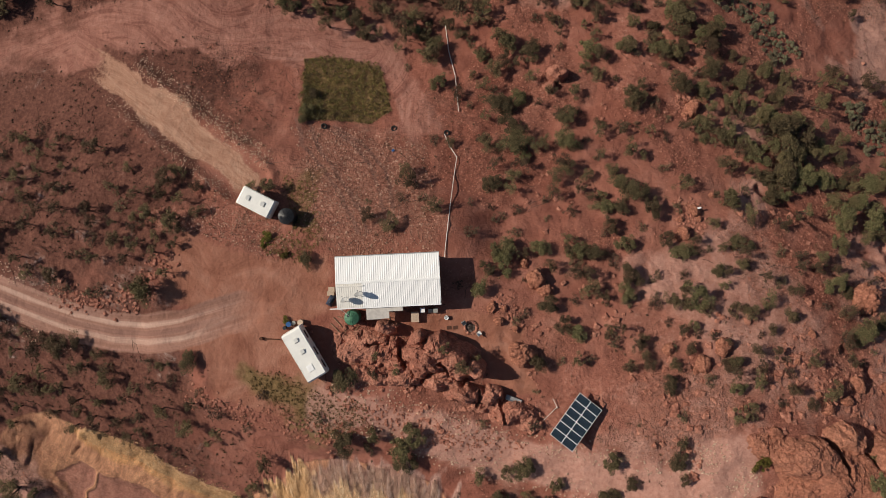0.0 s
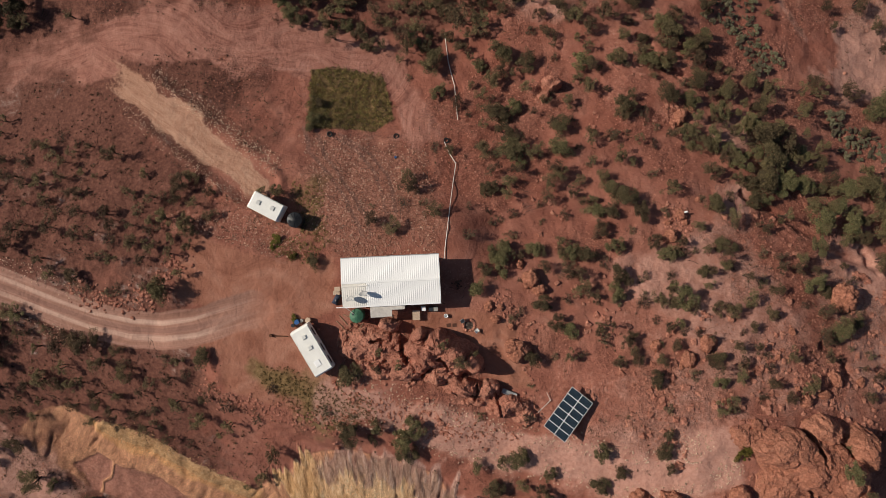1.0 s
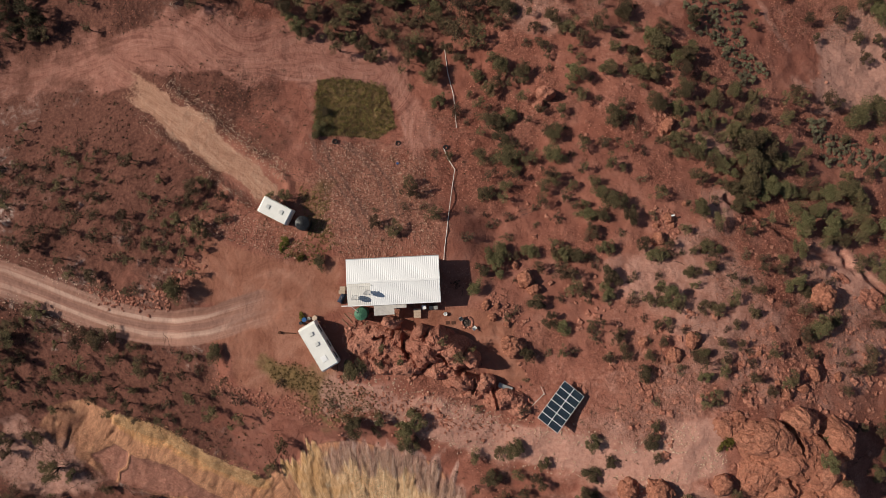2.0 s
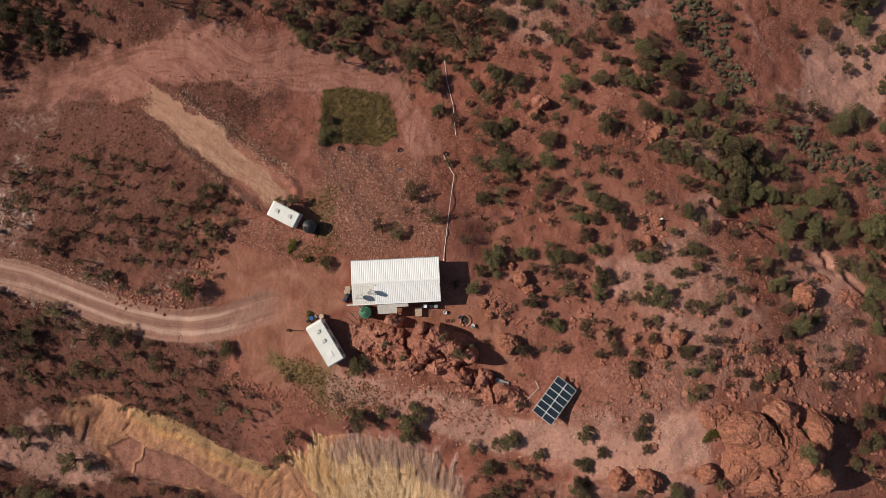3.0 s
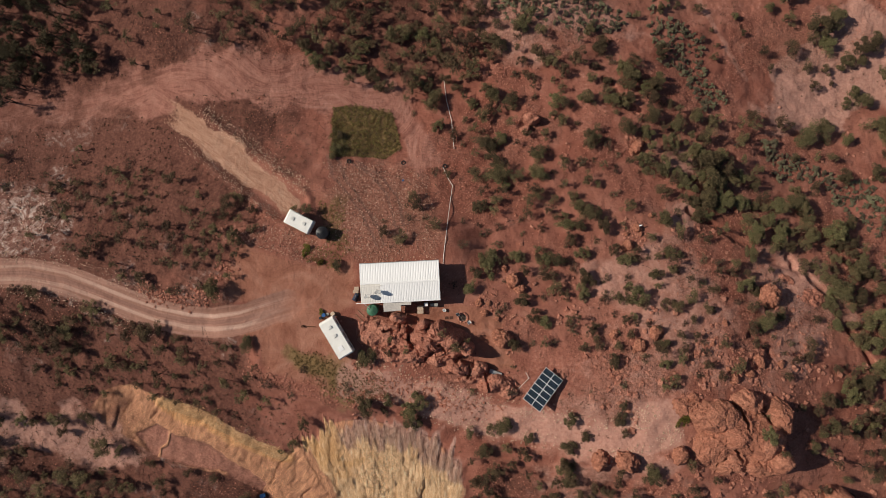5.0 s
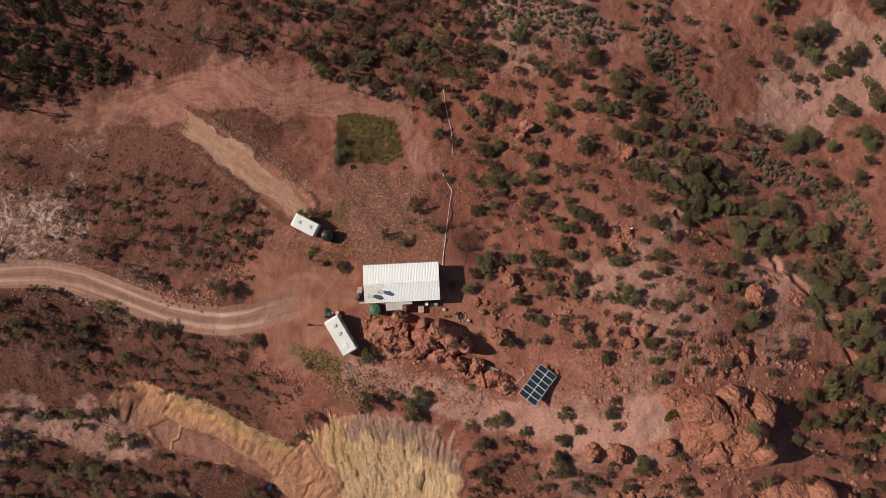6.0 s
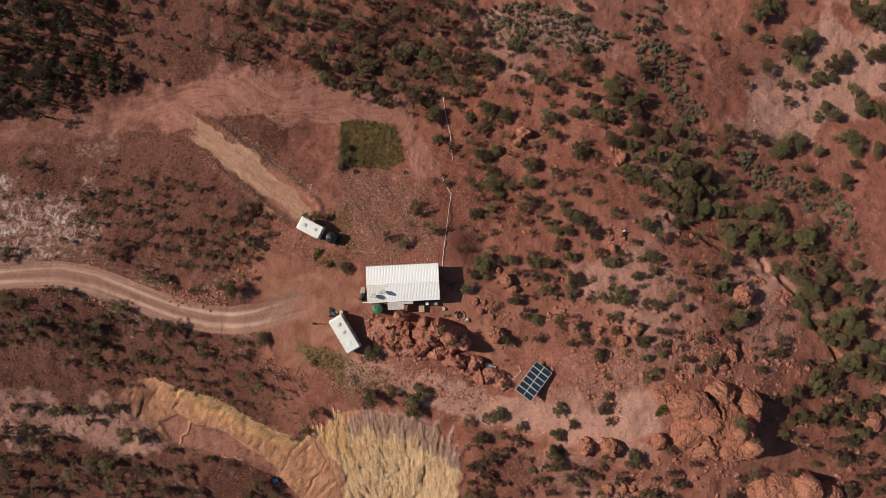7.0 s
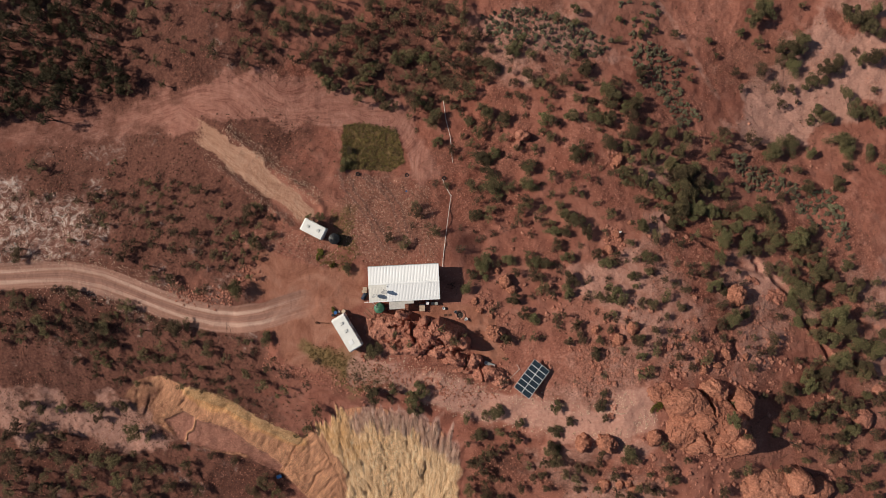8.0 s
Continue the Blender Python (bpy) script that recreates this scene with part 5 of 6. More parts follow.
PAIRS = [(-13.28, -8.28), (-11.77, -10.06), (-12.73, -8.15), (-10.55, -9.18), (-13.62, -8.97), (-12.32, -10.40), (-10.21, -9.31), (-10.89, -10.20), (-6.57, -8.15), (-6.44, -8.97), (-22.10, -10.88), (-19.84, -10.94)]
for k in range(0, 10, 2):
    loose_pole(PAIRS[k], PAIRS[k + 1], 0.06, TIMBER, "pole", "weathered timber pole lying by the tank", "pole")
loose_pole(PAIRS[10], PAIRS[11], 0.09, RUST, "post", "rusty steel tow bar lying on the drive", "tow bar")
(x1, y1), = [(-21.97, -10.81)]
drum(x1, y1, 0.2, 0.35, RUST, "small rusty can on the drive", "can")
(x1, y1), = [(8.43, -18.01)]
tr = thing("trough", at(x1, y1, -20), "grey steel stock trough in the rock's shade", "trough")
bm = box(1.9, 0.55, 0.06, pose(0, 0, 0.18))
for y in (-0.26, 0.26):
    box(1.9, 0.04, 0.34, pose(0, y, 0.18), bm)
for x in (-0.93, 0.93):
    box(0.04, 0.48, 0.34, pose(x, 0, 0.18), bm)
part("basin", bm, GALV, tr)
for x in (-0.7, 0.7):
    part("foot", box(0.08, 0.5, 0.2, pose(x, 0, 0)), GALV, tr)
(x1, y1), = [(32.64, 5.22)]
o = part("sign_board", box(0.5, 0.2, 0.05, None, None, 0.01), WHITE_STEEL)
o.matrix_world = at(x1, y1, 10, 0.75)
tagged(o, "small white board propped on a boulder", "board")
(x1, y1), = [(-31.6, -42.1)]
(x2, y2), = [(-6.51, 12.87)]
crate(x1, y1, 20, 0.9, 0.6, 0.4, BLUE, "faded blue plastic box dumped below the cut", "box")
crate(x2, y2, 40, 0.32, 0.24, 0.2, BLUE, "small blue box beside the track", "box")


# ---- plants ----
def leaf_cloud(rng, centres, spreads, count, size, flat=0.55):
    """Small pointed leaves gathered in clumps; returns vertices and faces."""
    pick = rng.randint(0, len(centres), count)
    u = rng.normal(size=(count, 3))
    u /= np.linalg.norm(u, axis=1)[:, None]
    pos = centres[pick] + u * (spreads[pick] * rng.uniform(0.2, 1.0, count) ** 0.5)[:, None] * np.array([1, 1, 0.7])
    nrm = rng.normal(size=(count, 3)) + np.array([0, 0, 0.9]) + u * flat
    nrm /= np.linalg.norm(nrm, axis=1)[:, None]
    t = np.cross(nrm, rng.normal(size=(count, 3)))
    t /= np.linalg.norm(t, axis=1)[:, None]
    b = np.cross(nrm, t)
    s = (size * rng.uniform(0.6, 1.4, count))[:, None]
    verts = np.stack([pos - t * s, pos - b * s * 0.5, pos + t * s, pos + b * s * 0.5], 1).reshape(-1, 3)
    return verts, np.arange(count * 4).reshape(-1, 4)


def plant_meshes(seed, mat, lobes, leaves, size, height, trunks, reach, bare):
    """Stems and crown for a plant of crown radius 1 and that height, its stems bare up to that share of it."""
    rng = np.random.RandomState(seed)
    sides = rng.uniform(0, 6.283, 3)
    ang, rad = rng.uniform(0, 6.283, lobes), np.sqrt(rng.uniform(0.0, 1, lobes)) * 0.80
    rad *= 0.82 + 0.14 * np.sin(2 * ang + sides[0]) + 0.12 * np.sin(3 * ang + sides[1])
    stretch = rng.uniform(0.7, 1.0)
    cx, cy = np.cos(ang) * rad, np.sin(ang) * rad * stretch
    top = height * (bare + (1 - bare) * (0.85 - 0.7 * rad ** 2) * rng.uniform(0.55, 1.0, lobes))
    centres = np.stack([cx, cy, np.maximum(top, 0.12)], 1)
    spreads = rng.uniform(0.13, 0.30, lobes) * reach
    verts, faces = leaf_cloud(rng, centres, spreads, leaves, size)
    crown = soup("crown", verts, faces, mat)
    bm = bmesh.new()
    order = np.argsort(ang)
    for k in range(trunks):
        share = centres[order[k * lobes // trunks:(k + 1) * lobes // trunks]]
        mean = share.mean(0)
        foot = Vector((mean[0] * 0.12, mean[1] * 0.12, -0.25))
        fork = Vector((mean[0] * 0.5, mean[1] * 0.5, height * max(0.22, bare * 0.8) * rng.uniform(0.8, 1.1)))
        tube([foot, (foot + fork) / 2 + Vector((rng.uniform(-0.06, 0.06), rng.uniform(-0.06, 0.06), 0)), fork], 0.05, bm, 5, 0.035)
        for c in share[:6]:
            c = Vector(c)
            mid = fork.lerp(c, 0.5) + Vector((rng.uniform(-0.1, 0.1), rng.uniform(-0.1, 0.1), rng.uniform(-0.08, 0.04)))
            tube([fork, mid, c], 0.026, bm, 3, 0.008)
    return mesh_of(bm, "trunk", BARK), crown


KINDS = {
    "bush": [plant_meshes(10 + k, LEAF, 20 + k % 7, 3400, 0.040, 1.5, 3, 1.1, 0.15) for k in range(9)],
    "olive": [plant_meshes(40 + k, LEAF_OLIVE, 15 + k % 7, 1900, 0.040, 1.7, 3, 1.05, 0.35) for k in range(9)],
    "gnarled": [plant_meshes(70 + k, LEAF_OLIVE, 11 + k % 5, 1050, 0.042, 2.3, 2, 1.0, 0.55) for k in range(8)],
    "low": [plant_meshes(100 + k, LEAF_DRY, 11, 750, 0.042, 0.9, 3, 1.0, 0.1) for k in range(6)],
    "fresh": [plant_meshes(120 + k, LEAF_GREEN, 14, 3000, 0.045, 1.0, 2, 1.0, 0.1) for k in range(3)],
    "saltbush": [plant_meshes(140 + k, LEAF_GREY, 9, 900, 0.075, 0.9, 1, 1.1, 0.05) for k in range(6)],
}
WORDS = {
    "bush": ("mulga_tree", "dense green mulga tree on red soil", "tree", "mulga trees"),
    "olive": ("scrub_tree", "thin olive-green scrub tree on stony slope", "tree", "scrub trees"),
    "gnarled": ("gnarled_tree", "gnarled dark dry tree with sparse crown", "tree", "gnarled trees"),
    "low": ("shrub", "low withered brown-green shrub on bare soil", "shrub", "low shrubs"),
    "fresh": ("green_shrub", "bright yellow-green shrub on damp soil", "shrub", "green shrubs"),
    "saltbush": ("saltbush", "small grey-green rounded saltbush", "shrub", "saltbushes"),
}
planter = random.Random(33)


def plant(kind, x, y, r, tall=1.0):
    trunk, crown = planter.choice(KINDS[kind])
    name, label, category, group = WORDS[kind]
    turn = planter.uniform(0, 360)
    m = pose(x, y, top_z(x, y) - 0.05, 0, 0, turn) @ Matrix.Diagonal((r * 1.4 * planter.uniform(0.92, 1.15), r * 1.4 * planter.uniform(0.8, 1.05), r * tall * planter.uniform(0.85, 1.15), 1))
    t = thing(name, m, label, category, group)
    for n, me in (("trunk", trunk), ("crown", crown)):
        new(n, me).parent = t


def plant_rows(kind, rows, tall=1.0):
    for x, y, r in rows:
        plant(kind, x, y, r, tall)


# slope on the far side of the house
plant_rows("bush", [(14.6, 41.6, 1.86), (27.9, 37.5, 1.65), (26.4, 40.4, 1.11), (9.7, 37.4, 1.75), (8.5, 28.2, 1.73), (11.9, 26.8, 1.51), (19.7, 26.9, 1.72), (24.8, 27.5, 1.50), (32.9, 31.5, 2.39), (37.6, 30.2, 1.53), (39.4, 36.8, 1.56), (26.6, 47.0, 0.89), (35.6, 48.4, 0.79), (38.9, 48.5, 0.69), (40.0, 45.4, 0.91), (41.6, 47.7, 0.80), (43.0, 49.7, 0.58), (26.6, 49.6, 1.12), (43.5, 46.5, 0.69), (5.3, 26.7, 1.09)])
plant_rows("olive", [(16.7, 35.4, 1.52), (19.4, 34.2, 1.52), (23.8, 34.6, 1.74), (21.0, 32.6, 1.30), (14.0, 34.2, 0.98), (15.1, 31.6, 1.20), (19.4, 30.8, 0.65), (26.1, 31.2, 1.09), (30.0, 26.4, 1.08), (36.1, 27.7, 1.52), (22.7, 47.9, 0.89), (35.4, 44.0, 0.90), (5.9, 41.9, 1.32), (7.5, 38.5, 1.54), (8.6, 35.1, 1.09), (2.6, 29.6, 1.09)])
plant_rows("gnarled", [(2.1, 48.5, 1.98), (3.7, 46.4, 1.55), (2.6, 43.6, 1.32), (2.0, 38.5, 1.98), (4.2, 37.4, 1.65), (2.0, 34.0, 2.19), (5.3, 32.8, 1.53)], 0.9)
# sandy flats
plant_rows("bush", [(64.9, 50.5, 2.79), (67.0, 52.5, 2.10), (61.9, 47.0, 1.05), (55.1, 45.1, 0.70), (56.6, 42.0, 0.70), (71.7, 43.7, 2.57), (74.7, 45.0, 2.11), (73.2, 40.4, 1.88), (76.9, 37.0, 1.65), (80.7, 39.8, 2.34), (82.9, 41.7, 1.41), (80.1, 37.1, 1.18), (77.9, 31.0, 1.64), (85.2, 32.1, 2.34), (88.9, 30.4, 1.88), (80.1, 29.4, 1.64), (76.8, 29.0, 1.06), (86.1, 50.0, 2.80), (89.2, 47.8, 2.34), (84.4, 51.6, 1.65), (90.0, 52.0, 1.64), (89.5, 42.1, 2.11), (87.6, 41.7, 1.41), (91.3, 28.6, 1.41)])
plant_rows("olive", [(65.5, 45.0, 1.52), (70.4, 41.6, 1.41), (65.9, 39.1, 1.64), (60.4, 38.6, 1.05), (61.5, 35.2, 0.93), (69.2, 35.8, 1.18), (72.7, 35.2, 1.18), (70.1, 32.1, 1.17), (86.2, 43.7, 0.83), (47.7, 46.1, 1.15), (50.1, 42.1, 0.58), (51.1, 39.1, 0.69), (50.0, 36.5, 0.91), (75.2, 52.9, 0.94), (74.1, 32.9, 0.71), (83.7, 35.3, 0.83), (90.1, 35.3, 0.94)])
# open red slope
plant_rows("bush", [(7.3, 19.2, 1.91), (9.5, 19.8, 1.49), (16.2, 17.5, 1.47), (8.8, 16.5, 1.48), (9.3, 13.7, 1.88), (16.0, 14.2, 1.46), (10.3, 12.1, 1.04), (25.2, 20.2, 1.48), (6.1, 8.4, 1.34), (24.5, 7.4, 1.84), (22.6, 8.4, 1.24), (26.5, 5.3, 1.33), (20.4, 5.3, 1.23), (22.4, 5.1, 1.02), (35.2, 21.5, 1.28), (41.1, 22.9, 1.52), (39.6, 20.0, 1.50), (34.2, 16.0, 1.48), (36.9, 14.9, 1.48), (40.2, 13.9, 1.27), (36.6, 6.4, 1.65)])
plant_rows("olive", [(6.9, 24.4, 1.51), (2.0, 21.0, 1.07), (14.3, 21.2, 0.85), (17.4, 20.9, 1.07), (20.7, 23.6, 0.96), (20.4, 16.5, 0.84), (0.9, 14.0, 0.84), (5.6, 13.8, 1.26), (24.4, 13.2, 1.25), (26.0, 12.2, 0.84), (15.9, 10.5, 1.24), (14.4, 9.3, 1.24), (18.5, 9.5, 0.93), (21.7, 10.3, 1.04), (20.0, 6.9, 0.93), (20.8, 3.3, 1.02), (37.1, 11.2, 1.47), (40.4, 10.1, 1.05), (34.3, 3.3, 0.93), (39.1, 3.8, 0.93)])
plant_rows("low", [(25.7, 16.5, 0.63), (20.2, 12.1, 0.83), (3.4, 2.2, 0.99), (6.5, 3.8, 0.72), (9.0, 2.2, 0.81), (3.5, 5.8, 0.62), (6.0, 5.3, 0.62), (7.6, 4.3, 0.61), (9.3, 11.1, 0.63), (13.2, 3.8, 0.51)])
# dense thicket in the gully
plant_rows("bush", [(45.3, 16.1, 2.35), (48.9, 15.2, 2.37), (46.1, 12.9, 2.13), (44.1, 18.4, 1.51), (52.2, 14.2, 1.31), (44.0, 9.6, 2.10), (47.5, 9.1, 1.91), (43.1, 7.0, 1.48), (58.7, 8.8, 1.74), (62.6, 9.4, 1.98), (64.7, 7.7, 1.54), (52.7, 4.3, 2.11), (57.6, 3.3, 1.71), (68.9, 4.4, 2.41), (72.6, 5.6, 1.56), (67.4, 22.3, 2.29), (71.6, 23.7, 1.85), (75.9, 22.0, 1.39), (82.2, 24.3, 2.32), (83.4, 22.6, 1.86), (88.1, 22.0, 1.63), (80.7, 15.4, 1.61), (73.7, 14.7, 1.59), (71.0, 2.2, 1.75)])
plant_rows("olive", [(48.1, 23.9, 1.33), (56.2, 25.4, 1.58), (62.6, 24.5, 1.83), (90.1, 18.5, 1.39), (83.2, 19.0, 1.39), (72.2, 18.3, 1.15), (69.2, 18.3, 0.92), (56.0, 10.4, 1.31), (52.1, 6.5, 1.49), (62.5, 5.0, 1.31), (67.3, 12.4, 1.35), (44.1, 3.3, 1.04), (64.7, 18.2, 0.91)])
plant_rows("saltbush", [(79.1, 10.2, 1.25), (71.5, 10.1, 1.02), (71.1, 13.0, 1.02), (60.2, 20.3, 1.13), (60.9, 14.0, 0.90), (58.6, 20.9, 0.90)])
# around the solar rack and east of the house
plant_rows("bush", [(7.9, -0.3, 1.60), (7.4, -1.8, 1.20), (12.0, 0.2, 1.21), (4.3, -4.7, 1.19), (5.4, -2.3, 0.90), (16.5, -0.3, 1.41), (18.6, -0.3, 1.21), (22.9, -3.3, 1.40), (22.7, 0.7, 1.32), (29.7, -0.3, 1.32), (30.7, -5.7, 1.79), (37.7, 0.7, 1.23), (16.2, -10.1, 1.19), (11.2, -13.5, 1.18), (34.0, -13.4, 1.17), (26.6, -15.8, 1.17), (34.3, -16.2, 1.06), (12.8, -6.7, 1.19), (34.2, -2.8, 1.01), (22.3, -5.3, 1.20), (6.4, -0.3, 1.00)])
plant_rows("olive", [(16.5, -2.8, 1.21), (17.9, -4.8, 1.40), (19.4, -5.8, 1.00), (14.2, -9.6, 0.99), (19.9, -9.7, 0.69), (19.7, -10.6, 0.59), (16.1, -13.3, 0.89), (27.8, -6.2, 1.19), (38.0, -1.8, 0.81), (37.2, -7.7, 1.09), (30.1, -9.3, 0.79), (23.8, -10.8, 0.89), (24.0, -12.5, 0.79), (24.4, -13.5, 0.98), (22.0, -14.0, 0.88), (29.4, -11.7, 0.89), (27.3, -13.5, 0.78), (37.1, -12.0, 0.98), (37.4, -13.9, 0.88), (35.6, -18.5, 0.96)])
plant_rows("low", [(1.9, -4.2, 0.69), (9.8, -7.7, 0.79), (8.8, -8.7, 0.69), (14.2, -13.4, 0.59), (17.6, -13.2, 0.69), (31.9, -0.3, 0.81), (33.5, -0.0, 0.61), (32.4, -10.4, 0.79), (29.6, -3.3, 0.81), (25.9, -5.8, 0.80), (11.2, -17.0, 0.49), (9.9, -3.8, 0.50)])
# eastern slope
plant_rows("bush", [(51.6, 0.7, 1.36), (49.5, -4.4, 1.43), (51.3, -5.5, 1.03), (52.2, -10.3, 1.61), (67.5, -5.7, 1.90), (65.6, -6.2, 1.27), (72.4, -1.6, 1.95), (74.7, -2.6, 1.30), (79.9, -5.3, 1.73), (73.2, -10.3, 2.72), (75.6, -12.5, 2.10), (71.6, -14.4, 2.08), (77.6, -15.6, 1.89), (81.1, -16.8, 1.69), (73.3, -18.5, 2.07), (78.1, -19.7, 1.67), (83.3, -13.8, 1.28), (65.5, -11.3, 1.25), (78.8, -1.1, 1.32), (55.1, -9.5, 1.02)])
plant_rows("olive", [(48.4, -0.9, 1.03), (47.7, -2.4, 1.03), (43.9, -5.1, 0.91), (49.5, -11.3, 1.00), (39.5, -9.7, 0.79), (61.2, -1.5, 1.28), (64.3, -2.0, 1.28), (67.5, 0.1, 1.08), (64.8, -3.6, 1.06), (71.4, 0.6, 1.31), (83.7, -9.1, 1.30), (70.2, -13.5, 1.26), (62.3, -10.3, 0.94), (60.1, -14.1, 1.23), (59.2, -16.0, 1.22), (64.4, -18.2, 1.02), (68.0, -18.9, 0.93), (56.7, -16.4, 0.91), (43.0, -18.1, 0.97), (45.2, -17.2, 0.88), (54.6, -18.7, 0.89), (84.1, -4.3, 1.09)])
plant_rows("low", [(43.0, -0.3, 0.82), (43.4, -8.3, 0.80), (56.7, -14.0, 0.81), (51.6, -14.3, 0.80), (40.9, -14.4, 0.88), (39.6, -18.1, 0.77), (80.6, 0.6, 1.00), (82.4, -7.5, 0.87)])
# below the footpath
plant_rows("bush", [(9.8, -26.5, 1.59), (19.9, -25.1, 1.27), (27.4, -24.0, 1.45), (20.0, -29.7, 1.28), (6.9, -31.0, 1.41), (19.2, -33.0, 1.39), (20.2, -34.4, 1.58), (32.2, -32.5, 1.35), (32.0, -34.3, 0.97), (22.4, -27.8, 0.88), (13.8, -28.6, 0.90)])
plant_rows("olive", [(7.9, -27.3, 1.00), (28.0, -26.8, 0.77), (10.4, -30.4, 1.00), (12.4, -30.9, 0.90), (4.4, -28.0, 1.01), (8.0, -35.0, 1.22), (6.1, -36.9, 1.24), (9.2, -39.6, 1.03), (15.6, -36.7, 0.81), (18.1, -38.2, 0.91), (5.1, -42.4, 1.47), (8.2, -42.7, 1.25), (25.1, -36.4, 1.09), (23.8, -38.6, 1.20), (21.9, -37.9, 0.80), (27.4, -35.1, 0.88), (27.3, -40.1, 1.00), (34.3, -39.5, 0.88), (36.7, -39.9, 0.98), (36.0, -36.8, 0.78), (37.9, -31.4, 0.96), (34.1, -19.4, 0.96), (35.6, -19.5, 0.77)])
plant_rows("low", [(4.8, -21.0, 0.89), (10.7, -21.0, 0.89), (27.9, -19.5, 0.77), (23.0, -20.7, 0.39), (19.7, -21.2, 0.29)])
plant_rows("fresh", [(36.7, -24.6, 1.15)])
# round the large dome
plant_rows("bush", [(48.7, -26.3, 1.35), (62.2, -22.9, 1.41), (65.7, -22.1, 1.62), (62.1, -27.4, 1.40), (66.8, -27.2, 1.22), (70.4, -27.4, 1.23), (73.8, -26.5, 1.44), (74.5, -30.5, 1.64), (72.9, -32.0, 1.23), (59.1, -30.1, 1.09), (72.0, -40.9, 1.22), (67.5, -20.8, 1.02), (78.4, -24.8, 1.04)])
plant_rows("olive", [(50.1, -24.6, 0.88), (56.5, -23.6, 0.89), (59.9, -24.3, 1.00), (76.4, -26.2, 1.03), (61.6, -30.9, 0.80), (53.3, -32.1, 0.88), (51.6, -29.5, 0.78), (65.0, -35.6, 0.91), (53.0, -36.1, 1.18), (51.0, -37.0, 0.98), (49.0, -40.0, 1.18), (39.8, -37.6, 1.17), (38.6, -35.5, 0.97), (42.1, -34.1, 0.87), (77.8, -40.9, 1.23), (79.6, -35.8, 1.24), (79.3, -20.8, 1.25), (81.5, -25.0, 1.05), (70.0, -35.9, 0.81), (68.3, -23.3, 1.02), (71.6, -24.4, 1.23), (78.9, -42.9, 1.03)])
# top woods
plant_rows("gnarled", [(-40.4, 46.3, 1.29), (-36.2, 48.0, 1.29), (-37.8, 41.5, 1.50), (-36.3, 40.0, 1.08), (-37.2, 37.7, 1.29), (-33.1, 41.1, 1.08), (-34.6, 46.9, 1.29), (-30.4, 47.6, 1.30), (-32.5, 44.9, 1.30), (-31.5, 43.3, 1.30), (-28.3, 46.7, 1.08), (-26.8, 44.6, 1.09), (-24.0, 45.6, 1.74), (-22.0, 46.4, 1.53), (-19.9, 46.1, 1.31), (-22.5, 49.1, 1.53), (-18.8, 43.8, 1.53), (-15.6, 46.8, 1.32), (-17.7, 44.5, 1.54), (-14.5, 44.7, 1.10), (-13.4, 48.5, 1.54), (-11.2, 49.7, 1.54), (-9.0, 47.5, 1.33), (-6.8, 48.6, 1.55), (-4.0, 48.2, 1.33), (-2.4, 49.7, 1.55), (-10.1, 44.2, 1.33), (-7.3, 42.5, 1.54), (-4.6, 44.3, 1.33), (-1.3, 44.2, 1.55)], 0.8)
plant_rows("gnarled", [(-0.7, 42.0, 1.33), (-24.1, 40.9, 1.09), (-19.9, 41.7, 1.31), (-15.6, 41.3, 1.32), (-13.4, 40.8, 1.32), (-27.2, 38.0, 0.98), (-25.6, 39.1, 1.08), (-17.6, 33.4, 1.09), (-16.6, 38.4, 1.10), (-11.7, 37.5, 1.10), (-10.0, 35.1, 1.31), (-6.8, 35.8, 1.32), (-4.6, 35.3, 1.10), (-8.9, 32.9, 1.10), (-8.9, 30.1, 0.87), (-3.5, 33.1, 1.10), (-6.2, 27.9, 0.87)], 0.8)
plant_rows("bush", [(-24.0, 37.0, 1.19), (-22.4, 34.8, 1.41), (-20.8, 33.2, 1.30), (-19.8, 36.1, 1.09), (-14.4, 36.2, 1.53), (-13.3, 38.0, 1.10), (-8.9, 39.1, 1.54), (-6.8, 39.7, 1.32), (-3.5, 39.7, 1.54), (-1.3, 37.0, 1.54), (-14.4, 32.9, 1.20), (-12.1, 31.7, 1.42), (-11.0, 29.5, 0.87), (-4.5, 30.7, 1.31), (-2.3, 30.2, 1.31), (-1.2, 27.8, 1.52), (-0.7, 22.7, 1.29)])
plant_rows("gnarled", [(-55.2, 48.7, 1.51), (-52.0, 46.0, 1.08), (-58.6, 46.6, 1.51), (-57.6, 43.4, 1.30), (-58.9, 39.2, 1.09), (-54.7, 37.9, 1.30), (-59.5, 32.5, 1.30), (-53.1, 33.6, 1.08), (-43.5, 39.7, 1.93), (-44.9, 47.6, 0.86), (-42.6, 46.9, 1.08), (-49.4, 40.1, 0.87), (-48.8, 42.2, 0.86), (-52.2, 41.8, 0.76)], 0.8)
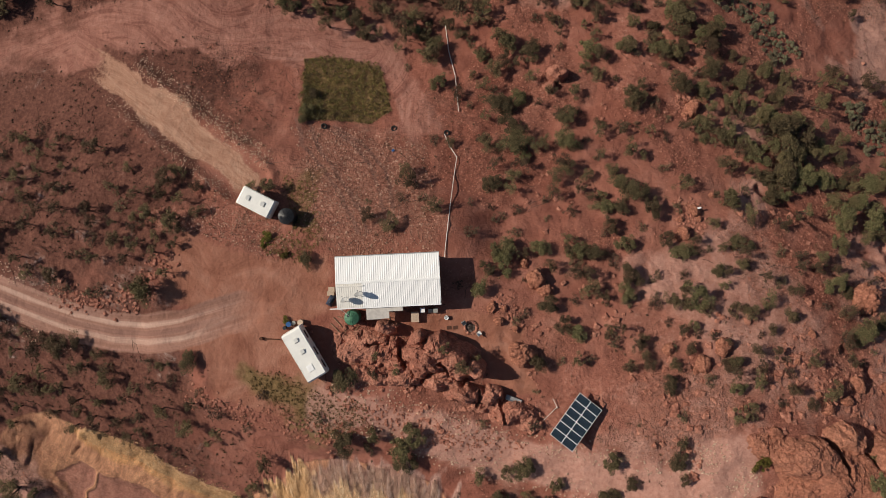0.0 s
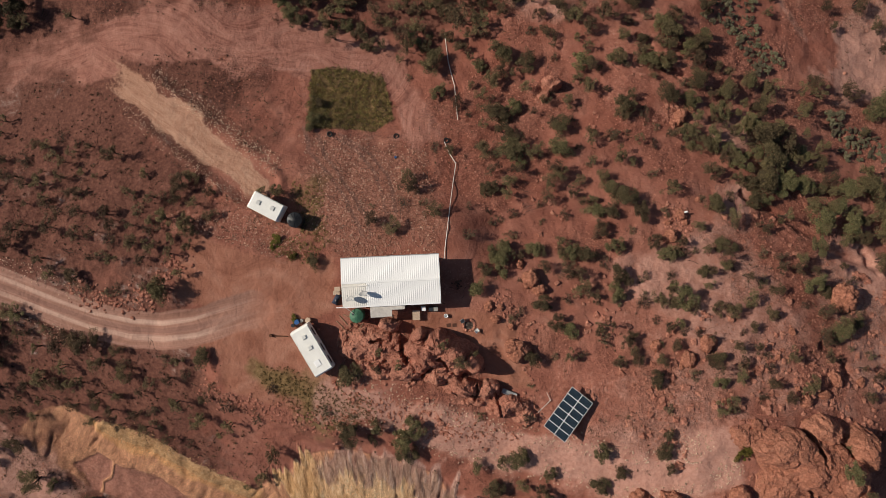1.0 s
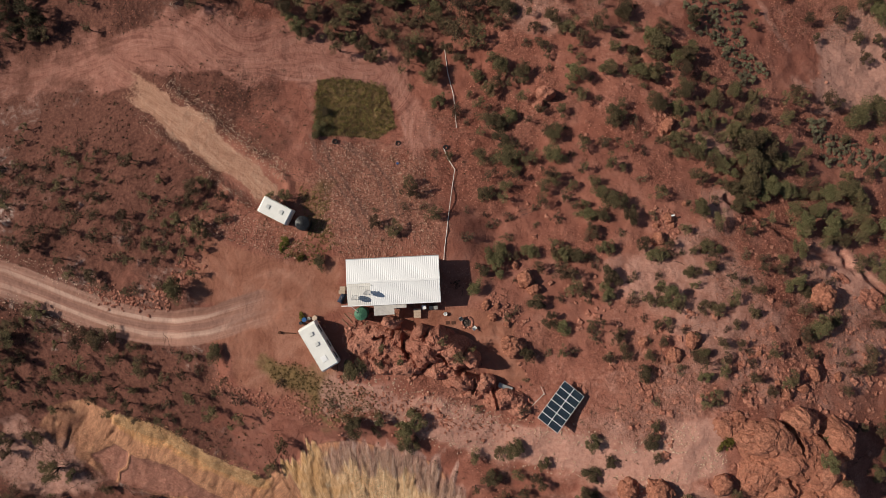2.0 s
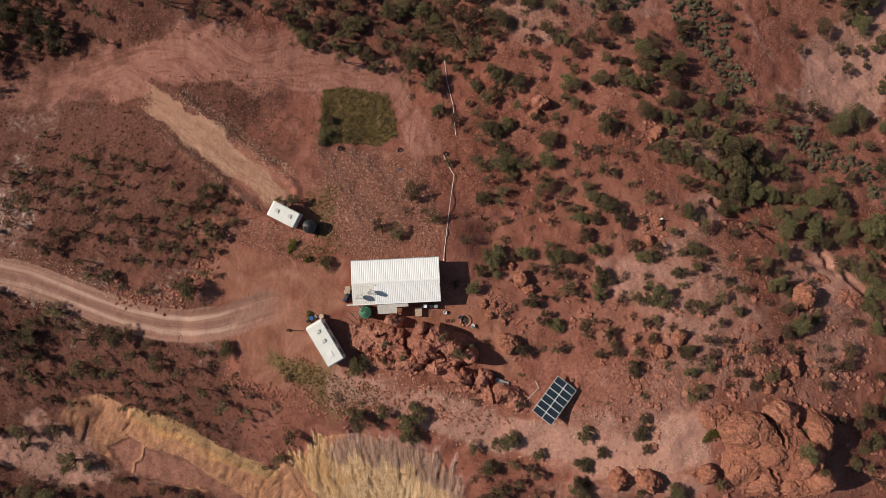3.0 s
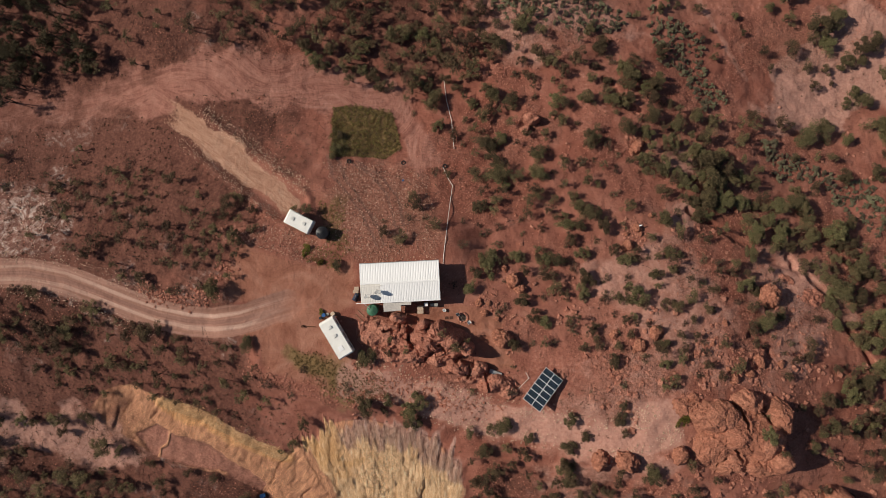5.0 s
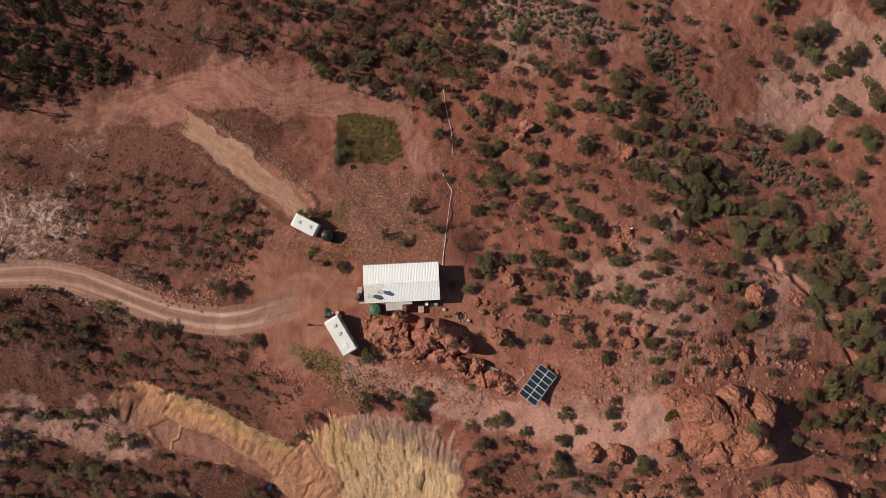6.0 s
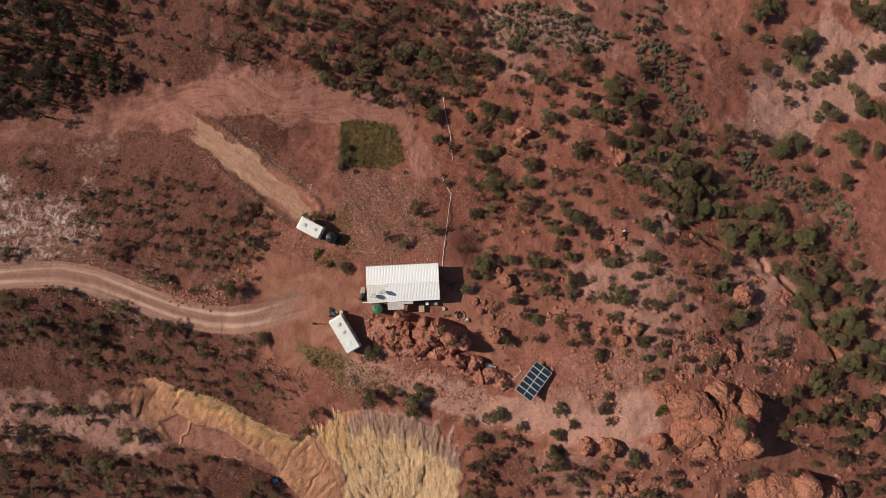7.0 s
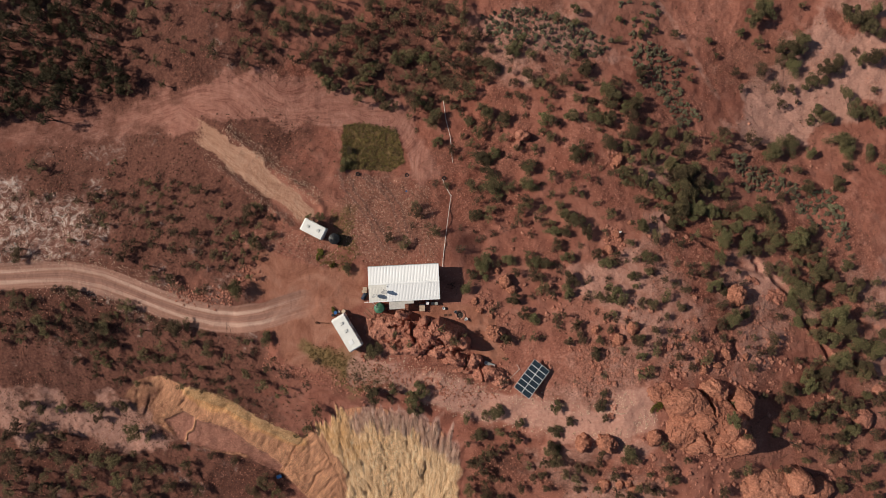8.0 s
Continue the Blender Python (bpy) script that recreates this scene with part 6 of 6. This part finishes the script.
# western scrub
plant_rows("gnarled", [(-76.0, 18.0, 1.27), (-74.4, 17.0, 1.05), (-61.1, 18.1, 0.85), (-61.3, 16.5, 0.84), (-53.7, 14.2, 0.94), (-47.8, 14.2, 0.83), (-43.7, 13.0, 1.23), (-62.9, 12.1, 1.04), (-64.6, 12.1, 0.83), (-53.2, 8.9, 1.02), (-49.8, 13.6, 0.83), (-46.1, 9.9, 0.61), (-41.2, 7.8, 0.81), (-47.2, 5.2, 1.30), (-43.8, 4.7, 1.00), (-51.5, 3.2, 1.21), (-55.1, 6.3, 0.61), (-66.1, 3.8, 1.02), (-75.7, 2.2, 1.42), (-63.5, 6.8, 0.82), (-74.8, 12.1, 1.04), (-56.0, 2.7, 1.01), (-60.7, 6.8, 0.92)], 0.9)
plant_rows("low", [(-78.6, 11.6, 0.83), (-72.3, 11.6, 0.83), (-78.8, 7.9, 0.82), (-38.1, 2.7, 0.90), (-5.2, 6.3, 0.81), (-1.2, 14.3, 0.84), (-2.7, 6.3, 0.82), (-9.3, 5.8, 0.61), (-5.0, 25.1, 0.65), (-18.1, 2.7, 0.50), (-43.0, 1.2, 1.00), (-46.2, -4.8, 0.90), (-43.6, -5.3, 0.90), (-22.0, -17.6, 0.79), (-39.2, -21.4, 0.82), (-24.3, -22.0, 0.81), (-15.0, -20.6, 0.89), (-11.6, -21.2, 0.60)])
plant_rows("olive", [(-34.5, 8.8, 1.42), (-33.2, 9.9, 1.02), (-35.0, 6.8, 1.01), (-30.4, 7.8, 1.01), (-36.1, 4.2, 1.20), (-33.0, 3.7, 1.19), (-31.9, 2.7, 0.99), (-30.1, 4.7, 0.90), (-21.9, 7.8, 1.21), (-23.9, 7.8, 0.81), (-4.2, 8.9, 1.43), (-4.8, 10.0, 1.03), (-9.1, 4.2, 1.10), (-6.6, 3.2, 1.19), (-1.1, 5.3, 1.22), (-76.3, 0.7, 1.22), (-56.9, 0.7, 1.21), (-47.7, -3.3, 1.00), (-40.0, 1.2, 1.00)])
plant_rows("olive", [(-66.1, -5.4, 1.22), (-76.7, -7.5, 1.43), (-72.9, -11.1, 1.64), (-76.7, -12.2, 1.45), (-73.0, -13.4, 1.04), (-68.1, -8.5, 1.02), (-68.4, -15.0, 1.04), (-64.6, -11.6, 2.05), (-61.7, -12.1, 1.64), (-63.9, -14.4, 1.45), (-60.6, -10.1, 1.23), (-57.6, -7.9, 1.02), (-56.0, -8.4, 1.22), (-60.5, -15.5, 1.25), (-50.5, -12.0, 1.63), (-47.6, -11.9, 1.62), (-45.6, -11.4, 1.01), (-42.6, -12.9, 1.01), (-54.7, -17.5, 1.25), (-52.7, -18.1, 1.04), (-62.9, -18.8, 1.05), (-64.2, -17.7, 1.05), (-51.1, -18.1, 1.04), (-41.8, -16.6, 1.02), (-44.9, -14.6, 0.81), (-77.9, -6.0, 1.02), (-74.2, -7.0, 1.02)])
plant_rows("bush", [(-30.8, -13.6, 1.29), (-11.9, -15.5, 1.67), (-16.4, -1.2, 0.99)])
plant_rows("olive", [(-37.3, 0.7, 0.99), (-34.2, -14.3, 1.00), (-32.4, 0.7, 0.79), (-34.9, 1.7, 0.80)])
plant_rows("bush", [(-17.8, 18.2, 0.94), (-17.1, 20.7, 0.85), (-18.3, 17.0, 0.73)])
plant_rows("olive", [(2.2, -13.5, 0.89), (0.1, -11.4, 0.69), (-5.5, -14.3, 0.69), (-8.3, -14.8, 0.79), (3.8, -12.8, 0.59), (-8.0, -12.6, 0.59)])
plant_rows("fresh", [(-19.0, -0.7, 0.60), (-18.9, -8.5, 0.59), (-21.5, 1.2, 0.99)])
plant_rows("olive", [(-41.6, -22.1, 0.93), (-27.2, -32.8, 0.53)])
plant("bush", -35.7, -4.7, 1.4, 2.0)
# foot of the cut
plant_rows("olive", [(-78.8, -27.2, 1.28), (-75.9, -27.9, 1.29), (-72.4, -28.0, 1.29), (-70.4, -28.5, 1.08), (-67.1, -28.0, 1.30), (-65.0, -28.6, 1.08), (-61.7, -27.4, 1.08), (-65.9, -30.4, 1.09), (-81.0, -31.7, 1.51), (-78.1, -31.9, 1.30), (-82.7, -33.4, 1.51), (-76.8, -34.2, 1.30), (-73.0, -33.7, 1.31), (-58.7, -33.0, 1.73), (-60.7, -32.7, 1.09), (-56.1, -33.6, 1.09), (-49.3, -39.3, 1.31), (-49.0, -41.7, 1.10), (-55.1, -40.6, 1.32), (-53.1, -44.1, 1.54), (-47.5, -44.6, 1.54), (-44.2, -37.5, 0.98), (-50.8, -35.9, 0.98), (-60.6, -28.0, 1.08)])
plant_rows("gnarled", [(-82.6, -36.8, 1.74), (-78.3, -36.9, 1.95), (-81.9, -40.3, 1.74), (-77.8, -43.7, 1.97), (-73.1, -38.1, 1.96), (-70.1, -40.4, 1.97), (-66.9, -38.2, 1.75), (-65.2, -37.1, 1.53), (-63.7, -38.9, 1.97), (-60.5, -40.5, 1.75), (-68.2, -42.8, 1.98), (-62.8, -42.8, 1.98), (-58.5, -42.9, 1.76), (-75.0, -44.5, 1.76), (-57.5, -45.7, 1.54), (-83.5, -44.9, 1.54)], 0.7)
plant_rows("bush", [(-12.0, -23.6, 1.59), (-5.1, -24.2, 1.60), (-3.6, -22.6, 1.39), (-4.6, -26.4, 1.41), (-8.6, -22.7, 1.00)])
plant_rows("olive", [(-22.7, -27.1, 1.23), (-24.9, -31.5, 1.05), (-39.8, -38.6, 0.98), (-33.9, -42.5, 1.74), (-36.4, -45.0, 1.54), (-32.0, -45.0, 1.32), (-9.2, -24.5, 0.81)])


def strew(ring, count, gap, seed):
    """Random places inside an outline, no two nearer than gap."""
    r, out, cells = np.random.RandomState(seed), [], {}
    lo, hi = np.min(ring, 0), np.max(ring, 0)
    spots = r.uniform(lo, hi, (count * 40, 2))
    for x, y in spots[area_gap(spots[:, 0], spots[:, 1], ring) < 0].tolist():
        i, j = int(x // gap), int(y // gap)
        if all((x - a) ** 2 + (y - b) ** 2 > gap * gap for p in (-1, 0, 1) for q in (-1, 0, 1) for a, b in cells.get((i + p, j + q), ())):
            cells.setdefault((i, j), []).append((x, y))
            out.append((x, y))
            if len(out) == count:
                break
    return out


rnd = random.Random(4)
for ring, count, gap, seed in (([(7.9, 48.0), (15.5, 50.1), (20.6, 49.4), (27.9, 46.6), (34.4, 43.6), (31.2, 40.4), (23.2, 40.5), (19.8, 41.5), (12.0, 41.6), (8.8, 44.6)], 105, 1.0, 1),
                               ([(37.4, 42.6), (42.2, 44.0), (48.1, 40.2), (48.2, 33.0), (52.1, 27.8), (46.9, 26.3), (42.7, 33.8), (39.0, 34.7)], 75, 1.0, 2),
                               ([(58.7, 19.8), (65.2, 18.3), (70.9, 14.9), (79.3, 13.8), (81.9, 5.6), (80.4, 2.2), (74.4, 6.8), (68.1, 13.6), (60.5, 13.5)], 85, 1.1, 3),
                               ([(35.2, 52.5), (46.4, 54.6), (40.9, 43.3), (37.5, 45.6)], 14, 1.6, 5)):
    for x, y in strew(ring, count, gap, seed):
        plant("saltbush", x, y, rnd.uniform(0.38, 0.85))
def woodland(name, pairs, leaf, ring, count, gap, seed, lo, hi, label):
    """A closed wood whose crowns run into one another, in one mesh for leaves and one for limbs."""
    def raw(me):
        co, ix, n = np.empty(len(me.vertices) * 3), np.empty(len(me.loops), int), np.empty(len(me.polygons), int)
        me.vertices.foreach_get("co", co)
        me.loops.foreach_get("vertex_index", ix)
        me.polygons.foreach_get("loop_total", n)
        ends = np.cumsum(n)
        tris = [np.stack([ix[np.minimum(ends - n + a, len(ix) - 1)] for a in (0, k, k + 1)], 1)[n > k + 1] for k in range(1, n.max() - 1)]
        return co.reshape(-1, 3), np.concatenate(tris)

    stock = [[raw(me) for me in pair] for pair in pairs]
    made, base = {"trunk": [[], [], 0], "crown": [[], [], 0]}, new(name)
    for x, y in strew(ring, count, gap, seed):
        r, a = rnd.uniform(lo, hi) * 1.3, rnd.uniform(0, 6.283)
        for piece, (co, tris) in zip(("trunk", "crown"), rnd.choice(stock)):
            co = co * (r, r, r * 0.95)
            got = made[piece]
            got[0].append(np.stack([co[:, 0] * math.cos(a) - co[:, 1] * math.sin(a) + x, co[:, 0] * math.sin(a) + co[:, 1] * math.cos(a) + y, co[:, 2] + gz(x, y)], 1))
            got[1].append(tris + got[2])
            got[2] += len(co)
    for piece, mat in (("crown", leaf), ("trunk", BARK)):
        new(piece, soup(piece, np.concatenate(made[piece][0]), np.concatenate(made[piece][1]), mat)).parent = base
    tagged(base, label, name, kind="stuff")


for ring, count, gap, seed in ((TOP_WOODS, 48, 2.4, 21), (LOW_WOODS, 16, 3.0, 22)):
    for x, y in strew(ring, count, gap, seed):
        plant("gnarled", x, y, rnd.uniform(1.0, 1.7), 0.8)
for ring, count, gap, seed in ((THICKET, 25, 2.4, 23), (MIDDLE_SCRUB, 45, 2.6, 26), (LEFT_SCRUB, 34, 2.2, 28), (LOW_SCRUB, 48, 2.2, 29), (SLOPE, 70, 2.6, 30)):
    for x, y in strew(ring, count, gap, seed):
        plant("low" if rnd.random() < 0.7 else "olive", x, y, rnd.uniform(0.55, 1.15))
for kind, ring, count, gap, seed, lo, hi in (("bush", UPPER_SCRUB, 17, 2.8, 52, 0.9, 1.6), ("olive", UPPER_SCRUB, 14, 2.6, 53, 0.8, 1.3), ("bush", THICKET, 20, 2.6, 41, 1.0, 1.7), ("gnarled", SLOPE, 60, 3.0, 45, 0.7, 1.2), ("gnarled", LEFT_SCRUB, 40, 2.2, 46, 0.6, 1.0), ("gnarled", LOW_SCRUB, 50, 2.2, 47, 0.7, 1.2)):
    for x, y in strew(ring, count, gap, seed):
        if line_gap(np.array([x]), np.array([y]), MAIN_TRACK)[0] > 4.0:
            plant(kind, x, y, rnd.uniform(lo, hi))
for ring, count, gap, seed, lo, hi, label in ((THICKET, 60, 2.0, 42, 0.8, 1.4, "tangled olive scrub between the gully trees"), (EAST_SCRUB, 34, 2.4, 44, 0.8, 1.4, "dense olive scrub on the eastern slope"), (SOUTH_SCRUB, 34, 2.2, 48, 0.8, 1.4, "olive scrub below the footpath"),
                                              (LOW_WOODS, 20, 3.0, 49, 0.8, 1.3, "dry tangled scrub below the cut"), (TOP_WOODS, 60, 2.3, 50, 0.8, 1.4, "dry olive scrub above the track"), (MIDDLE_SCRUB, 30, 3.0, 51, 0.6, 1.0, "sparse olive scrub on the open slope")):
    woodland("scrubland", KINDS["olive"] * 2 + KINDS["gnarled"], LEAF_OLIVE, ring, count, gap, seed, lo, hi, label)
# crowns take the darkened leaf, canopy shade included in its colour
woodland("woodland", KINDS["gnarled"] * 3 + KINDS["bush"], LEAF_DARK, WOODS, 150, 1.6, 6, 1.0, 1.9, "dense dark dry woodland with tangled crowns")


# ---- ground cover ----
def stones(name, mat, label, spots, seed, on_rock=False):
    """Angular stones lying on the soil."""
    rng = np.random.RandomState(seed)
    a = np.array(spots)
    z = lie(a[:, 0], a[:, 1]) if not on_rock else np.array([top_z(px, py) for px, py, ps in spots])
    corner = np.array([(-1, -1, -0.6), (1, -1, -0.6), (1, 1, -0.6), (-1, 1, -0.6), (-0.6, -0.6, 0.7), (0.6, -0.7, 0.6), (0.6, 0.6, 0.8), (-0.7, 0.5, 0.6)])
    quad = np.array([(0, 1, 5, 4), (1, 2, 6, 5), (2, 3, 7, 6), (3, 0, 4, 7), (4, 5, 6, 7)])
    n = len(a)
    v = corner[None] * a[:, 2][:, None, None] * rng.uniform(0.55, 1.25, (n, 8, 3)) * np.array([1, 1, 0.75])
    t = rng.uniform(0, 6.283, n)
    c, s = np.cos(t)[:, None], np.sin(t)[:, None]
    vx, vy = v[:, :, 0] * c - v[:, :, 1] * s, v[:, :, 0] * s + v[:, :, 1] * c
    out = np.stack([vx + a[:, 0:1], vy + a[:, 1:2], v[:, :, 2] + z[:, None] + 0.1 * a[:, 2:3]], 2).reshape(-1, 3)
    faces = (quad[None] + np.arange(n)[:, None, None] * 8).reshape(-1, 4)
    tagged(new(name, soup(name, out, faces, mat)), label, "stones", kind="stuff")


rng = np.random.RandomState(17)


def band(line, count, lo, hi, size, side=0):
    """Places scattered beside a line, between two distances from it."""
    out = []
    while len(out) < count:
        k = rng.randint(0, len(line) - 1)
        (ax, ay), (bx, by) = line[k], line[k + 1]
        t, L = rng.rand(), math.hypot(bx - ax, by - ay)
        d = rng.uniform(lo, hi) * (side or rng.choice((-1, 1)))
        out.append((ax + (bx - ax) * t - (by - ay) / L * d + rng.normal() * 0.4, ay + (by - ay) * t + (bx - ax) / L * d + rng.normal() * 0.4, size * rng.uniform(0.4, 1.3) ** 1.5))
    return out


def field(count, x0, x1, y0, y1, size, bias=0.0, feature=9.0, seed=31.0):
    x, y = rng.uniform(x0, x1, count * 3), rng.uniform(y0, y1, count * 3)
    ok = fbm(x, y, feature, 3, seed) > bias
    clear = np.minimum(line_gap(x, y, MAIN_TRACK), np.minimum(line_gap(x, y, RAMP), line_gap(x, y, UPPER_TRACK)))
    ok &= (clear > 2.6) & (area_gap(x, y, YARD) > 0.3) & (area_gap(x, y, PATCH) > 0.0) & (area_gap(x, y, RILLS) > 0.3) & (area_gap(x, y, CUT) > 0.0) & (area_gap(x, y, BACK_YARD) > 0.0) & (area_gap(x, y, CLEARING) > 0.5)
    x, y = x[ok][:count], y[ok][:count]
    return np.stack([x, y, size * rng.uniform(0.35, 1.2, len(x)) ** 2], 1).tolist()


stones("loose_stones", ROCK, "loose red sandstone rubble over the slopes", field(16000, -5, 92, -52, 52, 0.105, 0.04, 10.0, 40.0) + field(12000, -5, 92, -52, 30, 0.075, -0.1, 10.0, 40.0) + field(6500, -90, 0, -50, 50, 0.10, 0.06, 10.0, 40.0), 3)
stones("loose_stones", ROCK, "coarse red sandstone blocks below the outcrops", field(900, 18, 75, -48, -6, 0.36, 0.1, 7.0, 51.0) + field(260, 8, 80, -5, 30, 0.3, 0.2, 7.0, 51.0) + field(350, -16, 16, -26, -9, 0.26, 0.0, 5.0, 51.0), 4)
stones("pale_stones", PALE_ROCK, "pale gravel windrow beside the ramp", band(RAMP[2:], 1300, 2.3, 4.4, 0.07, 1) + band(RAMP[2:], 600, 2.2, 3.4, 0.06, -1) + band(MAIN_TRACK[2:8], 900, 2.4, 4.2, 0.08) + band(SOUTH_PATH, 1500, 1.2, 3.6, 0.10), 5)
stones("yellow_stones", OCHRE_ROCK, "yellow gravel along the lip of the cut", band(CUT_EDGE, 1700, 0.0, 1.2, 0.075), 10)
stones("pale_stones", PALE_ROCK, "pale stones on the chalky rise", [(x, y, 0.09 * rng.uniform(0.4, 1.4)) for x, y in strew(CHALK, 500, 0.4, 8)], 6)
stones("tan_stones", TAN_ROCK, "tan broken stones on the bank behind the house", [(x, y, 0.14 * rng.uniform(0.25, 1.0) ** 2.4) for x, y in strew(NORTH_GRAVEL, 1900, 0.1, 9)] + [(x, y, 0.11 * rng.uniform(0.3, 1.2)) for x, y in strew(RED_BANK, 350, 0.12, 10)], 7)


crumbs = []
for x0, y0, step, Z, keep in TOPS:
    j, i = np.nonzero(keep)
    for k in rng.choice(len(j), min(len(j), int(len(j) * step * step * 3)), False):
        crumbs.append((x0 + i[k] * step, y0 + j[k] * step, 0.09 * rng.uniform(0.35, 1.3)))
stones("rock_crumbs", ROCK, "crumbled stone fragments on the outcrops", crumbs, 9, True)
rubble = []
for line, size in zip(RUBBLE, (0.2, 0.17, 0.15)):
    rubble += band(line, 420, 0.0, 1.5, size)
for line, count, spread, size in (([(31.0, 20.0), (35.0, 17.0)], 170, 2.2, 0.2), ([(31.0, 6.5), (32.0, 2.0)], 130, 1.5, 0.19), ([(6.5, -6.0), (9.5, -9.0)], 70, 1.2, 0.17), ([(40.0, -13.0), (52.0, -19.0)], 300, 4.0, 0.24), ([(13.5, 24.0), (16.0, 21.0)], 110, 1.6, 0.16), ([(54.0, -12.0), (64.0, -16.0)], 160, 3.0, 0.22)):
    rubble += band(line, count, 0.0, spread, size)
stones("rubble", ROCK, "heaped red-brown rubble along the yard and round the boulders", rubble, 8)


def tufts(name, mat, label, spots, leaves, size, tall, seed):
    r = np.random.RandomState(seed)
    allv, allf, n = [], [], 0
    a = np.array(spots)
    z = lie(a[:, 0], a[:, 1])
    for (x, y, s), h in zip(spots, z):
        c = np.array([[x + r.normal() * s * 0.3, y + r.normal() * s * 0.3, h + s * tall * r.uniform(0.3, 0.7)] for _ in range(3)])
        v, f = leaf_cloud(r, c, np.full(3, s * 0.55), leaves, size)
        allv.append(v)
        allf.append(f + n)
        n += len(v)
    tagged(new(name, soup(name, np.concatenate(allv), np.concatenate(allf), mat)), label, "grass", kind="stuff")


tufts("grass", LEAF_WEED, "rank green weeds filling a square plot", [(x, y, rng.uniform(0.35, 0.7)) for x, y in strew(PATCH, 330, 0.36, 12)], 46, 0.075, 0.5, 1)
tufts("grass", LEAF_DRY, "browned dry weeds among the green plot", [(x, y, rng.uniform(0.3, 0.6)) for x, y in strew(PATCH, 130, 0.5, 15)], 40, 0.07, 0.45, 6)
tufts("grass", LEAF, "dark green rank growth along the edge of the plot", [(x, y, rng.uniform(0.4, 0.75)) for x, y in strew([(-18.8, 22.0), (-16.6, 21.0), (-15.8, 17.2), (-18.6, 17.0)], 60, 0.35, 16)], 50, 0.075, 0.7, 7)
tufts("grass", LEAF_WEED, "dry yellow-green grass along the verge", [(x, y, rng.uniform(0.2, 0.45)) for x, y in strew(GREEN_VERGE, 280, 0.3, 13)], 20, 0.07, 0.5, 2)
tufts("grass", LEAF_WEED, "yellow-green weeds near the small caravan", [(x, y, rng.uniform(0.2, 0.45)) for x, y in strew(WEEDS, 190, 0.3, 14)], 24, 0.07, 0.5, 4)
tufts("dry_tufts", LEAF_OLIVE, "scattered dry tufts and low herbs", field(1500, -90, 95, -52, 52, 0.5, 0.0, 6.0, 71.0) + field(1600, -90, -22, -52, 50, 0.6, -0.15, 6.0, 75.0), 17, 0.075, 0.6, 3)


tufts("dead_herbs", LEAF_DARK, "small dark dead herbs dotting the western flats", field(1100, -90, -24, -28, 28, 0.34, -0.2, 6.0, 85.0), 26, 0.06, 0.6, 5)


def twigs(spots, seed):
    r = random.Random(seed)
    bm_v, bm_f = [], []
    for x, y, s in spots:
        a = r.uniform(0, 6.28)
        p = Vector((x, y, gz(x, y) + 0.05))
        for k in range(r.randint(2, 4)):
            b = a + r.uniform(-0.7, 0.7)
            L = s * r.uniform(0.6, 1.6)
            q = p + Vector((math.cos(b) * L, math.sin(b) * L, r.uniform(0.05, 0.35)))
            side = Vector((-math.sin(b), math.cos(b), 0)) * 0.028
            up = Vector((0, 0, 0.05))
            n = len(bm_v)
            bm_v += [p - side, p + side, p + up, q]
            bm_f += [(n, n + 1, n + 3), (n + 1, n + 2, n + 3), (n + 2, n, n + 3)]
            a, p = b, p.lerp(q, 0.6)
    tagged(new("dead_branches", soup("dead_branches", bm_v, bm_f, BARK)), "grey dead branches lying on the soil", "branches", kind="stuff")


twigs([(x, y, 0.7) for x, y in strew(NORTH_GRAVEL, 60, 0.9, 61)] + [q for q in field(700, -88, 92, -50, 50, 0.8, 0.0, 12.0, 91.0) + field(900, -90, -22, -52, 50, 0.7, -0.1, 9.0, 95.0)
       if line_gap(q[0], q[1], UPPER_TRACK) > 6 and area_gap(q[0], q[1], FLAT_BROWN) > 0], 6)
